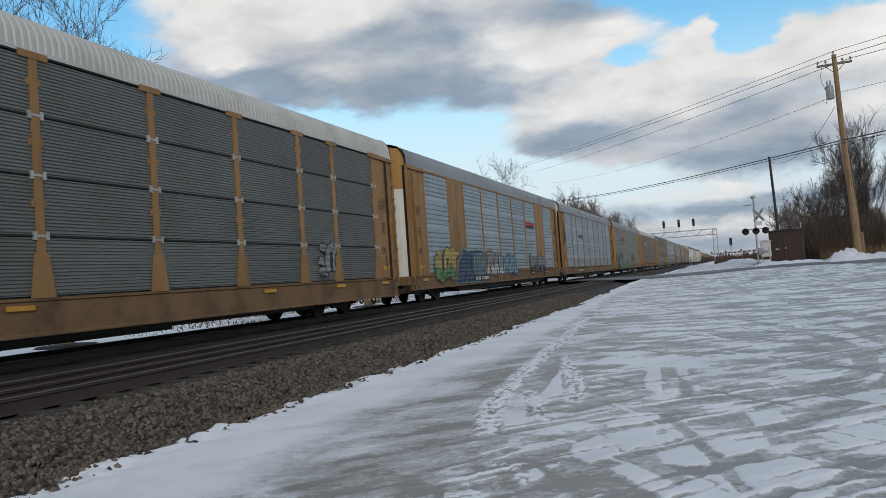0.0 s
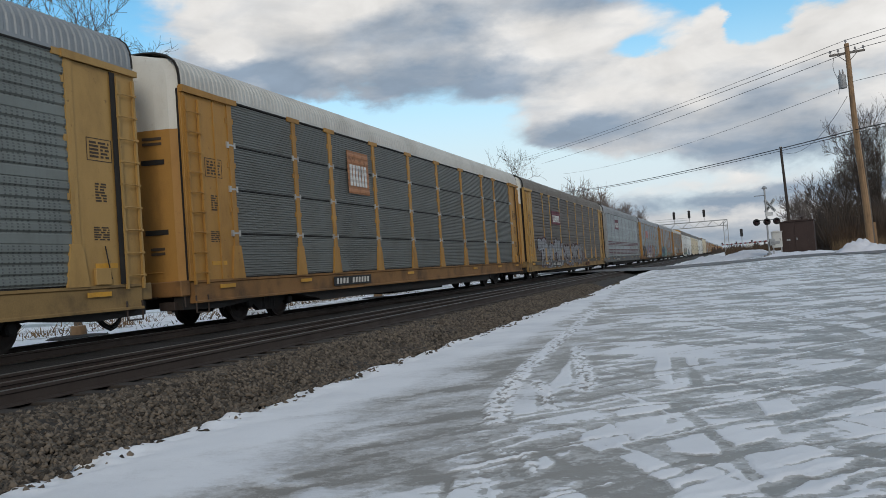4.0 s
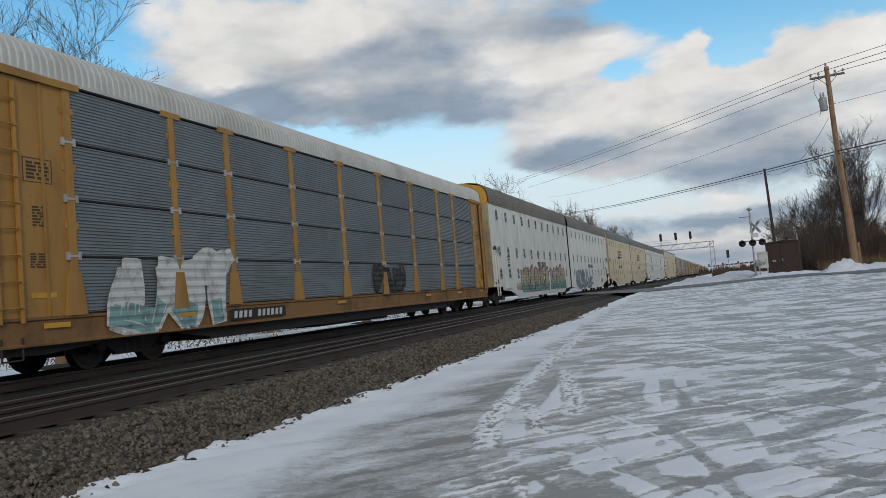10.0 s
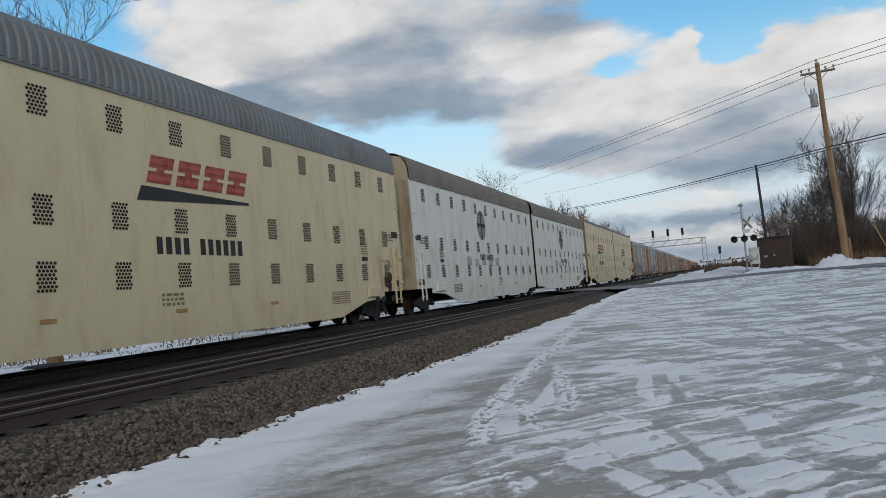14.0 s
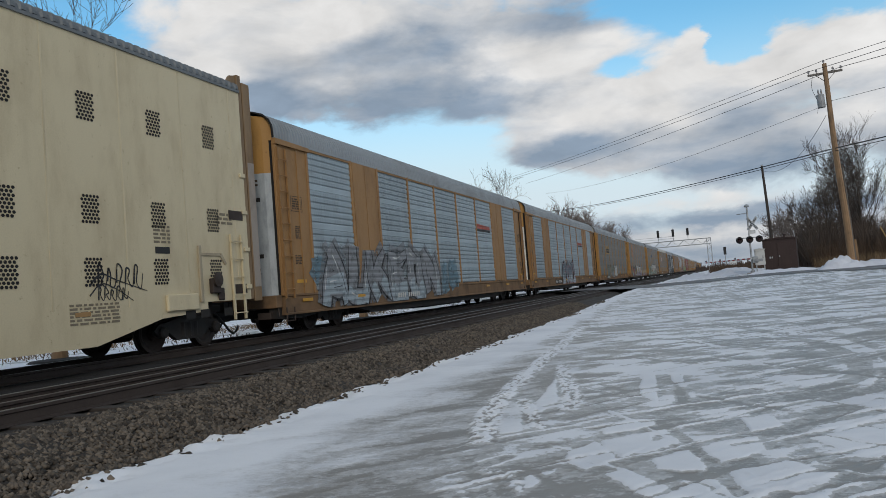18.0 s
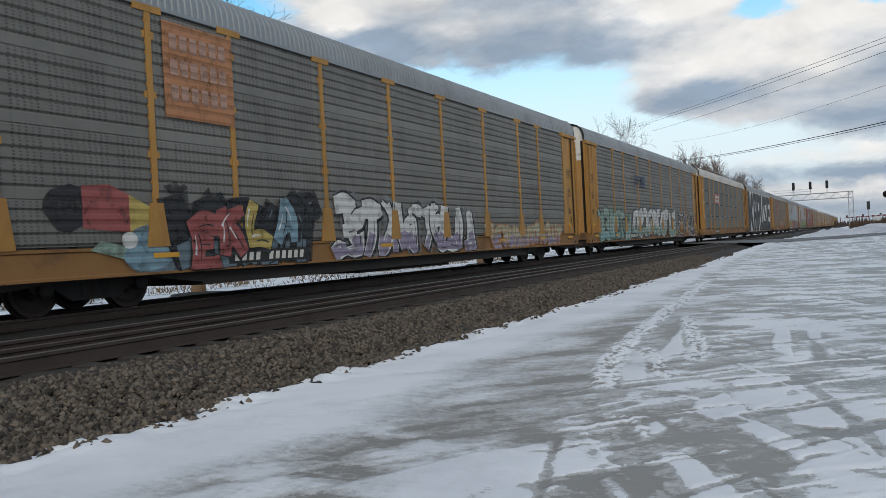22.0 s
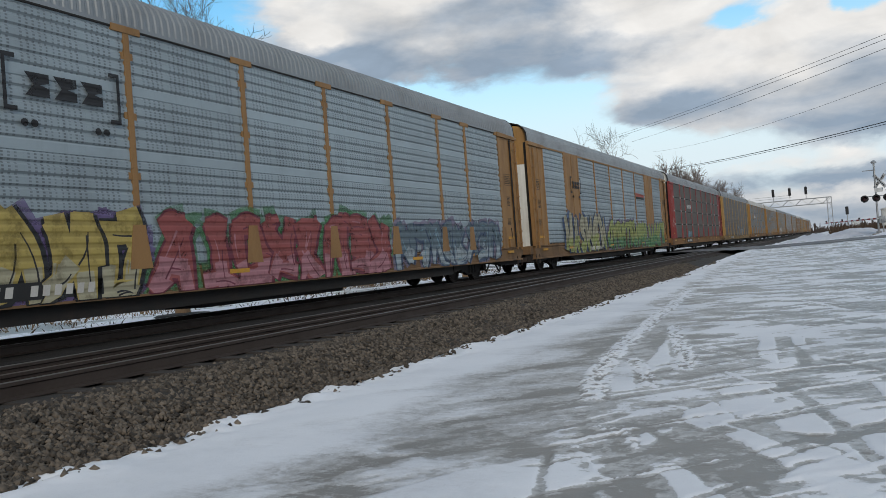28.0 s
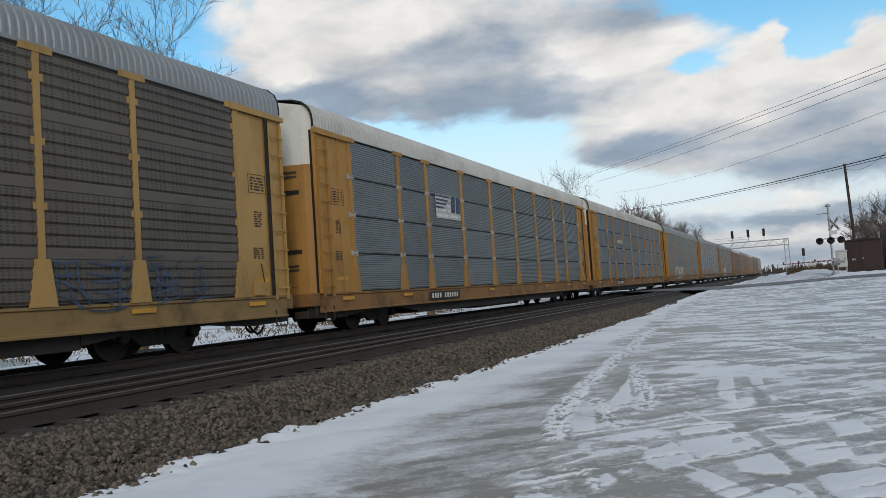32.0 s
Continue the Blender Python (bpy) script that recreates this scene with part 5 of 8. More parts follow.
def corner_sheets(car, paint, inner, seed, top_plate=True):
    """Plain sheets beside the ends, with their hinge posts, stencils and a notice."""
    for d in (-1, 1):
        y0, y1 = sorted((d * inner, d * HALF))
        mid, w = (y0 + y1) / 2, y1 - y0

        def sheet(g, w=w):
            g.box(-0.05, 0.015, -w / 2, w / 2, 1.03, EAVE - 0.02, 0.01)
            g.box(0.0, 0.045, -w / 2 + 0.02, -w / 2 + 0.10, 1.03, EAVE - 0.02)
            g.box(0.0, 0.04, w / 2 - 0.60, w / 2 - 0.55, 1.03, EAVE - 0.1)
            g.box(0.0, 0.05, -w / 2 + 0.1, w / 2 - 0.6, EAVE - 0.16, EAVE - 0.05)
        part("corner_sheet", sheet, paint, car, (SIDE, mid, 0), key=("corner", round(w, 2)), turn=0)
        part("far_corner_sheet", sheet, paint, car, (-SIDE, mid, 0), key=("corner", round(w, 2)), turn=180)
        if d > 0:
            part("door_slot", lambda g: g.box(0.0, 0.008, -0.065, 0.065, 1.05, EAVE - 0.18), STRAP, car, (SIDE + 0.043, HALF - 0.60, 0), key="door_slot", label="dark slot beside the door")
        part("header", lambda g: g.prism([(-0.9, EAVE - 0.16), (0.9, EAVE - 0.16), (0.9, EAVE - 0.05), (-0.9, EAVE - 0.01)], 0.0, 0.09, "x"), paint, car, (SIDE, d * (HALF - 0.88), 0), key="header", turn=0)
        q = d * 12.62 - 0.23
        ink = MARK_LIGHT if paint is RED else MARK_FADED
        zs = 2.17 if paint is RED else 3.30
        st = bars(car, "stencil_mark", q, zs + 0.05, 0.46, 0.32, 5, ink, seed + d, x=SIDE + 0.018)
        part("stencil_frame", lambda g: [g.box(0, 0.003, a, b, e, f) for a, b, e, f in ((-0.3, 0.3, 0, 0.015), (-0.3, 0.3, 0.405, 0.42), (-0.3, -0.285, 0.015, 0.405), (0.285, 0.3, 0.015, 0.405))],
             ink, st, (SIDE + 0.017, q + 0.23, zs), key=("stencil_frame", ink.name))
        bars(car, "stencil_mark", q + 0.08, zs - 0.75 if zs > 3 else 1.86, 0.26, 0.36 if zs > 3 else 0.2, 7 if zs > 3 else 4, ink, seed + d + 3, x=SIDE + 0.018)
        if zs > 3:
            bars(car, "stencil_mark", q, 1.85, 0.36, 0.26, 6, ink, seed + d + 7, x=SIDE + 0.018)
        part("notice_plate", lambda g: g.box(0, 0.008, -0.26, 0.26, 0, 0.09), BRIGHT, car, (SIDE + 0.016, q + 0.25, 1.35), key="notice", label="yellow notice plate")
    part("route_box", lambda g: g.box(0, 0.07, -0.18, 0.18, 0, 0.3, 0.01), paint, car, (SIDE + 0.016, HALF - 1.1, 1.05), key="routebox")
    part("hand_brake_chain", lambda g: [g.tube((0.03, 0.02 * i, 1.75 - 0.1 * i), (0.03, 0.02 * (i + 1), 1.65 - 0.1 * i), 0.012, n=5) for i in range(6)], BLACK, car, (SIDE + 0.02, HALF - 1.0, 0), key="chain")


def reflectors(car, z, seed):
    for y in (-12.4, -9.0, -1.9, 5.4, 9.2, 12.4):
        part("reflector", lambda g: g.box(0, 0.006, -0.28, 0.28, 0, 0.085), BRIGHT, car, (SIDE + 0.052, y, z), key="reflector", label="yellow reflective strip")


def number_board(car, y, seed, dark=True, z=0.66, h=0.26):
    part("number_board", lambda g: g.box(0, 0.006, -1.2, 1.2, 0, h), MARK_DARK, car, (SIDE + 0.052, y, z), key=("nb", h), label="black panel with the car's white marks")
    g = Geo()
    for i in (0, 1, 2, 3, 5, 6, 7, 8, 9, 10):
        a = y - 1.05 + i * 0.195
        g.prism([(a, z + 0.05), (a + 0.115, z + 0.05), (a + 0.145, z + h - 0.05), (a + 0.03, z + h - 0.05)], SIDE + 0.058, SIDE + 0.062, "x")
    part("car_mark", g, MARK_LIGHT, car)


def flat_sign(car, y, z, w, h, base, mark, seed, rows=1, x=SIDE + 0.05, kind="bars"):
    """A company panel: a plain coloured field with plain shapes."""
    if base:
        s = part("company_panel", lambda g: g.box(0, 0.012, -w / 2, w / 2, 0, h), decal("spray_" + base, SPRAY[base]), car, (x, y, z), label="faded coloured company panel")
    g = Geo()
    if kind == "bars":
        for r in range(rows):
            zz = z + h * (0.18 + 0.8 * r / rows)
            n = 6
            for i in range(n):
                g.box(x + 0.016, x + 0.022, y - w * 0.42 + i * w * 0.84 / n, y - w * 0.42 + (i + 0.72) * w * 0.84 / n, zz, zz + h * 0.5 / rows)
    elif kind == "wedge":
        for i in range(4):
            a = y - w * 0.46 + i * w * 0.235
            lean = lambda u, v: (a + w * 0.205 * u + v * w * 0.05, z + h * (0.38 + 0.60 * v))
            for v0, v1 in ((0.0, 0.42), (0.56, 1.0)):
                g.prism([lean(0, v0), lean(0.92, v0), lean(0.92, v1), lean(0, v1)], x + 0.016, x + 0.022, "x")
            g.prism([lean(0.3, 0.42), lean(0.6, 0.42), lean(0.6, 0.56), lean(0.3, 0.56)], x + 0.016, x + 0.022, "x")
    elif kind == "bracket":
        for s in (-1, 1):
            g.box(x + 0.016, x + 0.022, y + s * w * 0.5 - 0.028, y + s * w * 0.5 + 0.028, z, z + h)
            for zz in (z, z + h - 0.07):
                g.box(x + 0.0165, x + 0.0225, min(y + s * w * 0.5, y + s * (w * 0.5 - 0.18)), max(y + s * w * 0.5, y + s * (w * 0.5 - 0.18)), zz, zz + 0.07)
        for i in range(3):
            a = y - w * 0.34 + i * w * 0.24
            g.prism([(a, z + h * 0.30), (a + w * 0.2, z + h * 0.30), (a + w * 0.2, z + h * 0.46), (a + w * 0.12, z + h * 0.51), (a + w * 0.2, z + h * 0.56), (a + w * 0.2, z + h * 0.72), (a, z + h * 0.72), (a + w * 0.07, z + h * 0.51)],
                    x + 0.016, x + 0.022, "x")
        for i in (-0.36, -0.28, 0.28, 0.36):
            g.lathe([(0.06, x + 0.016), (0.06, x + 0.022)], "x", 10, at=(0, y + i * w, z - 0.16))
    elif kind == "stripe":
        g.prism([(y - w / 2, z + h * 0.42), (y + w / 2, z + h * 0.42), (y + w / 2, z + h * 0.82), (y - w / 2, z + h)], x + 0.016, x + 0.022, "x")
        part("company_mark", lambda o: o.box(x + 0.016, x + 0.021, y - w / 2, y + w / 2, z + h * 0.1, z + h * 0.34), MARK_DARK, car)
    elif kind == "stripes":
        for i in range(4):
            g.box(x + 0.016, x + 0.022, y - w * 0.5, y + w * (0.05 - 0.08 * i), z + h * (0.9 - 0.16 * i), z + h * (0.98 - 0.16 * i))
        for i in range(2):
            a = y + w * (0.1 + 0.2 * i)
            g.prism([(a, z + h * 0.3), (a + w * 0.17, z + h * 0.3), (a + w * 0.20, z + h), (a + w * 0.03, z + h)], x + 0.016, x + 0.022, "x")
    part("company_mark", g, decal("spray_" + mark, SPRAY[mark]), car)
    if kind == "wedge":
        g2 = Geo()
        g2.prism([(y - w * 0.54, z - h * 0.02), (y + w * 0.48, z + h * 0.16), (y + w * 0.48, z + h * 0.22), (y - w * 0.50, z + h * 0.30)], x + 0.016, x + 0.022, "x")
        part("company_mark", g2, MARK_DARK, car)


def post_car(name, label, paint, panel, roof, seed, rows=1, sill_lo=0.56, posts=None, cap=None):
    """Autorack with posts outside its ribbed side sheets; rows 4: sheets in four tiers with dark seams."""
    car = thing(name, label, "rail car", group="rail cars of the train")
    common(car, paint, sill_lo, 1.04, seed, cap=cap, roof=roof, leaf=posts)
    z0, z1 = 1.07, EAVE - 0.06
    for a, b in zip(BAYS_POST, BAYS_POST[1:]):
        w = round(b - a, 3)
        for r in range(rows):
            lo = z0 + (z1 - z0) * r / rows
            hi = z0 + (z1 - z0) * (r + 1) / rows - (0.045 if rows > 1 else 0.0)
            part("side_panel", lambda g: sheeted(g, w, lo, hi) if rows == 1 else corrugated(g, w, lo, hi, 0.062, 0.020), panel, car, (SIDE, (a + b) / 2, 0), key=("panel", w, r, rows))
            if rows > 1 and r < rows - 1:
                part("panel_seam", lambda g: g.box(-0.01, 0.034, -w / 2, w / 2, 0, 0.03), STRAP, car, (SIDE, (a + b) / 2, hi + 0.008), key=("seam", w))
    for y in BAYS_POST:
        ends = abs(y) > 11
        p = part("post", lambda g: post_geo(g, z0, EAVE - 0.02, 0.12 if rows == 1 else 0.17), posts or paint, car, (SIDE + 0.004, y, 0), key=("post", rows))
        if rows > 1:
            for r in range(1, rows):
                part("bracket", lambda g: g.prism([(-0.16, -0.07), (-0.09, -0.07), (-0.09, -0.02), (0.09, -0.02), (0.09, -0.07), (0.16, -0.07), (0.16, 0.07), (0.09, 0.07), (0.09, 0.02), (-0.09, 0.02), (-0.09, 0.07), (-0.16, 0.07)], 0.0, 0.05, "x"), BOLT, p, (0.0, 0, z0 + (z1 - z0) * r / rows - 0.02), key="tier_bracket",
                     label="pale galvanised bracket")
        part("gusset", lambda g: gusset_geo(g, 1.03), posts or paint, p, (0.002, 0, 0), key="gusset")
    for a, b in zip(BAYS_POST, BAYS_POST[1:]):
        w = round(b - a, 3)
        # solid black strip stands in for the shadow gap below the eave
        part("eave_gap", lambda g: g.box(0.0, 0.03, -w / 2 + 0.1, w / 2 - 0.1, 0, 0.035), STRAP, car, (SIDE + 0.004, (a + b) / 2, EAVE - 0.085), key=("eave_gap", w), label="black strip painted for the shadow gap under the roof's edge")
        # black dashes stand in for shadow in the gap below the sheets
        part("drain_gap", lambda g: [g.box(0.0, 0.005, -w / 2 + 0.22 + k * 0.5, -w / 2 + 0.22 + k * 0.5 + 0.36, 0, 0.028) for k in range(int((w - 0.4) / 0.5))], STRAP, car, (SIDE + 0.037, (a + b) / 2, 1.045), key=("pdrain", w), label="row of black dashes painted for the shadowed gap under the sheets")
    corner_sheets(car, posts or paint, 11.95, seed)
    ladders(car, posts or paint)
    reflectors(car, 0.84, seed)
    number_board(car, -6.3, seed)
    return car


def flush_car(name, label, paint, panel, roof, seed, leaf=None):
    """Autorack with flush sides: ribbed sheets in frames and two wide plain sheets."""
    car = thing(name, label, "rail car", group="rail cars of the train")
    common(car, paint, 0.52, 1.06, seed, cap=YELLOW, roof=roof, leaf=leaf or WHITE)
    z0, z1 = 1.10, EAVE - 0.10
    for i, (a, b) in enumerate(zip(BAYS_FLUSH, BAYS_FLUSH[1:])):
        w = round(b - a, 3)
        if i in (1, 7):
            def plain(g, w=w):
                g.box(-0.04, 0.03, -w / 2, w / 2, 1.04, EAVE - 0.02, 0.008)
                for k in (-0.5, 0.0, 0.5):
                    g.box(0.03, 0.045, k * w * 0.9 - 0.02, k * w * 0.9 + 0.02, 1.06, EAVE - 0.06)
                for zz in np.arange(1.4, 5.0, 0.45):
                    for k in (-0.42, -0.08, 0.08, 0.42):
                        g.lathe([(0.018, 0.028), (0.018, 0.04)], "x", 6, at=(0, k * w, zz))
            part("plain_sheet", plain, paint, car, (SIDE, (a + b) / 2, 0), key=("plain", w))
        else:
            part("side_panel", lambda g: sheeted(g, w - 0.1, z0, z1), panel, car, (SIDE - 0.018, (a + b) / 2, 0), key=("fpanel", w))
    for y in BAYS_FLUSH:
        part("post", lambda g: g.box(-0.03, 0.034, -0.055, 0.055, 1.06, EAVE - 0.02, 0.006), paint, car, (SIDE + 0.006, y, 0), key="fpost")
    for zz, nm in ((1.02, "bottom_rail"), (EAVE - 0.12, "top_rail")):
        part(nm, lambda g: g.box(-0.04, 0.024, -11.9, 11.9, 0, 0.10, 0.006), paint, car, (SIDE + 0.002, 0, zz), key="frail")
    for a, b in zip(BAYS_FLUSH, BAYS_FLUSH[1:]):
        w = round(b - a, 3)
        # solid black dashes paint the shadow gap between sheet and bottom rail
        part("drain_gap", lambda g: [g.box(0.0, 0.005, -w / 2 + 0.12 + k * 0.42, -w / 2 + 0.12 + k * 0.42 + 0.3, 0, 0.03) for k in range(int((w - 0.2) / 0.42))], STRAP, car, (SIDE + 0.027, (a + b) / 2, 1.09), key=("drain", w), label="row of black dashes painted for the shadowed gap under the sheets")
    corner_sheets(car, paint, 11.9, seed)
    ladders(car, paint)
    reflectors(car, 0.84, seed)
    number_board(car, -5.0, seed)
    flat_sign(car, 5.4, 3.5, 2.35, 0.4, None, "signred", seed, kind="stripe", x=SIDE + 0.005)
    return car


END_RUST = surface("rust_streaked_end", (0.40, 0.33, 0.22), 0.6, dirt=(0.12, 0.06, 0.03), stain=0.75, streak=True, size=0.5)


def vent_geo(g):
    for i in range(5):
        for j in range(8):
            y = -0.17 + 0.085 * i + (0.02 if j % 2 else -0.02)
            z = -0.24 + 0.068 * j
            k = len(g.v)
            g.v += [(0.0, y + 0.037 * math.cos(a), z + 0.032 * math.sin(a)) for a in [math.pi * q / 3 for q in range(6)]]
            g.f.append(tuple(range(k, k + 6)))


UNIT = 10.50   # half a unit's body
A_CROWN = 6.42


def twin_unit(name, label, paint, roof, seed, cap=None, marks=None, eave=5.32):
    """Two-unit articulated autorack with smooth sides and punched vents."""
    car = thing(name, label, "rail car", group="rail cars of the train")
    for d in (-1, 1):
        c = d * 10.88
        out = d          # the coupled end lies this way

        def side(g):
            prof = [(-UNIT, 1.0), (-UNIT + 1.7, 1.0), (-UNIT + 1.7, 0.80), (-UNIT + 3.2, 0.72), (-UNIT + 5.0, 0.32), (UNIT - 2.6, 0.32), (UNIT - 1.9, 0.55), (UNIT, 0.60),
                    (UNIT, eave), (-UNIT, eave)]
            g.prism(prof, -0.05, 0.0, "x")
        for s in (-1, 1):
            ob = part("side_wall", side, paint, car, (s * SIDE, c, 0), key=("unit_side", eave))
            flip_y = (d > 0)
            ob.scale = (1 if s > 0 else -1, -1 if flip_y else 1, 1)
        # solid box added in the unit, painted black for the shade inside
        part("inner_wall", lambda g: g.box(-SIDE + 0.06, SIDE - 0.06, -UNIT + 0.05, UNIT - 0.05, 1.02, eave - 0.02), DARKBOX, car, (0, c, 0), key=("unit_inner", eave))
        part("underframe", lambda g: g.box(-0.5, 0.5, -UNIT + 0.2, UNIT - 0.1, 0.5, 1.0, 0.02), BLACK, car, (0, c, 0), key="unit_under")
        part("roof", lambda g: roof_geo(g, SIDE, eave, A_CROWN, UNIT, pitch=0.22, depth=0.03), roof, car, (0, c, 0), key=("unit_roof", eave))
        for k in range(11):
            y = -UNIT + 1.36 + 1.83 * k
            for z in (4.75, 2.84, 1.68):
                part("vent", vent_geo, STRAP, car, (SIDE + 0.008, c + y, z), key="vent")
        for k in range(1, 12):
            part("seam_strip", lambda g: g.box(0.0, 0.006, -0.02, 0.02, 1.0, eave - 0.03), paint, car, (SIDE, c - UNIT + 0.45 + 1.83 * (k - 0.02), 0), key=("seam_strip", eave))
        # ends
        turn = 0 if d < 0 else 180
        for s in (-1, 1):
            part("end_door", lambda g, s=s: end_geo(g, SIDE, 1.0, eave, A_CROWN, 1.05, 4.45, 0.28, s), END_RUST, car, (0, c + out * (UNIT - 0.04), 0), key=("unit_end", s, eave), turn=turn)
        part("end_cap", lambda g: end_geo(g, SIDE, 1.0, eave, A_CROWN, 4.45, A_CROWN + 0.01, 0.28), cap or END_RUST, car, (0, c + out * (UNIT - 0.04), 0), key=("unit_cap", eave), turn=turn)
        for zz in (1.3, 2.2, 3.1, 4.0):
            part("hinge", lambda g: g.box(-0.12, 0.05, -0.10, 0.10, -0.05, 0.05, 0.01), paint, car, (SIDE, c + out * (UNIT - 0.1), zz), key="hinge")
        part("door_rod", lambda g: g.tube((-0.5, -0.2, 1.2), (-0.5, -0.2, 5.3), 0.03, n=6), RAIL_SIDE, car, (0, c + out * UNIT, 0), key=("door_rod", eave), turn=turn)
        lad = part("ladder", lambda g: ladder_geo(g, 0.55, 2.55), paint, car, (SIDE + 0.02, c + out * (UNIT - 0.55), 0), key="unit_ladder")
        for i in range(5):
            part("rung", rung_geo, paint, lad, (0, 0, 0.7 + 0.42 * i), key="rung")
        for zz, mt in ((2.9, RAIL_SIDE), (1.15, RAIL_SIDE)):
            part("rust_plate", lambda g: g.box(0, 0.012, -0.28, 0.28, 0, 0.22), mt, car, (SIDE + 0.002, c + out * (UNIT - 0.45), zz), key="rust_plate")
        if eave > 6:
            part("end_column", lambda g: [g.box(-0.14, 0.0, 0.0, 0.16, 1.0, eave + 0.42, 0.01), g.box(-0.52, -0.10, 0.16, 0.30, 1.0, eave + 0.34, 0.01), g.box(-0.30, -0.06, 0.30, 0.62, 0.95, eave + 0.30, 0.015),
                                          g.prism([(-0.55, eave - 0.02), (0.0, eave - 0.02), (0.0, eave + 0.40), (-0.22, eave + 0.36)], -0.10, -0.05, "x")] if out > 0 else
                 [g.box(-0.14, 0.0, -0.16, 0.0, 1.0, eave + 0.42, 0.01), g.box(-0.40, -0.10, -0.34, -0.16, 1.0, eave + 0.34, 0.01)],
                 surface("brown_streaked_post", (0.27, 0.175, 0.09), 0.65, dirt=(0.10, 0.055, 0.03), stain=0.7, streak=True, size=0.5), car, (SIDE - 0.02, c + out * UNIT, 0), key=("end_column", eave, out), label="rust streaked door column")
            part("column_plate", lambda g: g.box(0, 0.006, 0.33, 0.60, 1.3, 4.4, 0.0), surface("scuffed_pale_plate", (0.34, 0.29, 0.24), 0.6, dirt=(0.12, 0.07, 0.04), stain=0.6, streak=True), car, (SIDE - 0.08, c + out * UNIT - (0.0 if out > 0 else 0.93), 0), key="column_plate") if out > 0 else None
        else:
            part("end_column", lambda g: [g.box(-0.32, 0.0, -0.10, 0.10, 1.0, eave - 0.1, 0.01), g.box(-0.40, -0.28, -0.14, 0.14, 1.0, eave - 0.15, 0.01)], END_RUST, car, (SIDE - 0.02, c + out * (UNIT + 0.14), 0), key=("end_column", eave), label="rust streaked door column")
        part("data_table", lambda g: g.box(0, 0.004, -0.22, 0.22, 0, 0.14), MARK_DARK, car, (SIDE + 0.002, c + out * (UNIT - 3.1), 2.05), key="data_table")
        bars(car, "stencil_mark", c + out * (UNIT - 3.1) - 0.25, 2.25, 0.5, 0.4, 5, MARK_PALE, seed + d + 20, x=SIDE + 0.004)
        bars(car, "stencil_mark", c + out * (UNIT - 5.0) - 0.6, 0.72, 1.2, 0.4, 6, MARK_PALE, seed + d + 30, x=SIDE + 0.004)
        bars(car, "stencil_mark", c + out * (UNIT - 0.9) - 0.3, 2.75, 0.6, 0.3, 3, MARK_PALE, seed + d + 40, x=SIDE + 0.004)
        part("jack_box", lambda g: g.box(0, 0.08, -0.5, 0.5, 0, 0.35, 0.02), paint, car, (SIDE, c + out * (UNIT - 2.6), 0.85), key="jack_box")
        bars(car, "stencil_mark", c - 0.6 + (2.2 if d < 0 else -2), 1.02, 0.7, 0.3, 3, MARK_PALE, seed + d, x=SIDE + 0.004)
        for q in (-5.5, -2.0, 1.7, 5.2):
            part("reflector", lambda g: g.box(0, 0.006, -0.18, 0.18, 0, 0.08), surface("dull_reflector", (0.42, 0.24, 0.09), 0.6), car, (SIDE + 0.004, c + q, 0.88), key="dull_reflector")
        if d > 0:
            part("hand_brake", lambda g: [g.box(0.0, 0.12, 0.0, 0.30, 1.18, 1.52, 0.02), g.lathe([(0.05, 0.0), (0.16, 0.02), (0.16, 0.06), (0.05, 0.08)], "x", 12, at=(0.12, 0.14, 1.48)), g.box(0.0, 0.05, 0.30, 0.52, 1.02, 1.30, 0.02)], RAIL_SIDE, car, (SIDE, 19.75, 0), key="hand_brake", label="rusty hand brake")
            part("brake_frame", lambda g: [g.box(0, 0.05, -0.05, 0.05, 1.0, 2.25, 0.01), g.box(0, 0.03, 0.05, 0.75, 2.03, 2.09), g.prism([(0.75, 2.03), (0.80, 2.09), (0.98, 1.86), (0.93, 1.82)], 0.0, 0.03, "x")], END_RUST, car, (SIDE, 19.45, 0), key="brake_frame")
            part("sill_pocket", lambda g: [g.box(0, 0.01, a, a + 0.32, 0.66, 0.84) for a in (0.0, 0.5, 1.35)], STRAP, car, (SIDE + 0.001, 18.9, 0), key="sill_pocket")
        if marks:
            marks(car, c)
        coupler(car, d * 21.9)
        truck(car, d * 19.6)
    truck(car, 0.0)
    for d in (-1, 1):
        part("bellows_frame", lambda g: g.box(-SIDE + 0.1, SIDE - 0.1, -0.06, 0.06, 1.0, eave + 0.2, 0.02), BLACK, car, (0, d * 0.2, 0), key=("bellows", eave))
    return car


def bent(pts, n=5):
    """A smooth line through the given places."""
    out = []
    for i in range(len(pts) - 1):
        p = [pts[max(0, i - 1)], pts[i], pts[i + 1], pts[min(len(pts) - 1, i + 2)]]
        for k in range(n):
            t = k / n
            out.append(tuple(0.5 * (2 * p[1][c] + (p[2][c] - p[0][c]) * t + (2 * p[0][c] - 5 * p[1][c] + 4 * p[2][c] - p[3][c]) * t * t
                                    + (3 * p[1][c] - p[0][c] - 3 * p[2][c] + p[3][c]) * t ** 3) for c in (0, 1)))
    return out + [pts[-1]]


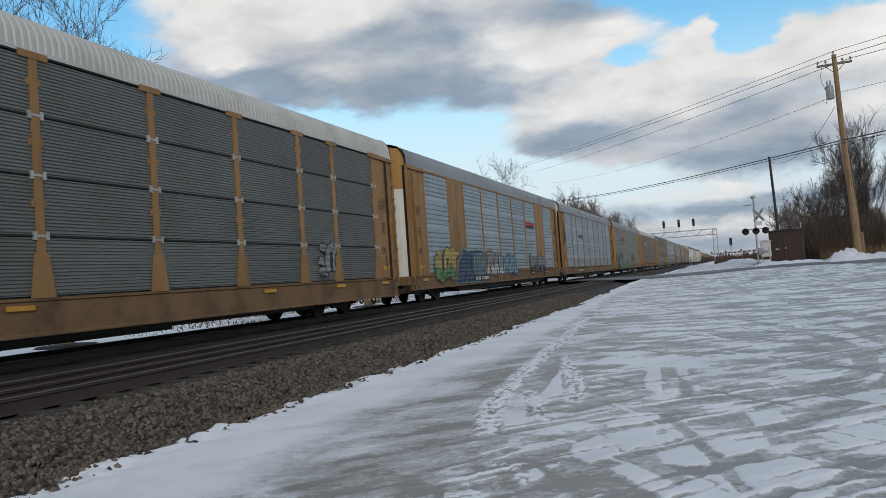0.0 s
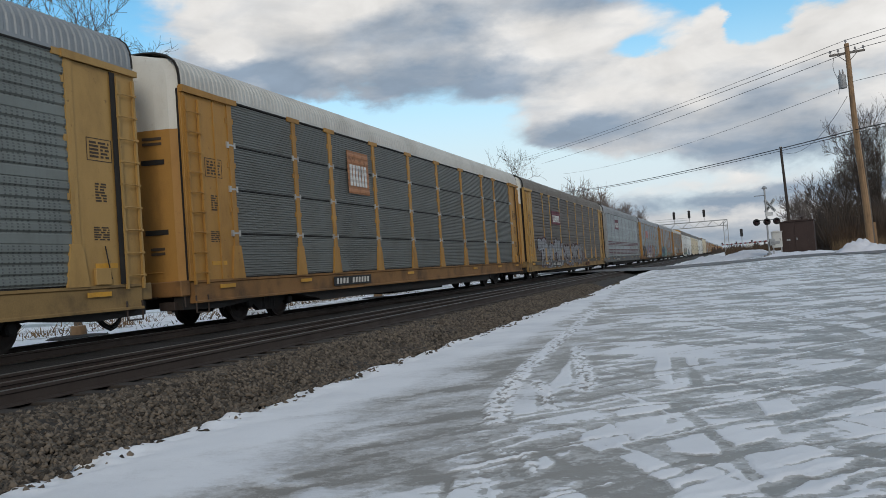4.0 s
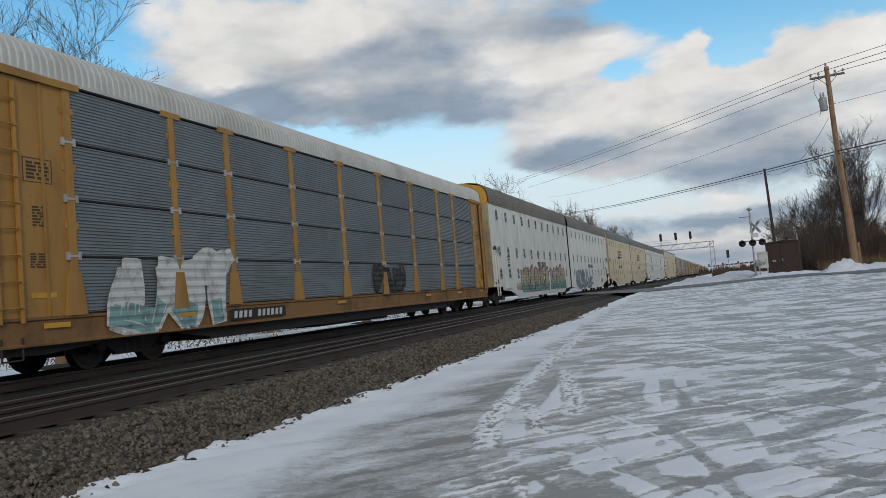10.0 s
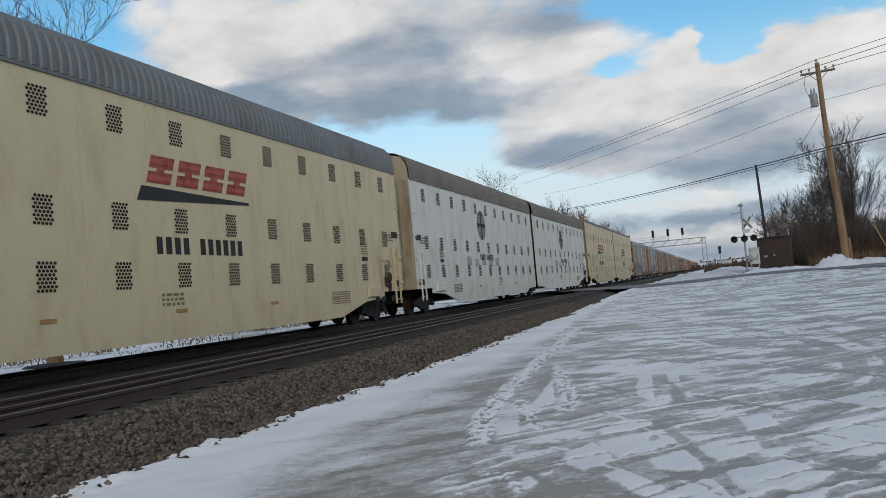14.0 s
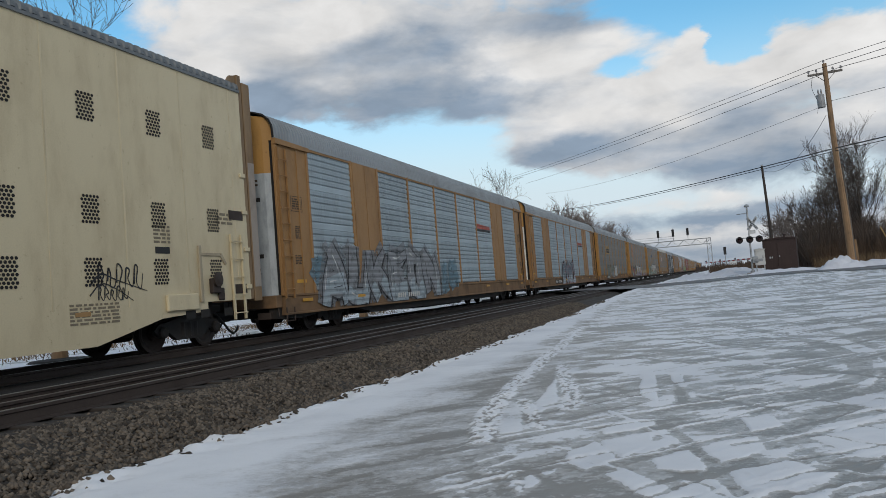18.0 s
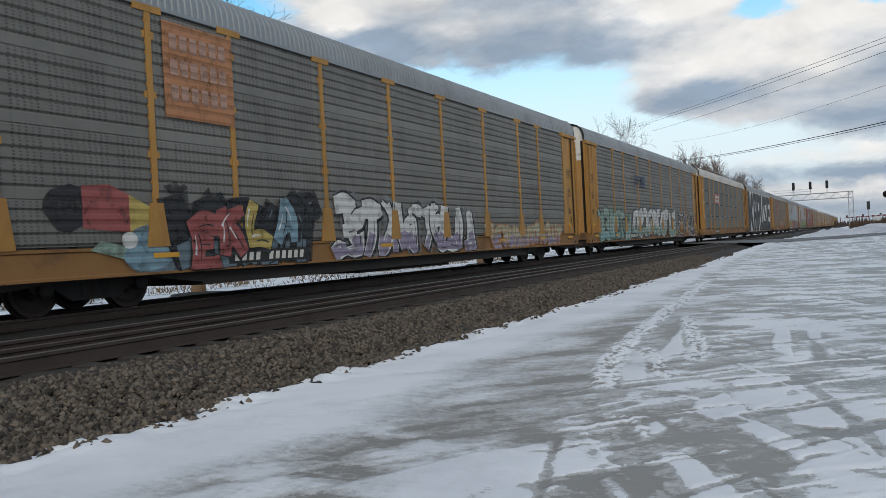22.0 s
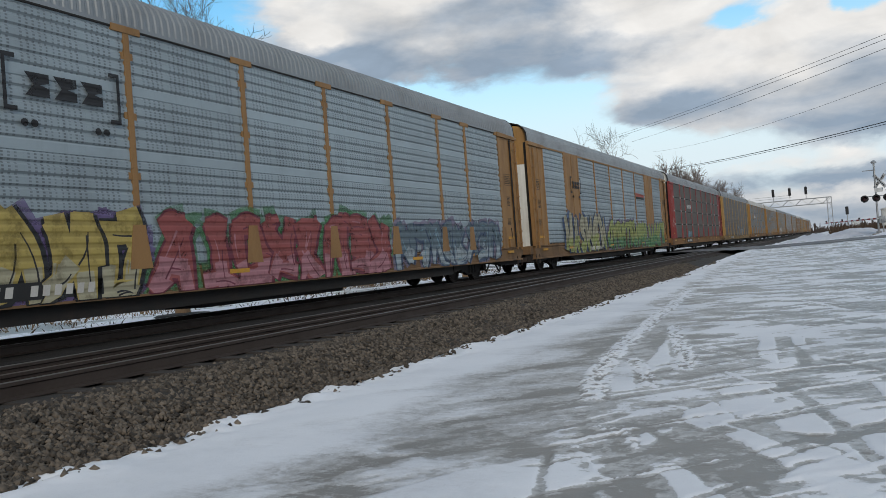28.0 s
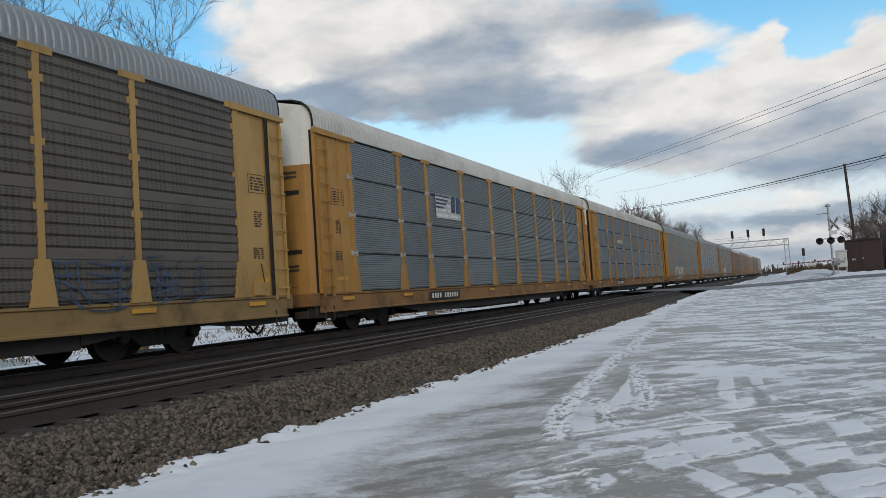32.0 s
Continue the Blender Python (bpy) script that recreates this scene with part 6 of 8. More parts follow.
def scrawl_tag(car, y0, y1, z0, z1, seed, w, col="black", n=5):
    """A quick black signature: loops and hooks in one thin line each."""
    rs = random.Random(seed)
    g = Geo()
    x = SIDE + 0.008
    for i in range(n):
        y = y0 + (y1 - y0) * (i + 0.1) / n
        q = (y1 - y0) / n
        h = z1 - z0
        pts = [(y + q * u, z0 + h * min(1.1, max(-0.1, v + rs.uniform(-0.2, 0.2)))) for u, v in ((0.0, 0.2), (0.15, 1.0), (0.5 + rs.uniform(-0.2, 0.2), 0.8), (0.3, 0.35), (0.8, 0.05), (1.1, 0.75))]
        stroke(g, bent(pts), w, w * 0.5, x + 0.001 * i, 0.5)
    stroke(g, bent([(y0 - 0.2, z0 + 0.1), (y0 + 0.1, z0 + 0.32), (y0 + 0.5, z0 + 0.2), (y1 + 0.15, z0 - 0.02)]), w * 0.9, w * 0.4, x + 0.001 * n, 0.5)
    part("sprayed_outline", g, decal("spray_" + col, SPRAY[col]), car, label="black sprayed signature")


def creature(car):
    """A worn sprayed creature: a coiled body, a rust red flank and a hand of three fingers, with a scrawl beside it."""
    x = SIDE + 0.05
    rust, pale, body, scrawl, foot = Geo(), Geo(), Geo(), Geo(), Geo()
    stroke(rust, bent([(2.3, 1.1), (3.0, 1.25), (3.8, 1.25), (4.5, 0.98)]), 0.75, 0.2, x, 0.75, 0.3)
    stroke(body, bent([(2.45, 1.45), (2.75, 1.30), (3.1, 1.05), (3.45, 1.10), (3.58, 1.4), (3.3, 1.68), (2.95, 1.68)]), 0.32, 0.28, x + 0.002, 0.8)
    stroke(body, bent([(3.96, 1.47), (4.3, 1.28), (4.6, 1.18), (4.8, 1.07)]), 0.06, 0.30, x + 0.0025, 0.8, 0.4)
    for pts, w0, w1 in (([(4.38, 1.26), (4.31, 1.53), (4.37, 1.74)], 0.10, 0.13), ([(4.62, 1.22), (5.05, 1.60), (5.52, 1.98)], 0.06, 0.24), ([(4.80, 1.10), (5.22, 1.33), (5.70, 1.44)], 0.05, 0.26)):
        stroke(body, bent(pts), w0, w1, x + 0.003, 0.8, 0.25)
        for o in (-0.5, 0.5):
            stroke(pale, bent([(y + o * w * 0.7, z - o * w * 0.7) for (y, z), w in zip(pts, (w0, (w0 + w1) * 0.6, w1))]), 0.018, 0.026, x + 0.004, 0.8)
    for pts in ([(2.47, 1.83), (2.66, 1.77), (2.78, 1.73), (2.88, 1.81), (3.06, 1.88), (3.31, 1.87), (3.53, 1.76), (3.74, 1.62), (3.96, 1.48), (4.28, 1.31), (4.61, 1.06)],
                [(2.93, 1.0), (2.90, 1.29), (2.99, 1.42), (3.16, 1.48), (3.28, 1.38), (3.25, 1.24), (3.09, 1.22), (3.03, 1.31)], [(3.50, 0.98), (3.70, 1.29), (3.67, 1.54), (3.47, 1.76)]):
        stroke(pale, bent(pts), 0.03, 0.035, x + 0.0045, 0.8)
    for pts in ([(7.20, 1.07), (7.24, 1.85), (7.32, 1.5)], [(7.42, 1.08), (7.36, 1.7), (7.60, 1.93), (7.66, 1.12)], [(7.72, 1.75), (7.87, 2.0), (7.95, 1.5), (7.90, 1.12)],
                [(7.95, 1.82), (8.14, 2.05), (8.31, 1.86), (8.34, 1.11)], [(8.3, 1.5), (8.66, 1.5)], [(8.64, 1.95), (8.60, 1.5), (8.66, 1.1)], [(8.75, 1.8), (9.0, 1.95), (9.5, 1.89), (9.40, 1.2)]):
        stroke(scrawl, bent(pts), 0.03, 0.02, x, 0.9)
    for a, b, z0, z1 in ((5.02, 5.09, 0.45, 0.72), (5.30, 5.38, 0.45, 0.72), (4.95, 5.55, 0.66, 0.73), (5.72, 5.80, 0.48, 0.70), (5.8, 5.98, 0.63, 0.70), (5.8, 5.98, 0.47, 0.54), (4.25, 4.75, 0.50, 0.74), (3.6, 4.15, 0.56, 0.62), (3.6, 4.15, 0.66, 0.70)):
        foot.box(SIDE + 0.053, SIDE + 0.056, a, b, z0, z1)
    part("sprayed_fill", rust, decal("spray_oxide", (0.12, 0.042, 0.034)), car, label="rust red sprayed flank")
    part("sprayed_fill", body, decal("haze_chalk", (0.36, 0.355, 0.335), thin=0.45), car)
    part("sprayed_outline", pale, decal("spray_chalk", (0.42, 0.41, 0.39)), car)
    part("sprayed_outline", scrawl, decal("spray_chalk", (0.42, 0.41, 0.39)), car)
    # dark strip with brown stains paints the shadow in the sill's top recess
    part("sill_ledge", lambda g: g.box(0, 0.012, -12.0, 11.2, 0.80, 1.0), surface("shaded_sill_recess", (0.10, 0.092, 0.078), 0.8, dirt=(0.20, 0.12, 0.05), stain=0.6, size=0.7), car, (SIDE + 0.036, 0, 0), label="dark strip painted for the shadowed recess over the sill")
    part("sprayed_outline", foot, decal("spray_oxide", (0.12, 0.042, 0.034)), car)


# ---- the train, from the car that passes first ----
CARS = []
S1, S2 = 28.55, 44.30


def add(car, length):
    CARS.append((car, length))
    return car


def block_letters(car, y0, y1, z0, z1):
    """Huge black block letters K A R U S E on a white field over the whole side."""
    g = Geo()
    g.box(SIDE + 0.053, SIDE + 0.056, y0 - 1.35, y1 + 0.3, z0 - 0.02, z1 + 0.06)
    part("white_field", g, decal("spray_white", SPRAY["white"]), car, label="white sprayed field")
    shapes = {
        "K": [[(0, 0), (.36, 0), (.36, 1), (0, 1)], [(.36, .58), (.60, .95), (.80, 1), (.93, .98), (.99, .74), (.70, .52), (.36, .34)], [(.40, .55), (.70, .52), (1.0, 0), (.78, 0), (.36, .34)]],
        "A": [[(0, 0), (.40, 0), (.40, 1), (0, 1)], [(.40, .80), (1, .78), (1, .97), (.40, 1)], [(.62, 0), (1, 0), (1, .80), (.62, .80)], [(.40, .30), (.62, .30), (.62, .52), (.40, .52)]],
        "R": [[(0, 0), (.34, 0), (.34, 1), (0, 1)], [(.34, .77), (1, .74), (1, .98), (.34, 1)], [(.68, .55), (1, .55), (1, .78), (.68, .78)], [(.34, .34), (.95, .38), (1, .55), (.34, .55)], [(.34, .34), (.68, .36), (1.0, 0), (.70, 0)]],
        "U": [[(0, 0), (.40, 0), (.40, 1), (0, 1)], [(.70, 0), (1, 0), (1, 1), (.70, 1)], [(.40, 0), (.70, 0), (.70, .24), (.40, .24)]],
        "S": [[(0, .74), (1, .74), (1, .98), (0, 1)], [(0, 0), (1, 0), (1, .28), (0, .28)], [(0, .74), (.42, .74), (1, .28), (.60, .28)], [(.9, .28), (1, .28), (1, .40)]],
        "E": [[(0, 0), (.42, 0), (.42, 1), (0, 1)], [(.42, .78), (1, .78), (1, .97), (.42, 1)], [(.42, .40), (.90, .40), (.90, .64), (.42, .64)], [(.42, 0), (1, 0), (1, .26), (.42, .26)]],
    }
    spans = dict(K=(-12.8, -7.72), A=(-7.62, -4.42), R=(-4.3, -0.55), U=(-0.45, 2.75), S=(2.9, 6.9), E=(7.05, 11.35))
    for ch in "KARUSE":
        a, b = spans[ch]
        g = Geo()
        for i, pl in enumerate(shapes[ch]):
            g.prism([(a + u * (b - a), z0 + v * (z1 - z0)) for u, v in pl], SIDE + 0.060 + 0.0006 * i, SIDE + 0.063 + 0.0006 * i, "x")
        part("letter_" + ch.lower(), g, decal("spray_black", SPRAY["black"]), car, label="black block letter " + ch)


def lettering(car, text, size, mat, at, lean=0.0, end=False, label=""):
    """Flat letters on a car's side, or on the end that leads."""
    cu = bpy.data.curves.new("lettering", "FONT")
    cu.body, cu.size, cu.shear, cu.resolution_u = text, size, lean, 2
    ob = bpy.data.objects.new("lettering", cu)
    scene.collection.objects.link(ob)
    dg = bpy.context.evaluated_depsgraph_get()
    me = bpy.data.meshes.new_from_object(ob.evaluated_get(dg))
    bpy.data.objects.remove(ob)
    g = Geo()
    x0, y0, z0 = at
    for v in me.vertices:
        u, w = v.co.x, v.co.y
        g.v.append((x0 + u, y0 - 0.42 * math.sqrt(max(0.0, 1 - ((x0 + u) / SIDE) ** 2)), z0 + w) if end else (x0, y0 + u, z0 + w))
    g.f += [tuple(f.vertices) for f in me.polygons]
    part("lettering", g, mat, car, label=label)


def mural(car, y0, z0):
    """A sprayed octopus: a round head and curling arms in blue grey with dark outlines."""
    arms = [((4.0, 0.52), (5.0, 0.66), (6.0, 0.62), (7.2, 0.55)), ((4.2, 0.75), (3.6, 0.95), (3.2, 1.2), (3.1, 1.55), (2.85, 1.78), (2.5, 1.65), (2.3, 1.4)), ((4.0, 0.7), (3.4, 0.95), (2.95, 1.3), (2.6, 1.42), (2.2, 1.2), (1.95, 0.8)),
            ((3.9, 0.6), (3.4, 0.75), (2.95, 1.05), (2.65, 1.1), (2.4, 0.85), (2.3, 0.62)), ((3.3, 0.55), (2.95, 0.75), (2.72, 0.85), (2.62, 0.58)), ((4.9, 0.9), (4.55, 1.2), (4.5, 1.6), (4.25, 1.82), (3.95, 1.68), (3.85, 1.25), (3.6, 1.12), (3.45, 1.35)),
            ((6.2, 0.8), (6.8, 0.95), (7.2, 1.3), (7.45, 1.68), (7.75, 1.7), (7.9, 1.3), (8.3, 0.95), (8.9, 1.0), (9.2, 1.35), (9.45, 1.15)), ((6.3, 0.65), (7.2, 0.8), (8.0, 0.75), (8.8, 0.9), (9.4, 1.1), (9.7, 1.0)),
            ((7.5, 0.55), (8.6, 0.6), (9.3, 0.7), (9.6, 1.05), (10.0, 1.28), (10.4, 1.2), (10.7, 0.9), (10.65, 0.6)), ((8.4, 0.5), (9.2, 0.55), (9.9, 0.75), (10.4, 0.7)),
            ((5.9, 1.0), (5.8, 0.6), (5.5, 0.38)), ((6.0, 0.95), (6.0, 0.6), (6.0, 0.38)), ((6.1, 1.0), (6.2, 0.6), (6.4, 0.42))]
    x = SIDE + 0.012
    lay = {}

    def smooth(pts):
        out = []
        for i in range(len(pts) - 1):
            a, b, c, d = pts[max(0, i - 1)], pts[i], pts[i + 1], pts[min(len(pts) - 1, i + 2)]
            for k in range(6):
                t = k / 6
                out.append(tuple(0.5 * (2 * b[j] + (c[j] - a[j]) * t + (2 * a[j] - 5 * b[j] + 4 * c[j] - d[j]) * t * t + (3 * b[j] - a[j] - 3 * c[j] + d[j]) * t ** 3) for j in (0, 1)))
        return [(y0 + y, z0 + z) for y, z in out + [pts[-1]]]
    for i, arm in enumerate(arms):
        s, e = smooth(arm), 0.0012 * i
        stroke(lay.setdefault("navy", Geo()), s, 0.46, 0.12, x + e, 0.35)
        stroke(lay.setdefault("slate", Geo()), s, 0.40, 0.07, x + e + 0.0004, 0.35)
        stroke(lay.setdefault("mist", Geo()), [(y - 0.03, z + 0.10) for y, z in s], 0.11, 0.02, x + e + 0.0008, 0.35)
        for o in (-0.13, -0.06):
            stroke(lay["navy"], [(y + 0.02, z + o) for y, z in s[2:-3]], 0.022, 0.01, x + e + 0.0009, 0.35)
    for col, r, e in (("navy", 0.78, 0.014), ("slate", 0.73, 0.0145)):
        g = lay[col]
        k = len(g.v)
        ring = [(y0 + 5.50 + r * 1.1 * math.cos(a), z0 + 1.40 + r * math.sin(a) * 0.72) for a in [math.pi * i / 14 for i in range(28)]]
        g.v += [(x + e, y, z) for y, z in ring]
        g.f.append(tuple(range(k, k + 28)))
    for cy, rr, col, e in ((5.95, 0.22, "navy", 0.0155), (5.95, 0.17, "mist", 0.016), (5.98, 0.08, "navy", 0.0165)):
        g = lay[col]
        k = len(g.v)
        g.v += [(x + e, y0 + cy + rr * math.cos(a), z0 + 1.34 + rr * math.sin(a)) for a in [math.pi * i / 8 for i in range(16)]]
        g.f.append(tuple(range(k, k + 16)))
    for i in range(4):
        stroke(lay["navy"], smooth(((4.85, 1.62 - 0.12 * i), (5.2, 1.76 - 0.14 * i), (5.6, 1.66 - 0.14 * i))), 0.035, 0.015, x + 0.0158, 0.35)
    for col, g in lay.items():
        part("sprayed_octopus", g, surface("mural_" + col, SPRAY[col], 0.6, dirt=(0.30, 0.33, 0.35), stain=0.45, size=0.5), car, label="sprayed octopus in blue grey")


def bird_mural(car, x):
    """A sprayed bird's head: dark cap, red and yellow bill, blue breast, pale eye."""
    rs = random.Random(6)
    shapes = (("slate", blob(rs, -8.85, 0.95, 0.55, 0.4, rough=0.1)), ("black", blob(rs, -10.85, 1.66, 0.40, 0.36, rough=0.06)),
              ("red", [(-10.6, 1.35), (-9.7, 1.28), (-9.7, 1.9), (-10.1, 2.06), (-10.6, 2.02)]), ("yellow", [(-9.72, 1.27), (-9.35, 1.30), (-9.3, 1.72), (-9.72, 1.9)]),
              ("slate", blob(rs, -9.3, 0.98, 0.62, 0.42, rough=0.06)), ("sky", blob(rs, -9.35, 0.98, 0.55, 0.36, rough=0.06)), ("mist", blob(rs, -8.85, 1.5, 0.42, 0.34, rough=0.1)),
              ("white", blob(rs, -8.95, 1.52, 0.13, 0.2, rough=0.02)), ("black", blob(rs, -8.93, 1.5, 0.06, 0.11, rough=0.02)), ("mint", [(-10.5, 1.0), (-9.9, 0.85), (-9.8, 1.05), (-10.3, 1.15)]),
              ("white", blob(rs, -9.75, 1.15, 0.16, 0.14, rough=0.02)))
    for i, (col, pl) in enumerate(shapes):
        g = Geo()
        g.v += [(x + 0.0015 * i, y, max(0.6, z)) for y, z in pl]
        g.f.append(tuple(range(len(pl))))
        part("sprayed_shape", g, decal("spray_" + col, SPRAY[col]), car)


PC, FC = "autorack_car", "autorack_car"

# car already passing
c = add(post_car(PC, "tan autorack with dark ribbed sheets in four tiers, pale roof", TAN, PANEL_TRI, ROOF_PALE, 1, rows=4, sill_lo=0.40), S1)
sprayed(c, 8.0, 9.0, 1.3, 2.1, ("grey", "grey", "grey", "black", "grey"), 101, cloud=False, x=SIDE + 0.03)
c = add(flush_car(FC, "tan autorack with bluish ribbed sheets, sprayed letters along its foot", TAN, PANEL_BLUE, ROOF_GREY, 2), S1)
sprayed(c, -11.2, -8.4, 0.9, 2.2, ("yellow", "yellow", "green", "black", "yellow"), 102, cloud=False, x=SIDE + 0.05)
for i, (col, pl) in enumerate((("teal", [(-8.9, 0.62), (-4.45, 0.60), (-4.38, 2.0), (-4.8, 2.12), (-6.1, 2.12), (-6.9, 2.05), (-7.6, 2.22), (-8.2, 1.75)]), ("navy", [(-8.8, 0.66), (-4.55, 0.64), (-4.46, 1.95), (-4.85, 2.06), (-6.1, 2.06), (-6.9, 1.98), (-7.6, 2.12), (-8.1, 1.7)]),
                               ("aqua", [(-6.15, 1.0), (-5.9, 0.9), (-4.9, 0.9), (-4.68, 1.05), (-4.68, 1.8), (-4.85, 1.93), (-5.95, 1.93), (-6.15, 1.8)]), ("slate", [(-6.08, 1.03), (-5.87, 0.95), (-4.93, 0.95), (-4.74, 1.08), (-4.74, 1.77), (-4.88, 1.88), (-5.92, 1.88), (-6.08, 1.77)]))):
    g = Geo()
    g.v += [(SIDE + 0.05 + 0.0015 * i, y, z) for y, z in pl]
    g.f.append(tuple(range(len(pl))))
    part("sprayed_shape", g, decal("spray_" + col, SPRAY[col]), c)
sprayed(c, -4.25, -1.25, 0.9, 2.0, ("yellow", "grey", "white", "black", "white"), 104, x=SIDE + 0.05, word="IRAU")
sprayed(c, -1.1, 1.6, 0.95, 1.85, ("sky", "sky", "sky", "navy", "white"), 105, x=SIDE + 0.05, word="ARIDE")
sprayed(c, 5.0, 8.8, 0.9, 1.9, ("grey", "grey", "black", "black", "lilac"), 106, cloud=False, x=SIDE + 0.05)
c = add(post_car(PC, "tan autorack with pale bluish perforated sheets and a dark company name", TAN, PANEL_BLUE, ROOF_GREY, 3), S1)
flat_sign(c, -5.6, 3.3, 2.2, 0.5, None, "navy", 3)
sprayed(c, -13.1, -12.1, 2.9, 4.4, ("black", "black", "black", "black", "black"), 107, cloud=False, loops=1, x=SIDE + 0.05)
c = add(post_car(PC, "yellow autorack with grey perforated sheets and green sprayed marks", PALE, PANEL_GREY, ROOF_GREY, 4, cap=BRIGHT), S1)
flat_sign(c, -5.56, 3.5, 2.0, 0.75, None, "black", 4, kind="bracket")
sprayed(c, -11.3, -6.2, 0.7, 2.1, ("grey", "grey", "grey", "black", "grey"), 108, x=SIDE + 0.046, loops=4, hollow=True)
sprayed(c, -12.6, -11.6, 0.85, 2.1, ("black", "black", "black", "black", "black"), 161, x=SIDE + 0.03, cloud=False, loops=3, fat=0.2)
sprayed(c, -9.1, -7.5, 0.7, 2.1, ("jade", "jade", "jade", "jade", "jade"), 109, x=SIDE + 0.055, cloud=False, word="A", fat=1.2)
sprayed(c, -4.1, -0.8, 0.85, 1.55, ("jade", "jade", "jade", "jade", "aqua"), 110, x=SIDE + 0.05, fat=1.9)
sprayed(c, 2.6, 6.4, 0.7, 2.1, ("grey", "grey", "jade", "black", "grey"), 111, x=SIDE + 0.046, loops=4, hollow=True)
c = add(post_car(PC, "yellow autorack with grey sheets, white roof and an orange company panel", YELLOW, PANEL_TRI, ROOF_PALE, 5, rows=4), S1)
flat_sign(c, -5.5, 3.4, 1.4, 1.3, "orange", "white", 5)
c = add(post_car(PC, "weathered autorack with dark brown sheets, pale yellow posts and sprayed foot", PALE, PANEL_BROWN, ROOF_BROWN, 6, posts=PALE, sill_lo=0.46), S1)
flat_sign(c, -5.56, 3.35, 2.5, 0.85, "maroon", "white", 6, x=SIDE + 0.04)
sprayed(c, -11.2, -4.2, 0.65, 2.3, ("maroon", "grey", "brown", "mist", "grey"), 112, x=SIDE + 0.046, fat=0.9, top=2.2)
sprayed(c, -3.6, 2.3, 0.75, 2.0, ("maroon", "grey", "brown", "grey", "grey"), 113, x=SIDE + 0.046, fat=0.7)
creature(c)
c = add(post_car(PC, "silver grey autorack with maroon stripes along its ribs", SILVER, PANEL_SILVER, ROOF_GREY, 7), S1)
flat_sign(c, -5.5, 3.75, 2.4, 0.95, "maroon", "white", 7, x=SIDE + 0.04)
for zz in (1.28, 1.42, 1.56, 1.70, 2.15, 2.29, 2.43):
    part("stripe", lambda g: [g.box(0.0, 0.006, a + 0.12, b - 0.12, 0, 0.07) for a, b in zip(BAYS_POST, BAYS_POST[1:])], decal("spray_maroon", SPRAY["maroon"]), c,
         (SIDE + 0.032, 0, zz), key="maroon_stripe", label="maroon painted rib")
c = add(post_car(PC, "yellow autorack with blue grey sheets, a pink panel and sprayed foot", YELLOW, PANEL_MID, ROOF_GREY, 8), S1)
flat_sign(c, -5.4, 3.35, 2.5, 0.9, "signpink", "signpink", 8, x=SIDE + 0.04)
sprayed(c, -11.2, -7.2, 0.9, 2.2, ("grey", "black", "black", "black", "grey"), 115, cloud=False, x=SIDE + 0.03)
sprayed(c, -6.0, 0.0, 0.7, 2.1, ("purple", "lilac", "white", "black", "white"), 116, x=SIDE + 0.03)
sprayed(c, 0.9, 4.0, 0.8, 2.1, ("salmon", "salmon", "pink", "navy", "white"), 117, x=SIDE + 0.03)
sprayed(c, 4.2, 8.5, 0.8, 2.1, ("aqua", "sky", "aqua", "black", "white"), 118, x=SIDE + 0.03)
c = add(flush_car(FC, "tan autorack with blue grey ribbed sheets and large teal sprayed piece", TAN, PANEL_MID, ROOF_GREY, 9), S1)
sprayed(c, -12.0, -6.2, 0.6, 2.7, ("teal", "navy", "teal", "navy", "aqua"), 119, x=SIDE + 0.05)
sprayed(c, -6.5, -2.4, 0.7, 2.1, ("teal", "aqua", "aqua", "teal", "white"), 120, x=SIDE + 0.05)
sprayed(c, -1.6, 8.5, 0.75, 2.1, ("salmon", "salmon", "mint", "black", "mint"), 121, x=SIDE + 0.05)
c = add(post_car(PC, "yellow autorack with grey sheets in four tiers and a pale roof", YELLOW, PANEL_TRI2, ROOF_PALE, 10, rows=4), S1)
sprayed(c, -11.2, -7.6, 0.6, 2.1, ("teal", "white", "aqua", "white", "white"), 122, cloud=False, x=SIDE + 0.046)
sprayed(c, 0.5, 3.0, 1.2, 2.0, ("grey", "black", "black", "black", "grey"), 123, cloud=False, x=SIDE + 0.046)


def even_marks(car, y, z, w, h):
    """A row of plain bars, four and six, where the car's marks stand."""
    g = Geo()
    for i in (0, 1, 2, 3, 5, 6, 7, 8, 9, 10):
        a = y + w * i / 10.8
        g.box(SIDE + 0.004, SIDE + 0.008, a, a + w * 0.058, z, z + h)
    part("car_mark", g, MARK_DARK, car)


def dark_number(car, cc):
    even_marks(car, cc - (0.33 if cc < 0 else 2.11), 2.10, 2.36, 0.30)


def cream_marks(car, cc):
    flat_sign(car, cc - 1.05, 3.22, 3.9, 0.98, None, "signred", 51, kind="wedge", x=SIDE - 0.01)
    even_marks(car, cc - 2.65, 2.12, 3.1, 0.36)


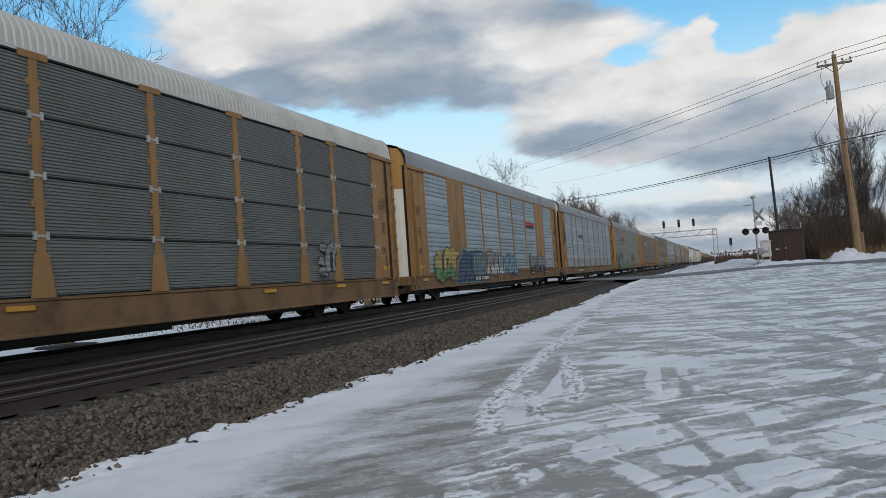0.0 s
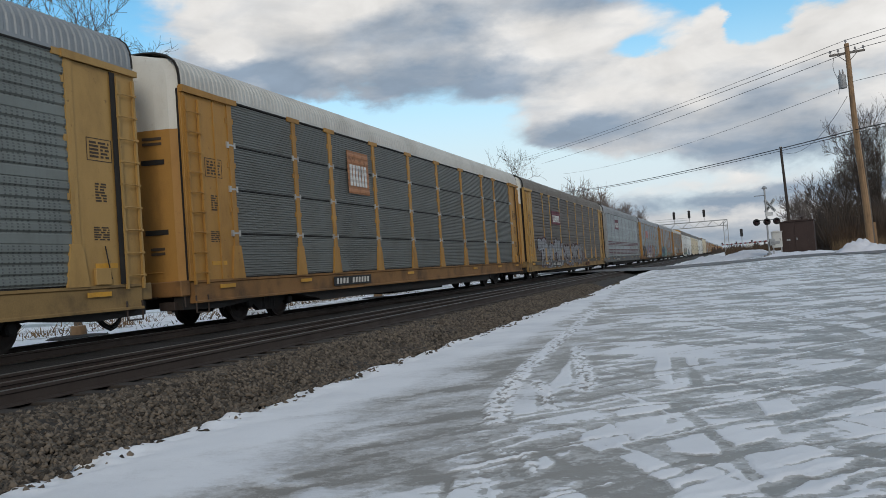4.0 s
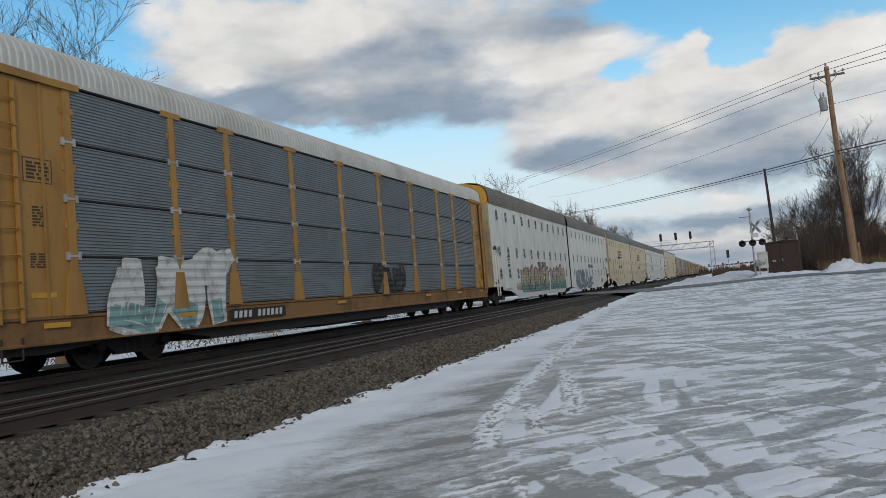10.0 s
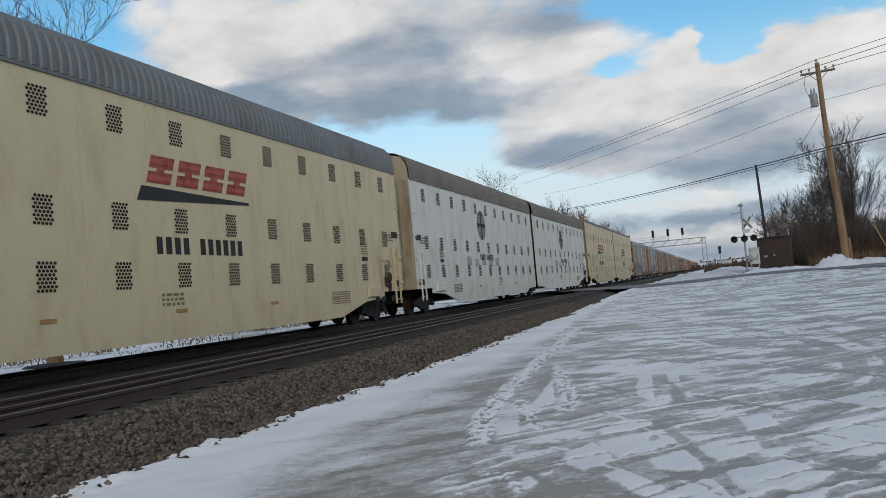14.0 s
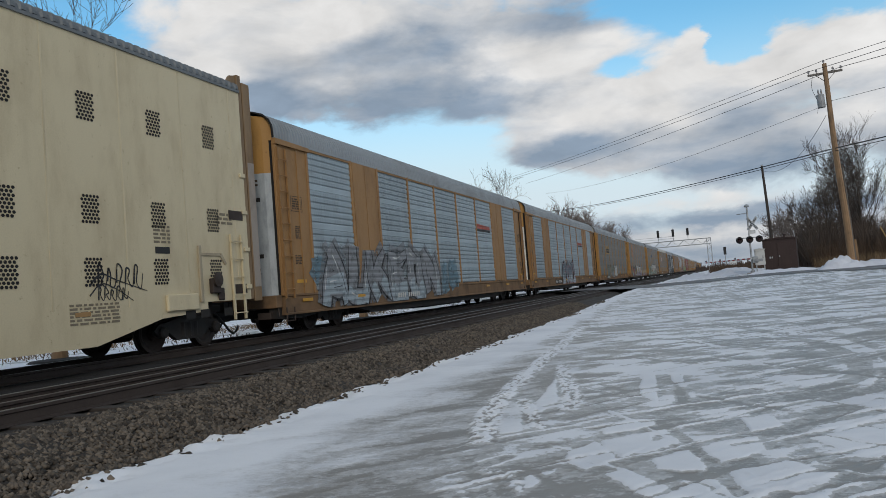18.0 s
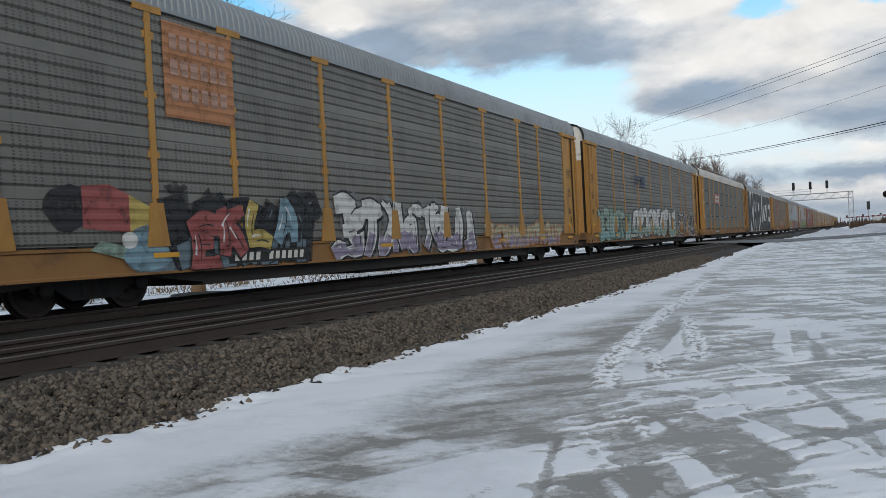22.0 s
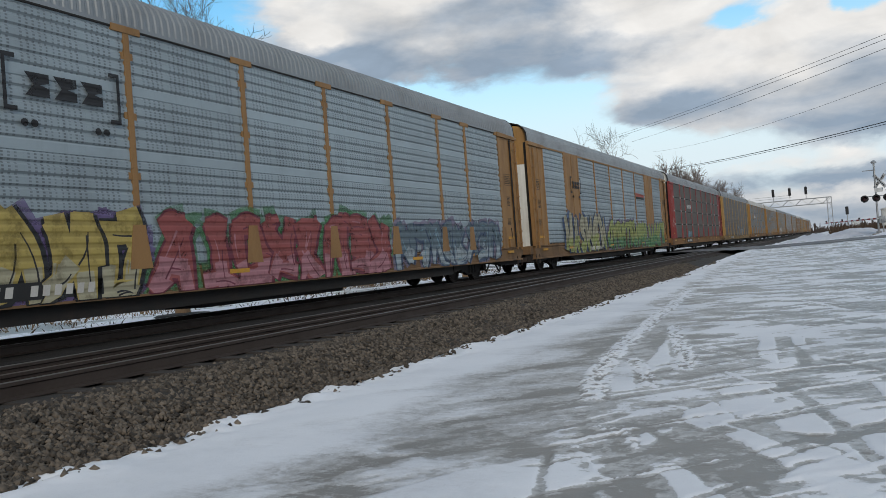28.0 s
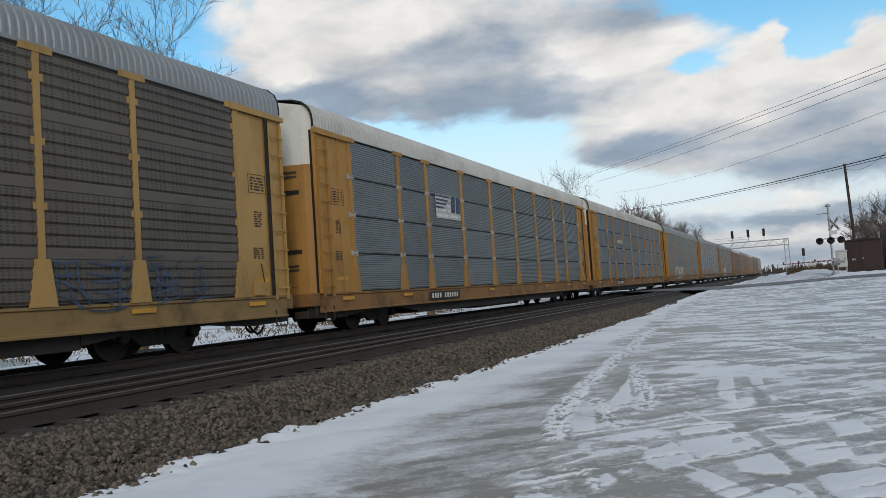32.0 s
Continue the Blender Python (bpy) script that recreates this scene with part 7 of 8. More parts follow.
def cross_marks(car, cc):
    g = Geo()
    g.lathe([(0.75, 0.0), (0.75, 0.006)], "x", 28)
    o = part("round_emblem", g, decal("spray_grey", SPRAY["grey"]), car, (SIDE + 0.004, cc - 1.0, 3.95), label="round dark grey emblem with a cross")
    part("emblem_cross", lambda q: [q.box(0, 0.004, -0.7, 0.7, -0.09, 0.09), q.box(0.0005, 0.0045, -0.09, 0.09, -0.7, 0.7)], MARK_DARK, o, (0.007, 0, 0), key="emblem_cross")
    even_marks(car, cc - 1.6, 2.2, 2.4, 0.30)
    for i in range(5):
        part("paint_patch", lambda q: q.box(0, 0.003, -0.35, 0.35, 0, 0.4), surface("patch_grey", (0.42, 0.42, 0.41), 0.6), car, (SIDE + 0.003, cc - 3.5 + i * 1.25, 1.95 - 0.1 * (i % 2)), key="paint_patch")


c = add(twin_unit(PC, "white two-unit autorack with rows of punched vents and sprayed foot", WHITE, ROOF_BROWN, 11, cap=BRIGHT, marks=dark_number), S2)
sprayed(c, -15.6, -8.4, 0.5, 1.95, ("pink", "cream", "teal", "black", "salmon"), 124, x=SIDE + 0.012, loops=7)
sprayed(c, -8.0, -2.6, 0.6, 2.0, ("pink", "cream", "teal", "black", "salmon"), 162, x=SIDE + 0.012, loops=5)
mural(c, 0.0, 0.0)
c = add(twin_unit(PC, "cream two-unit autorack with punched vents and a red wedge mark", CREAM, ROOF_DARK, 12, marks=cream_marks), S2)
c = add(twin_unit(PC, "white two-unit autorack with punched vents and a round grey emblem", WHITE, ROOF_BROWN, 13, marks=cross_marks), S2)
c = add(twin_unit(PC, "cream two-unit autorack with punched vents, rusty ends and a red mark", CREAM, ROOF_DARK, 14, marks=cream_marks, eave=6.12), S2)
scrawl_tag(c, 16.45, 17.6, 1.32, 1.78, 171, 0.045)
scrawl_tag(c, 16.45, 17.2, 1.14, 1.38, 172, 0.035)
c = add(flush_car(FC, "tan autorack with bright bluish sheets and a grey sprayed piece", TAN, PANEL_BLUE, ROOF_GREY, 15, leaf=surface("scuffed_zinc", (0.36, 0.39, 0.40), 0.55, 0.2, dirt=(0.13, 0.15, 0.16), stain=0.75, streak=True, size=0.35)), S1)
sprayed(c, -12.0, -11.0, 0.8, 1.9, ("sky", "sky", "blue", "slate", "sky"), 173, cloud=True, loops=1, x=SIDE + 0.044, hollow=True)
sprayed(c, -11.5, -1.7, 0.62, 2.4, ("grey", "grey", "mist", "black", "white"), 126, x=SIDE + 0.05, word="AUKEON", fat=1.1, top=2.4)
sprayed(c, -1.6, 0.9, 0.95, 2.0, ("sky", "sky", "blue", "slate", "sky"), 127, cloud=True, loops=2, x=SIDE + 0.044, hollow=True)
c = add(flush_car(FC, "tan autorack with bright bluish sheets and one pale sprayed tag", TAN, PANEL_BLUE, ROOF_GREY, 16), S1)
sprayed(c, -3.1, 1.8, 0.65, 2.1, ("black", "slate", "mist", "pink", "white"), 128, x=SIDE + 0.05, fat=1.25)
c = add(post_car(PC, "yellow autorack with grey sheets and a yellow company panel", YELLOW, PANEL_WARM, ROOF_GREY, 17), S1)
flat_sign(c, -5.56, 3.2, 2.6, 0.85, "mustard", "black", 17, x=SIDE + 0.04)
sprayed(c, -6.9, -4.9, 0.9, 2.0, ("olive", "olive", "olive", "grey", "mint"), 129, cloud=True, loops=2, x=SIDE + 0.046)
sprayed(c, -4.0, -1.4, 0.9, 2.0, ("olive", "olive", "grey", "grey", "mint"), 130, cloud=True, loops=3, x=SIDE + 0.046)
sprayed(c, -0.9, 1.4, 0.9, 2.0, ("white", "white", "white", "black", "white"), 131, cloud=False, x=SIDE + 0.046)
c = add(post_car(PC, "yellow autorack with grey sheets, an orange panel and bright sprayed foot", YELLOW, PANEL_WARM, ROOF_GREY, 18), S1)
flat_sign(c, -8.0, 3.3, 1.7, 1.7, "orange", "salmon", 18, rows=3, x=SIDE + 0.04)
bird_mural(c, SIDE + 0.035)
for ch, y, z, k in (("E", -8.5, 0.62, "red"), ("K", -7.78, 0.85, "red"), ("L", -6.98, 1.0, "yellow"), ("A", -6.2, 1.08, "sky")):
    sprayed(c, y, y + 0.8, z, z + 0.9, (k, k, k, "black", "white"), 163, cloud=False, x=SIDE + 0.07, word=ch, fat=1.15)
sprayed(c, -8.8, -5.0, 0.7, 2.0, ("black", "black", "slate", "black", "slate"), 133, x=SIDE + 0.046)
sprayed(c, -4.0, 3.2, 0.7, 1.95, ("grey", "white", "lilac", "black", "white"), 134, x=SIDE + 0.046)
sprayed(c, 4.2, 11.3, 0.7, 1.4, ("cream", "cream", "lilac", "orange", "cream"), 135, cloud=False, x=SIDE + 0.046)
c = add(post_car(PC, "yellow autorack with grey green sheets and a long pale sprayed piece", YELLOW, PANEL_WARM, ROOF_GREY, 19), S1)
lettering(c, "EXCESS HEIGHT CAR", 0.115, MARK_DARK, (0.30, -(HALF - 0.30) - 0.012, 4.52), end=True)
lettering(c, "CDC", 0.42, MARK_DARK, (SIDE + 0.02, 11.95, 1.95), 0.3, label="sprayed black tag")
lettering(c, "BABY!", 0.38, MARK_DARK, (SIDE + 0.02, 11.9, 1.58), 0.3, label="sprayed black tag")
flat_sign(c, -4.0, 3.2, 2.3, 0.9, None, "navy", 19, kind="stripes")
sprayed(c, -12.1, -6.4, 0.65, 2.05, ("mint", "mint", "aqua", "black", "white"), 136, x=SIDE + 0.046)
sprayed(c, -5.8, 5.2, 0.75, 2.3, ("grey", "white", "mint", "black", "pink"), 137, x=SIDE + 0.046, top=2.25)
sprayed(c, 5.7, 11.95, 0.65, 2.2, ("grey", "brown", "brown", "white", "white"), 164, x=SIDE + 0.046, word="CRO", cloud=False, top=2.2)
c = add(post_car(PC, "yellow autorack, dark sheets in four tiers, faded red panel", YELLOW, PANEL_TRI, ROOF_PALE, 20, rows=4), S1)
lettering(c, "EXCESS HEIGHT CAR", 0.115, MARK_DARK, (0.30, -(HALF - 0.30) - 0.012, 4.52), end=True)
flat_sign(c, -5.56, 3.15, 2.5, 0.85, "signpink", "white", 20, rows=2, x=SIDE + 0.04)
c = add(flush_car(FC, "autorack painted white with huge black block letters over its side", TAN, PANEL_BLUE, ROOF_GREY, 21), S1)
block_letters(c, -11.45, 11.2, 0.60, 5.06)
c = add(post_car(PC, "yellow autorack with brown sheets and a tall red panel", YELLOW, PANEL_BROWN, ROOF_GREY, 22), S1)
flat_sign(c, -5.6, 2.8, 1.5, 1.8, "signred", "salmon", 22, rows=3, x=SIDE + 0.04)
sprayed(c, -2.0, 3.0, 0.9, 1.9, ("red", "salmon", "red", "red", "pink"), 138, cloud=False, x=SIDE + 0.046)
c = add(post_car(PC, "tan autorack with pale bluish sheets and bright sprayed pieces", TAN, PANEL_BLUE, ROOF_GREY, 23), S1)
flat_sign(c, -5.56, 3.45, 2.0, 0.85, None, "black", 23, kind="bracket")
sprayed(c, -11.4, -4.2, 0.6, 2.05, ("purple", "yellow", "cream", "black", "yellow"), 139, x=SIDE + 0.046)
sprayed(c, -4.0, 3.9, 0.6, 1.95, ("green", "red", "pink", "maroon", "pink"), 140, x=SIDE + 0.046)
sprayed(c, 4.3, 11.3, 0.7, 1.9, ("lilac", "slate", "mist", "navy", "sky"), 141, x=SIDE + 0.046)
c = add(flush_car(FC, "tan autorack with pale bluish sheets and yellow green sprayed pieces", TAN, PANEL_BLUE, ROOF_GREY, 24), S1)
flat_sign(c, -7.7, 3.35, 1.5, 0.75, None, "black", 24, kind="bracket")
sprayed(c, -9.7, -3.1, 0.65, 2.4, ("blue", "cream", "lime", "black", "cream"), 142, x=SIDE + 0.05, word="NASKAN", top=2.35)
sprayed(c, -2.7, 4.0, 0.7, 2.1, ("lilac", "lime", "green", "black", "yellow"), 143, x=SIDE + 0.05)
sprayed(c, 4.3, 11.9, 0.7, 2.1, ("lilac", "lime", "green", "green", "lime"), 144, x=SIDE + 0.05)
c = add(post_car(PC, "autorack with brown sheets in four tiers and faded red posts", YELLOW, PANEL_TRI3, ROOF_GREY, 25, rows=4, posts=RED), S1)
flat_sign(c, -5.5, 3.25, 2.3, 0.62, None, "white", 25, x=SIDE + 0.02)
sprayed(c, -6.6, -5.0, 1.1, 1.5, ("sky", "sky", "teal", "sky", "sky"), 145, cloud=False, x=SIDE + 0.02)
c = add(post_car(PC, "pale yellow autorack with brown grey perforated sheets", PALE, PANEL_BROWN, ROOF_GREY, 26), S1)
lettering(c, "EXCESS HEIGHT CAR", 0.115, MARK_DARK, (0.30, -(HALF - 0.30) - 0.012, 4.52), end=True)
sprayed(c, -1.6, 1.6, 1.05, 2.0, ("grey", "grey", "white", "mist", "white"), 146, x=SIDE + 0.046, hollow=True, loops=3)
sprayed(c, 2.2, 5.9, 1.05, 1.85, ("grey", "white", "grey", "mist", "white"), 147, x=SIDE + 0.046, hollow=True, loops=4)
part("round_emblem", lambda g: g.lathe([(0.42, 0.0), (0.42, 0.004)], "x", 26), decal("haze_slate", SPRAY["slate"], thin=0.3), c, (SIDE + 0.018, -12.52, 4.17), label="faded round blue grey emblem")
part("emblem_wing", lambda g: g.prism([(-0.34, -0.02), (0.02, 0.10), (0.34, 0.24), (0.12, -0.12), (-0.12, -0.2)], 0.0, 0.003, "x"), decal("haze_mist", SPRAY["mist"], thin=0.45), c, (SIDE + 0.0225, -12.52, 4.17))
sprayed(c, 7.2, 11.0, 1.05, 1.8, ("grey", "navy", "slate", "navy", "grey"), 151, cloud=False, x=SIDE + 0.046, hollow=True, loops=5)
c = add(post_car(PC, "yellow autorack, blue grey sheets in four tiers, white roof", YELLOW, PANEL_TRI2, ROOF_PALE, 27, rows=4), S1)
flat_sign(c, -5.56, 3.35, 2.0, 0.8, "white", "navy", 27, kind="stripes", x=SIDE + 0.035)
c = add(post_car(PC, "yellow autorack, grey sheets in four tiers, white roof", YELLOW, PANEL_TRI2, ROOF_PALE, 28, rows=4), S1)
flat_sign(c, -5.56, 3.3, 2.0, 0.5, None, "white", 28)
TAIL = [(PANEL_GREY, ROOF_GREY, YELLOW, 1), (PANEL_MID, ROOF_GREY, TAN, 1), (PANEL_GREY, ROOF_GREY, TAN, 1), (PANEL_TRI3, ROOF_PALE, TAN, 4), (PANEL_BROWN, ROOF_GREY, PALE, 1),
        (PANEL_TRI, ROOF_PALE, YELLOW, 4), (PANEL_BROWN, ROOF_GREY, TAN, 1), (PANEL_BLUE, ROOF_GREY, TAN, 1)]
for i, (pn, rf, pt, rw) in enumerate(TAIL):
    c = add(post_car(PC, "autorack far down the train with ribbed side sheets", pt, pn, rf, 40 + i, rows=rw), S1)
    if i in (0, 2):
        sprayed(c, -8.0, -2.0, 0.9, 1.9, ("grey", "white", "grey", "grey", "white"), 160 + i, cloud=False, x=SIDE + 0.03)


# ---- level crossing, poles and wires ----
WOOD_POLE = surface("weathered_pole_wood", (0.31, 0.19, 0.10), 0.85, dirt=(0.11, 0.075, 0.05), stain=0.75, streak=True, size=0.4)
WOOD_DARK = surface("creosoted_pole_wood", (0.05, 0.04, 0.033), 0.85, streak=True, size=0.4)
WOOD_GREY = surface("grey_crossarm_wood", (0.17, 0.15, 0.13), 0.85)
WIRE = surface("black_cable", (0.015, 0.015, 0.016), 0.6)
CERAMIC = surface("porcelain", (0.32, 0.30, 0.29), 0.3)
CAN = surface("transformer_grey", (0.36, 0.37, 0.37), 0.45)
ALU = surface("dull_aluminium", (0.42, 0.43, 0.43), 0.45, 0.5)
WHITE_P = surface("signal_white", (0.66, 0.66, 0.64), 0.5, dirt=(0.25, 0.2, 0.15), stain=0.3)
RED_P = surface("gate_red", (0.42, 0.04, 0.03), 0.5)
SHED = surface("dark_brown_shed_paint", (0.042, 0.022, 0.017), 0.6, dirt=(0.02, 0.012, 0.01), stain=0.4, streak=True)
SNOW = surface("heaped_snow", (0.74, 0.75, 0.79), 0.8, dirt=(0.42, 0.42, 0.44), stain=0.35, grain=0.06, size=0.8, bump=0.5, fine=12.0)
ASPHALT = surface("wet_salted_asphalt", (0.15, 0.148, 0.145), 0.7, dirt=(0.32, 0.32, 0.33), stain=0.6, size=2.0, bump=0.4)


def gz(x, y):
    return float(ground_height(np.array([float(x)]), np.array([float(y)]))[0])


def lamp_red():
    m = surface("dark_signal_lens", (0.03, 0.006, 0.006), 0.3)
    return m


def utility_pole(x, y, lean):
    p = thing("utility_pole", "leaning weathered wooden utility pole with crossarm and transformer", "utility pole", (x, y, gz(x, y) - 0.1))
    p.rotation_euler = (0, radians(lean), 0)
    H = 12.4

    def shaft(g):
        rs = random.Random(2)
        g.sweep([(0.03 * math.sin(i), 0.02 * math.cos(2 * i), H * i / 8) for i in range(9)], [0.21 - 0.010 * i for i in range(9)], 10)
    part("shaft", shaft, WOOD_POLE, p)
    part("crossarm", lambda g: g.box(-0.95, 0.95, -0.06, 0.06, H - 0.62, H - 0.5, 0.01), WOOD_GREY, p)
    for s in (-1, 1):
        part("brace", lambda g, s=s: g.tube((0, -0.08, H - 1.15), (s * 0.55, -0.08, H - 0.6), 0.02, n=5), WOOD_GREY, p)
    for k in (-0.88, -0.45, 0.45, 0.88, 0.0):
        z = H - 0.5 if k else H
        part("insulator", lambda g: g.lathe([(0.02, 0), (0.02, 0.08), (0.07, 0.10), (0.07, 0.14), (0.05, 0.16), (0.06, 0.2), (0.03, 0.24)], "z", 10), CERAMIC, p, (k, 0, z), key="insulator")
    t = part("transformer", lambda g: g.lathe([(0.20, 0), (0.22, 0.03), (0.22, 0.75), (0.20, 0.80), (0.1, 0.84)], "z", 16), CAN, p, (-0.42, 0.0, H - 2.6), label="grey can transformer")
    for s in (-0.08, 0.08):
        part("bushing", lambda g: g.lathe([(0.04, 0), (0.06, 0.1), (0.03, 0.3)], "z", 8), CERAMIC, t, (s, 0, 0.82), key="bushing")
    part("drop_wire", lambda g: [g.tube((-0.7 + 0.12 * math.sin(i), 0, H - 2.9 + 0.35 * i), (-0.7 + 0.12 * math.sin(i + 1), 0, H - 2.55 + 0.35 * i), 0.012, n=5) for i in range(7)], WIRE, p)
    part("conduit", lambda g: g.tube((0.24, 0, 0.1), (0.22, 0, 6.2), 0.04, n=8), WOOD_GREY, p)
    part("stub_board", lambda g: g.box(0.30, 0.42, 0.1, 0.2, 0, 1.75, 0.01), WOOD_POLE, p)
    return p


POLE = (7.6, 51.0)
utility_pole(*POLE, -1.85)


def short_pole(x, y):
    p = thing("bare_pole", "thin dark wooden pole without arms", "pole", (x, y, gz(x, y) - 0.1))
    part("shaft", lambda g: g.tube((0.25, 0, 0), (-0.05, 0, 9.5), 0.15, 0.10, n=10), WOOD_DARK, p)
    part("cap", lambda g: g.tube((-0.05, 0, 9.48), (-0.055, 0, 9.56), 0.115, 0.09, n=10), ALU, p)
    return p


short_pole(4.75, 74.4)


def cable(name, label, p, q, sag, r, n=24):
    g = Geo()
    pts = []
    for i in range(n + 1):
        t = i / n
        a = Vector(p).lerp(Vector(q), t)
        a.z -= sag * 4 * t * (1 - t)
        pts.append(a)
    g.sweep(pts, r, 5)
    me = g.mesh(name)
    me.materials.append(WIRE)
    return tagged(new(name, me), label, "overhead wire", "wires on the poles")


top = gz(*POLE) + 12.2
# spans run over the tracks to a far pole, and the other way past the road
for dx, z, r, far, right in ((-0.9, -0.25, 0.017, (-31.5, 116.0, 16.6), (30.0, 14.0, 10.9)), (0.0, 0.30, 0.015, (-30.6, 118.0, 17.4), (31.0, 16.0, 11.6)),
                             (0.85, -0.25, 0.017, (-27.6, 122.0, 16.9), (32.0, 18.0, 10.9))):
    a = (POLE[0] - 0.40 + dx, POLE[1], top + z)
    cable("power_line", "thin black power line between the poles", a, far, 0.35, r)
    cable("power_line", "thin black power line between the poles", a, right, 0.6, r)
cable("power_line", "thin black power line between the poles", (POLE[0] - 0.40, POLE[1], top - 2.35), (-24.5, 122, 14.9), 0.9, 0.011)
cable("power_line", "thin black power line between the poles", (POLE[0] - 0.30, POLE[1], top - 2.2), (31, 16, 9.2), 0.5, 0.011)
for dz in (0.0, -0.16):
    a = (POLE[0] - 0.38, POLE[1], 7.4 + dz)
    cable("telephone_cable", "thick black telephone cable slung across the tracks", a, (-25.5, 122, 12.0 + dz), 0.55, 0.032 if dz == 0 else 0.02)
    cable("telephone_cable", "thick black telephone cable slung across the tracks", a, (31, 16, 7.6 + dz * 2.5), 0.35, 0.032 if dz == 0 else 0.02)
cable("service_wire", "slack service wire to the dark pole", (POLE[0] - 0.55, POLE[1], top - 3.0), (4.7, 74.4, 9.2), 1.2, 0.014)


def crossing_signal(x, y):
    s = thing("crossing_signal", "railway crossing signal with crossbuck, lamps and lowered gate", "crossing signal", (x, y, gz(x, y)))
    part("foundation", lambda g: g.box(-0.4, 0.4, -0.4, 0.4, -0.3, 0.12, 0.03), surface("concrete", (0.36, 0.35, 0.33), 0.85), s)
    part("mast", lambda g: g.lathe([(0.16, 0.1), (0.16, 0.25), (0.065, 0.3), (0.065, 5.0)], "z", 12), ALU, s)
    part("bell", lambda g: g.lathe([(0.02, 5.0), (0.17, 5.02), (0.19, 5.1), (0.12, 5.2), (0.02, 5.25)], "z", 14), ALU, s)
    part("side_arm", lambda g: g.tube((-0.75, 0, 4.55), (0.0, 0, 4.55), 0.03, n=6), ALU, s)
    for k in (-1, 1):
        bl = part("crossbuck_blade", lambda g: g.box(-0.61, 0.61, -0.012, 0.012, -0.115, 0.115, 0.004), WHITE_P, s, (0.28, -0.10 - 0.03 * (k + 1) / 2, 3.75), label="white crossbuck blade")
        bl.rotation_euler = (0, radians(48 * k), radians(-35))
        g = Geo()
        for i in range(7):
            g.box(-0.5 + 0.145 * i, -0.5 + 0.145 * i + 0.09, -0.018, -0.0135, -0.05, 0.05)
        part("lettering_bar", g, MARK_DARK, bl)
    part("track_plate", lambda g: g.box(-0.2, 0.3, -0.015, 0.015, 3.0, 3.28, 0.004), WHITE_P, s, (0.15, -0.08, 0))
    part("lamp_arm", lambda g: g.tube((-0.95, -0.1, 2.72), (0.95, -0.1, 2.72), 0.035, n=8), ALU, s)
    for k in (-0.72, 0.0, 0.66):
        d = part("lamp_disc", lambda g: g.lathe([(0.255, 0.0), (0.255, 0.02)], "y", 20), MARK_DARK, s, (k, -0.16, 2.58), key="lamp_disc", label="round black backing disc")
        part("lens", lambda g: g.lathe([(0.15, -0.05), (0.14, -0.10), (0.05, -0.13)], "y", 16), lamp_red(), d, key="lens")
        part("hood", lambda g: g.prism([(0.17 * math.cos(a), 0.17 * math.sin(a)) for a in [math.pi * i / 10 for i in range(11)]] +
                                       [(0.155 * math.cos(a), 0.155 * math.sin(a)) for a in [math.pi * i / 10 for i in range(10, -1, -1)]], -0.32, 0.0, "y"), MARK_DARK, d, key="hood")
    part("gate_mechanism", lambda g: g.box(-0.2, 0.2, -0.2, 0.2, 0.8, 1.3, 0.04), ALU, s, (0.25, 0, 0))
    part("counterweight", lambda g: g.box(0.2, 0.75, -0.3, -0.2, 0.9, 1.1, 0.03), ALU, s)
    arm = part("gate_arm", lambda g: g.tube((0, 0, 0), (-3.4, 7.0, 0.0), 0.06, 0.035, n=8), WHITE_P, s, (0, -0.28, 1.15))
    for i in range(10):
        part("red_stripe", lambda g, i=i: g.tube((-0.34 * (i + 0.25), 0.7 * (i + 0.25), 0), (-0.34 * (i + 0.75), 0.7 * (i + 0.75), 0), 0.063 - 0.0022 * i, 0.062 - 0.0022 * i, n=8), RED_P, arm)
    for i in range(3):
        part("gate_lamp", lambda g: g.box(-0.06, 0.06, -0.05, 0.05, 0.05, 0.18, 0.01), lamp_red(), arm, (-1.1 - 1.1 * i, 2.2 + 2.2 * i, 0), key="gate_lamp")
    return s


crossing_signal(2.58, 62.0)
CASE = surface("relay_case_white", (0.60, 0.60, 0.57), 0.5, stain=0.3)


def relay_case(x, y):
    s = thing("relay_case", "small white signal relay case on legs", "relay case", (x, y, gz(x, y)))
    part("case", lambda g: g.box(-0.35, 0.35, -0.3, 0.3, 0.6, 1.75, 0.03), CASE, s)
    part("roof", lambda g: g.prism([(-0.4, 1.75), (0.4, 1.75), (0.4, 1.80), (0, 1.88), (-0.4, 1.80)], -0.35, 0.35, "y"), CASE, s)
    part("door", lambda g: g.box(-0.3, 0.3, -0.315, -0.3, 0.68, 1.68, 0.006), CASE, s)
    part("door_handle", lambda g: g.box(0.18, 0.22, -0.34, -0.315, 1.1, 1.3), MARK_DARK, s)
    for a in (-0.28, 0.28):
        for b in (-0.22, 0.22):
            part("leg", lambda g: g.box(-0.03, 0.03, -0.03, 0.03, -0.1, 0.62), ALU, s, (a, b, 0), key="case_leg")
    return s


relay_case(3.22, 63.2)


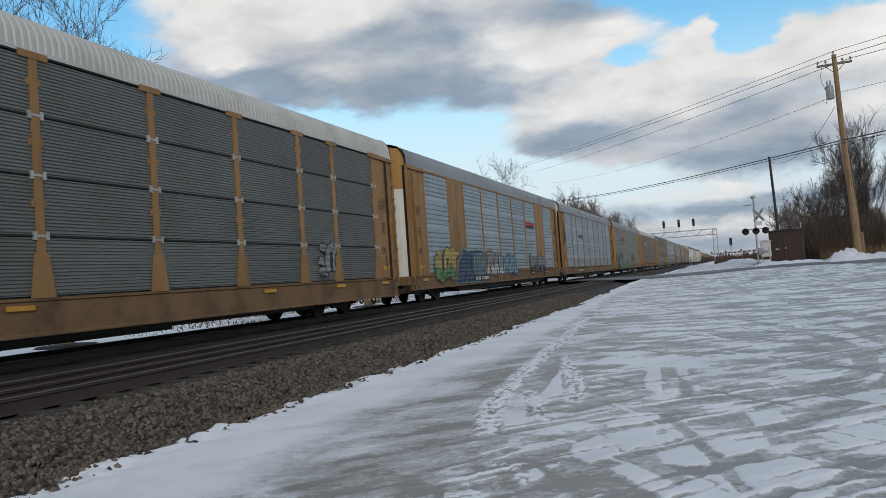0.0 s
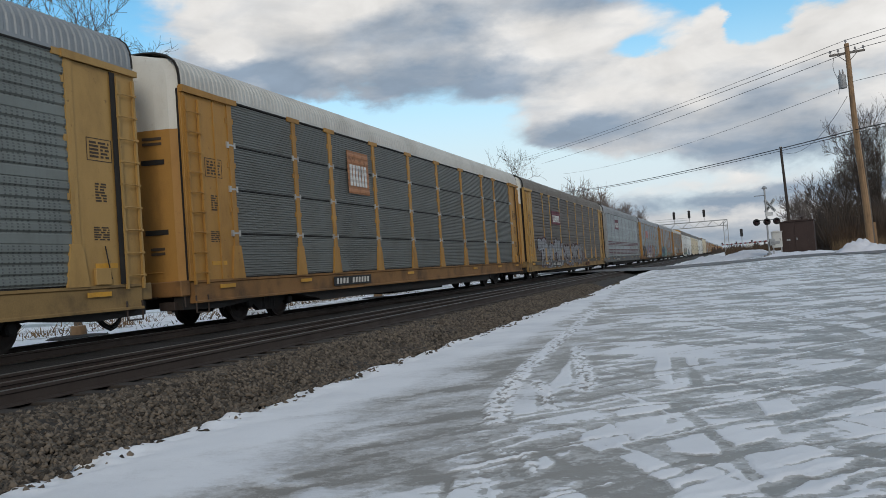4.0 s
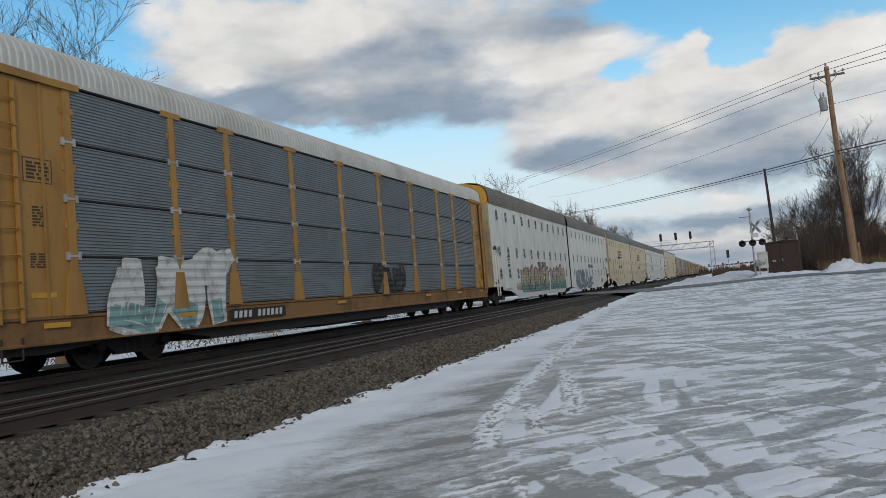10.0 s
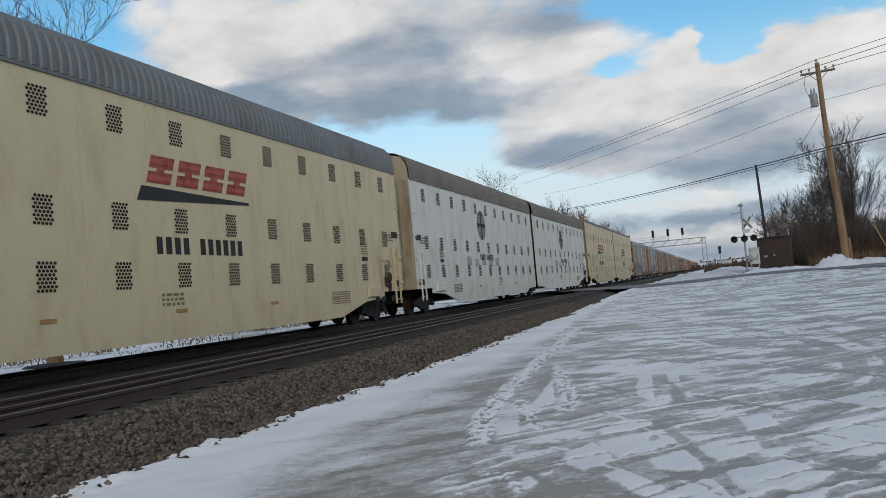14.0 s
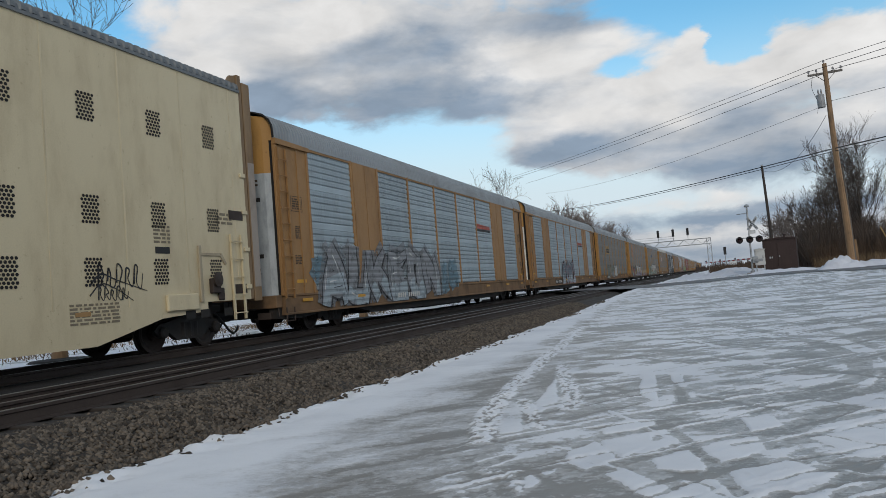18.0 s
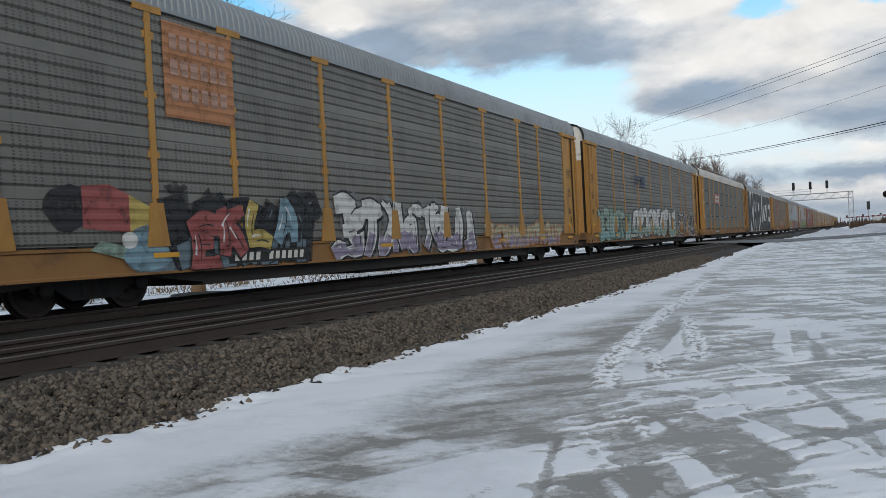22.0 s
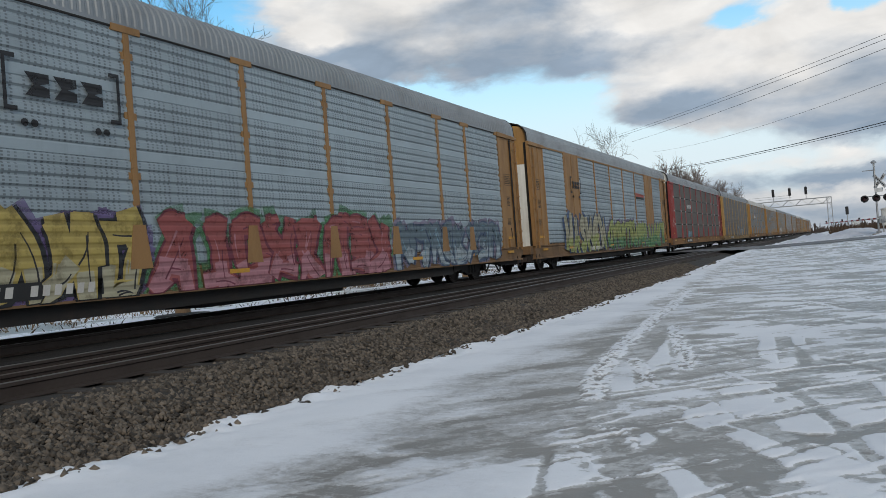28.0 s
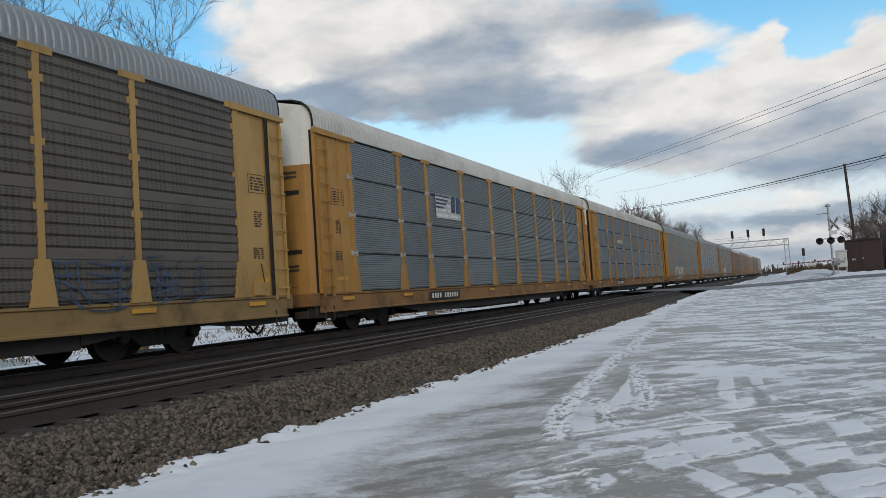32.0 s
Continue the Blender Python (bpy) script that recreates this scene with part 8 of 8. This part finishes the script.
def signal_hut(x, y):
    s = thing("signal_hut", "dark brown windowless steel signal hut with a flat roof", "hut", (x, y, gz(x, y)), turn=-8)
    part("wall", lambda g: g.box(-1.16, 1.16, -1.0, 1.0, 0.0, 2.42, 0.02), SHED, s)
    part("roof", lambda g: g.prism([(-1.24, 2.42), (1.24, 2.42), (1.24, 2.48), (0, 2.56), (-1.24, 2.48)], -1.1, 1.1, "y"), SHED, s)
    d = part("door", lambda g: g.box(-0.45, 0.45, -1.03, -1.0, 0.1, 2.2, 0.01), SHED, s, (0.3, 0, 0))
    part("door_handle", lambda g: g.box(-0.36, -0.3, -1.09, -1.03, 1.05, 1.2), ALU, d)
    part("sign_plate", lambda g: g.box(-0.12, 0.12, -1.01, -1.002, 0, 0.14), ALU, s, (-0.62, 0, 1.0))
    for a in np.linspace(-1.0, 1.0, 6):
        part("wall_rib", lambda g: g.box(-0.02, 0.02, -1.012, -1.0, 0.05, 2.4), SHED, s, (float(a), 0, 0), key="wall_rib")
    part("vent_cowl", lambda g: g.lathe([(0.08, 2.5), (0.08, 2.68), (0.16, 2.70), (0.14, 2.78), (0.03, 2.82)], "z", 12), SHED, s, (0.35, 0, 0))
    part("antenna_post", lambda g: g.tube((1.10, -0.9, 2.3), (1.10, -0.9, 2.95), 0.03, n=6), ALU, s)
    part("plinth", lambda g: g.box(-1.12, 1.12, -0.95, 0.95, -0.4, 0.02, 0.02), surface("concrete", (0.36, 0.35, 0.33)), s)
    return s


signal_hut(4.78, 64.3)


def signal_bridge(y):
    s = thing("signal_bridge", "galvanised lattice signal bridge over the tracks with signal heads", "signal bridge", (0, y, 0.0))
    xs0, xs1 = -17.5, -1.0
    for x in (xs0, xs1):
        g = Geo()
        for a in (-0.45, 0.45):
            for b in (-0.45, 0.45):
                g.box(x + a - 0.07, x + a + 0.07, b - 0.07, b + 0.07, -0.6, 8.0)
        for i in range(8):
            z = i * 1.0
            k = 1 if i % 2 else -1
            for b in (-0.45, 0.45):
                g.tube((x - 0.45 * k, b, z), (x + 0.45 * k, b, z + 1.0), 0.045, n=5)
            g.tube((x - 0.45, -0.45 * k, z), (x - 0.45, 0.45 * k, z + 1.0), 0.045, n=5)
        part("leg", g, ALU, s, label="lattice leg")
    for z in (6.7, 8.0):
        for b in (-0.5, 0.5):
            part("chord", lambda g, z=z, b=b: g.box(xs0 - 0.5, xs1 + 0.5, b - 0.08, b + 0.08, z - 0.08, z + 0.08), ALU, s)
    n = 12
    for i in range(n):
        x0 = xs0 + (xs1 - xs0) * i / n
        x1 = xs0 + (xs1 - xs0) * (i + 1) / n
        k = i % 2
        part("web_brace", lambda g: [g.tube((x0, b, 6.7 if k else 8.0), (x1, b, 8.0 if k else 6.7), 0.05, n=5) for b in (-0.5, 0.5)], ALU, s)
    part("walkway_rail", lambda g: [g.tube((xs0, -0.6, z), (xs0 + 9, -0.6, z), 0.03, n=5) for z in (8.6, 9.1)], ALU, s)
    for x in (-12.2, -8.8, -5.5):
        h = part("signal_head", lambda g: g.box(-0.28, 0.28, -0.12, 0.1, 0, 1.7, 0.05), MARK_DARK, s, (x, -0.6, 9.0), key="bridge_head", label="black colour light signal head")
        for zz in (0.35, 0.85, 1.35):
            part("signal_hood", lambda g: g.lathe([(0.16, -0.35), (0.17, -0.1)], "y", 12), MARK_DARK, h, (0, 0, zz), key="bridge_hood")
        part("head_post", lambda g: g.tube((0, 0.1, -1.0), (0, 0.1, 1.9), 0.06, n=6), ALU, h, key="head_post")
    return s


signal_bridge(190.0)


def dwarf_signal(x, y):
    s = thing("signal_mast", "far railway signal on a silver mast", "signal", (x, y, 0))
    part("mast", lambda g: g.tube((0, 0, -0.3), (0, 0, 5.2), 0.09, n=8), ALU, s)
    part("head", lambda g: g.box(-0.35, 0.35, -0.1, 0.1, 4.2, 6.2, 0.08), MARK_DARK, s)
    part("hut", lambda g: g.box(0.8, 2.6, -0.9, 0.9, -0.3, 2.4, 0.03), CASE, s)
    return s


dwarf_signal(2.6, 215.0)


GUY = surface("faded_yellow_plastic", (0.42, 0.27, 0.09), 0.6, dirt=(0.2, 0.15, 0.08), stain=0.4)


def guy_marker(x, y):
    s = thing("guy_wire", "leaning guy wire with a long yellow plastic marker", "guy wire", (x, y, gz(x, y)))
    part("marker", lambda g: g.tube((0, 0, 0.05), (-0.92, 0, 2.40), 0.03, n=8), GUY, s)
    part("anchor", lambda g: g.lathe([(0.06, -0.1), (0.06, 0.12), (0.03, 0.16)], "z", 8), ALU, s)
    return s


guy_marker(10.9, 55.0)


def track_marker(x, y):
    s = thing("marker_stump", "cut wooden stump on a patch of bare soil", "stump", (x, y, gz(x, y)))
    part("stump", lambda g: g.lathe([(0.30, -0.1), (0.27, 0.2), (0.25, 0.42), (0.2, 0.44)], "z", 12), WOOD_POLE, s)
    part("soil", lambda g: g.lathe([(1.1, 0.0), (0.9, 0.10), (0.3, 0.14)], "z", 14), BED_DARK, s)
    return s


track_marker(-20.9, 20.2)
track_marker(-20.5, 43.0)


# road over the crossing
def road_geo(g):
    a, b = Vector((-60, 99)), Vector((46, 18))
    d = (b - a).normalized()
    nrm = Vector((-d.y, d.x))
    rows = []
    for i in range(110):
        c = a + (b - a) * i / 109
        row = []
        for k in (-3.6, -2, 0, 2, 3.6):
            if k == -3.6:
                k -= 2.6 * max(0.0, 1 - ((c.x + 0.5) / 5.5) ** 2) + 0.5 * math.sin(i * 1.7)
            p = c + nrm * k
            gzv = gz(p.x, p.y)
            if -16 < p.x < -4.6:
                gzv = -0.02
            elif -19 < p.x <= -16:
                gzv = 0.5 * gzv
            row.append((p.x, p.y, gzv + 0.03))
        rows.append(row)
    g.grid(rows)


structure("road", road_geo, ASPHALT, "grey salted asphalt road over the level crossing", smooth=True)


def snow_bank(x, y, w, d, h, seed, label="ploughed heap of dirty snow"):
    g = Geo()
    rs = random.Random(seed)
    n = 16
    rows = []
    ph = [rs.uniform(0, 6) for _ in range(4)]
    for j in range(n + 1):
        row = []
        for i in range(n + 1):
            u, v = -1 + 2 * i / n, -1 + 2 * j / n
            r = max(0.0, 1 - u * u) * max(0.0, 1 - v * v)
            hh = h * r * (0.75 + 0.25 * math.sin(5 * u + ph[0]) * math.cos(4 * v + ph[1]) + 0.2 * math.sin(11 * u + ph[2]) * math.sin(9 * v + ph[3]))
            px, py = x + u * w, y + v * d
            row.append((px, py, gz(px, py) - 0.04 + hh))
        rows.append(row)
    g.grid(rows)
    me = g.mesh("snow_bank", True)
    me.materials.append(SNOW)
    return tagged(new("snow_bank", me), label, "snow bank", "snow banks by the road")


snow_bank(6.9, 50.2, 1.3, 0.9, 0.85, 1)
snow_bank(8.6, 52.5, 2.6, 1.2, 0.5, 2)
snow_bank(4.2, 57.5, 2.6, 1.0, 0.35, 3)
snow_bank(0.5, 66.0, 3.0, 1.5, 0.55, 4)
snow_bank(-1.8, 70.0, 2.5, 2.0, 0.6, 5)
snow_bank(13.5, 48.5, 4.0, 1.2, 0.5, 6)
snow_bank(1.5, 80.0, 3.5, 3.0, 0.7, 8)

# ---- trees and brush ----
BARK = surface("grey_brown_bark", (0.085, 0.068, 0.055), 0.9, dirt=(0.04, 0.034, 0.03), stain=0.5, size=0.3)
TWIG = surface("twig_bark", (0.095, 0.072, 0.058), 0.9, stain=0.3)
BRUSH = surface("brown_dead_brush", (0.085, 0.052, 0.030), 0.95, dirt=(0.035, 0.025, 0.018), stain=0.5, size=1.5, vary=0.2)
GRASS = surface("straw_dead_grass", (0.16, 0.105, 0.055), 0.95, dirt=(0.12, 0.075, 0.04), stain=0.5, size=1.0)
# paler than the near twigs: haze of distance is put into the colour
FAR_TWIG = surface("haze_tinted_far_twigs", (0.20, 0.165, 0.145), 0.95, stain=0.3)
THICKET = surface("thicket_stems", (0.105, 0.078, 0.060), 0.95, dirt=(0.045, 0.035, 0.028), stain=0.5, size=2.0)
MID_TWIG = surface("grey_brown_twigs", (0.115, 0.092, 0.078), 0.95, stain=0.3)
WOODS = surface("far_bare_woods", (0.075, 0.058, 0.050), 0.95, dirt=(0.04, 0.032, 0.03), stain=0.6, size=5.0)


def tree_geo(seed, height, spread, levels=5, trunk_r=0.2, low=0.28, kids=(3, 5), fine=0.012):
    """A bare tree: trunk and twigs as two meshes."""
    rs = random.Random(seed)
    gt, gc = Geo(), Geo()

    def grow(p, d, length, r, level):
        g = gt if level <= 1 else gc
        n = 7 if level == 0 else (5 if level <= 2 else 3)
        segs = 4 if level == 0 else 3
        q = p
        for s in range(segs):
            d = (d + Vector((rs.uniform(-1, 1), rs.uniform(-1, 1), rs.uniform(-0.4, 0.9))) * (0.06 if level == 0 else 0.2 if level == 1 else 0.34)).normalized()
            e = q + d * (length / segs)
            r2 = r * (0.86 if level else 0.80)
            g.tube(q, e, r, r2, n=n, caps=False)
            t = (s + 1) / segs
            if level < levels and (level > 0 or t > low):
                for _ in range(rs.randint(*kids) if level else rs.randint(2, 4)):
                    az = rs.uniform(0, 6.283)
                    o = d.orthogonal().normalized()
                    o.rotate(Matrix.Rotation(az, 3, d))
                    nd = (d * rs.uniform(0.5, 1.0) + o * rs.uniform(0.5, 1.0) * spread + Vector((0, 0, 0.18))).normalized()
                    grow(e, nd, length * rs.uniform(0.42, 0.68) * (0.8 if level == 0 else 1.0), max(fine, r2 * rs.uniform(0.35, 0.6)), level + 1)
            q, r = e, r2
    grow(Vector((0, 0, 0)), Vector((0, 0, 1)), height * 0.62, trunk_r, 0)
    return gt, gc


def tree(x, y, seed, height, spread=0.9, levels=4, trunk_r=0.2, label="bare leafless tree with fine twigs", low=0.28, kids=(2, 3), fine=0.014, twig=None):
    gt, gc = tree_geo(seed, height, spread, levels, trunk_r, low, kids, fine)
    t = thing("bare_tree", label, "tree", (x, y, gz(x, y) - 0.1), "trees by the railway")
    part("trunk", gt, BARK, t)
    part("crown", gc, twig or TWIG, t)
    return t


tree(-30, 29.0, 31, 16.8, 0.85, 4, 0.2, "tall bare tree behind the railway", kids=(2, 2), fine=0.012)
t2 = tree(-30, 35.6, 32, 14.2, 0.9, 4, 0.17, "bare tree behind the railway", kids=(2, 2), fine=0.012)
tree(-32, 24.0, 33, 18.5, 0.85, 4, 0.2, "tall bare tree behind the railway", kids=(2, 2), fine=0.012)
tree(11.6, 80.0, 14, 11.2, 0.62, 4, 0.18, "tall bare tree behind brown brush", low=0.1, kids=(2, 3), fine=0.009, twig=MID_TWIG)
tree(13.1, 82.0, 15, 11.6, 0.52, 4, 0.16, "slim bare tree behind brown brush", low=0.1, kids=(2, 3), fine=0.009, twig=MID_TWIG)
t4b = tree(9.9, 79.0, 19, 7.6, 0.65, 4, 0.16, "bare tree behind brown brush", low=0.08, kids=(2, 2), fine=0.012, twig=MID_TWIG)
t6 = tree(16.8, 86.0, 16, 4.6, 0.8, 4, 0.1, "low bare shrub tree beside the road", low=0.08, fine=0.010, twig=MID_TWIG)
for x, y, z, turn in ((19.0, 88, 0.0, 70), (21.5, 84, 0.2, 200), (24.0, 90, 0.0, 120), (27.0, 86, 0.0, 300), (15.0, 90.0, 0.0, 20)):
    copy_thing(t6, pose(x, y, z, 0, 0, turn))
copy_thing(t4b, pose(8.9, 83.0, -1.2, 0, 0, 130))
copy_thing(t4b, pose(13.6, 85.0, -0.6, 0, 0, 250))
copy_thing(t2, pose(-25, 91.5, -0.5, 0, 0, 60))
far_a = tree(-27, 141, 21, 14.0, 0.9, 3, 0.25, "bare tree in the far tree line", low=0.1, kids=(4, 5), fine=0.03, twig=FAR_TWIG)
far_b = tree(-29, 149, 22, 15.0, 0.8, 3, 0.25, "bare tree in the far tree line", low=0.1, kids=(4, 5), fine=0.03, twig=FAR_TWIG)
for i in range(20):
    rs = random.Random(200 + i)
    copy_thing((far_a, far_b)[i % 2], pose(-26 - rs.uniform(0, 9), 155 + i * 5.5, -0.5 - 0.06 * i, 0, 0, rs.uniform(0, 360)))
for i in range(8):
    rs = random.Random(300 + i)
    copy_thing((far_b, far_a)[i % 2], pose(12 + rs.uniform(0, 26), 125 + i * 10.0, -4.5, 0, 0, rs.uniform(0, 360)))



def brush_field(name, label, x0, x1, y0, y1, n, hmin, hmax, mat, seed, spread=0.25, bare=0):
    """Thin stems leaning every way, as one mass; bare: the share of the ground in percent that has none."""
    rs = np.random.RandomState(seed)
    x, y = rs.uniform(x0, x1, n), rs.uniform(y0, y1, n)
    if bare:
        clump = fbm(x, y, 1.6, seed + 9, 3)
        keep = clump > np.percentile(clump, bare)
        x, y, n = x[keep], y[keep], int(keep.sum())
    h = rs.uniform(hmin, hmax, n) * (0.7 + 0.5 * fbm(x, y, 3.0, seed, 2))
    z = ground_height(x, y)
    v, f = [], []
    a = rs.uniform(0, 6.283, n)
    dx, dy = rs.normal(0, spread, n) * h, rs.normal(0, spread, n) * h
    w = rs.uniform(0.012, 0.035, n)
    ca, sa = np.cos(a) * w, np.sin(a) * w
    P = np.stack([np.stack([x - ca, y - sa, z - 0.05], -1), np.stack([x + ca, y + sa, z - 0.05], -1),
                  np.stack([x + dx * .5 + ca * .6, y + dy * .5 + sa * .6, z + h * .6], -1), np.stack([x + dx * .5 - ca * .6, y + dy * .5 - sa * .6, z + h * .6], -1),
                  np.stack([x + dx, y + dy, z + h], -1)], 1).reshape(-1, 3)
    k = np.arange(n) * 5
    quads = np.stack([k, k + 1, k + 2, k + 3], -1).tolist()
    tris = np.stack([k + 3, k + 2, k + 4], -1).tolist()
    me = bpy.data.meshes.new(name)
    me.from_pydata(P.tolist(), [], quads + tris)
    me.materials.append(mat)
    return tagged(new(name, me), label, "brush", kind="stuff")


brush_field("dead_brush", "dense brown leafless brush below the trees", 8.0, 42, 68, 92, 30000, 0.8, 2.4, BRUSH, 1)
brush_field("thicket", "dense grey brown bare thicket under tall trees", 8.0, 15, 75, 90, 8000, 1.5, 4.8, THICKET, 6, 0.2)
brush_field("thicket", "low brown bare thicket beside the road", 15, 44, 75, 94, 12000, 1.2, 3.4, THICKET, 7, 0.25)
brush_field("dead_grass", "straw coloured dead grass along the road", 7.5, 40, 62, 70, 7000, 0.4, 1.1, GRASS, 2)
brush_field("weeds", "dry weeds poking through snow beyond the railway", -26, -18.5, 4, 90, 3200, 0.06, 0.26, BRUSH, 3, 1.1, bare=72)
brush_field("weed_bank", "tangled brown weeds on the bank beyond the railway", -31, -24, 3, 60, 6000, 0.10, 0.45, GRASS, 4, 1.1, bare=50)
brush_field("dead_brush", "brown brush at the edge of the far field", -1, 30, 115, 190, 12000, 0.6, 1.6, BRUSH, 4)
brush_field("dead_brush", "brown thicket behind the railway", -90, -44, 10, 220, 16000, 1.0, 4.0, BRUSH, 5)


def far_woods(g):
    rs = random.Random(9)
    for R, z0, hh, step in ((430.0, 0, 3.2, 2.0), (540.0, 0, 5.5, 2.4)):
        a = -75.0
        while a < 80:
            w = step * rs.uniform(0.6, 1.4)
            h = hh * rs.uniform(0.55, 1.15)
            x, y = R * math.sin(radians(a)), R * math.cos(radians(a))
            tx, ty = math.cos(radians(a)), -math.sin(radians(a))
            for k in range(9):
                o = rs.uniform(-w, w)
                g.tube((x + tx * o, y + ty * o, -1.0), (x + tx * (o + rs.uniform(-1, 1)), y + ty * (o + rs.uniform(-1, 1)), h * rs.uniform(0.5, 1.0)), rs.uniform(0.3, 0.7), 0.15, n=4, caps=False)
            a += math.degrees(w / R) * 1.1


g = Geo()
far_woods(g)
me = g.mesh("far_woods")
me.materials.append(WOODS)
tagged(new("far_woods", me), "low line of far bare woods on the horizon", "woods", kind="stuff")

# ---- ballast stones and ties, last ----
def stones(name, label, n, seed):
    rs = np.random.RandomState(seed)
    y = 2.0 + 33.0 * rs.rand(n) ** 1.7
    x = rs.uniform(NX + 1.15, -4.5, n)
    x = np.where(rs.rand(n) < 0.01, rs.uniform(-5.0, -4.4, n), x)
    xs = np.array([NX + 1.0, NX + 1.65, NX + 2.4, NX + 2.6, -4.0])
    zs = np.array([-0.19, -0.22, -0.50, -0.46, -0.43])
    toe = -4.93 + 0.4 * (fbm(x * 0, y, 0.9, 41, 4) - 0.5) + 0.35 * (fbm(x, y, 0.18, 42, 2) - 0.5)
    toe = toe + 1.1 * np.clip((y - 14) / 16, 0, 1) * (fbm(x * 0.6, y, 1.3, 43, 3) - 0.42)
    ok = (x < toe) | (rs.rand(n) < 0.05) & (x < toe + 0.35)
    x, y = x[ok], y[ok]
    n = len(x)
    z = np.interp(x, xs, zs)
    z = np.where(x > -5.15, np.maximum(z, ground_height(x, y) + 0.012), z)
    r = rs.uniform(0.015, 0.042, n)
    base = np.array([(1, 0, 0), (-1, 0, 0), (0, 1, 0), (0, -1, 0), (0, 0, 1), (0, 0, -1)], float)
    tri = np.array([(0, 2, 4), (2, 1, 4), (1, 3, 4), (3, 0, 4), (2, 0, 5), (1, 2, 5), (3, 1, 5), (0, 3, 5)])
    V = base[None] * rs.uniform(0.6, 1.3, (n, 6, 1)) + rs.normal(0, 0.22, (n, 6, 3))
    a = rs.uniform(0, 6.283, n)
    c, s = np.cos(a)[:, None], np.sin(a)[:, None]
    X = V[..., 0] * c - V[..., 1] * s
    Y = V[..., 0] * s + V[..., 1] * c
    V = np.stack([X, Y, V[..., 2] * 0.75], -1) * r[:, None, None] + np.stack([x, y, z + r * 0.3], -1)[:, None, :]
    F = (tri[None] + 6 * np.arange(n)[:, None, None]).reshape(-1, 3)
    me = bpy.data.meshes.new(name)
    me.vertices.add(6 * n)
    me.vertices.foreach_set("co", V.ravel())
    me.loops.add(F.size)
    me.loops.foreach_set("vertex_index", F.ravel())
    me.polygons.add(len(F))
    me.polygons.foreach_set("loop_start", np.arange(0, F.size, 3))
    me.polygons.foreach_set("loop_total", np.full(len(F), 3))
    me.update(calc_edges=True)
    me.materials.append(STONE_MIX)
    return tagged(new(name, me), label, "ballast", kind="stuff")


def stone_mix():
    m = STONE.copy()
    m.name = "mixed_ballast_stone"
    nt = m.node_tree
    b = nt.nodes["Principled BSDF"]
    src = b.inputs["Base Color"].links[0].from_socket
    geo = nt.nodes.new("ShaderNodeNewGeometry")
    v = math_node(nt, "MULTIPLY_ADD", geo.outputs["Random Per Island"], 1.5)
    v.node.inputs[2].default_value = 0.25
    nt.links.new(mix_col(nt, 1.0, src, v, "MULTIPLY"), b.inputs["Base Color"])
    return m


STONE_MIX = stone_mix()
stones("ballast_stones", "loose brown grey crushed stone along the track shoulder", 66000, 4)
near_ties = thing("ties", "dark weathered timber ties of the near track", "railway ties", (NX, 0, 0), kind="structure")
for i in range(150):
    part("tie", lambda g: g.box(-1.3, 1.3, -0.11, 0.11, -0.33, -0.168, 0.012), TIE, near_ties, (0.02 * math.sin(i * 7.3), -3 + 0.53 * i, 0.003 * math.sin(i * 3.1)), key="tie")


# ---- what moves ----
def motions():
    along = -S1
    for i, (car, length) in enumerate(CARS):
        mid = along + length / 2
        walk(car, [(t, pose(TX, y + mid, 0)) for t, y in TRAIN])
        along += length


motions()
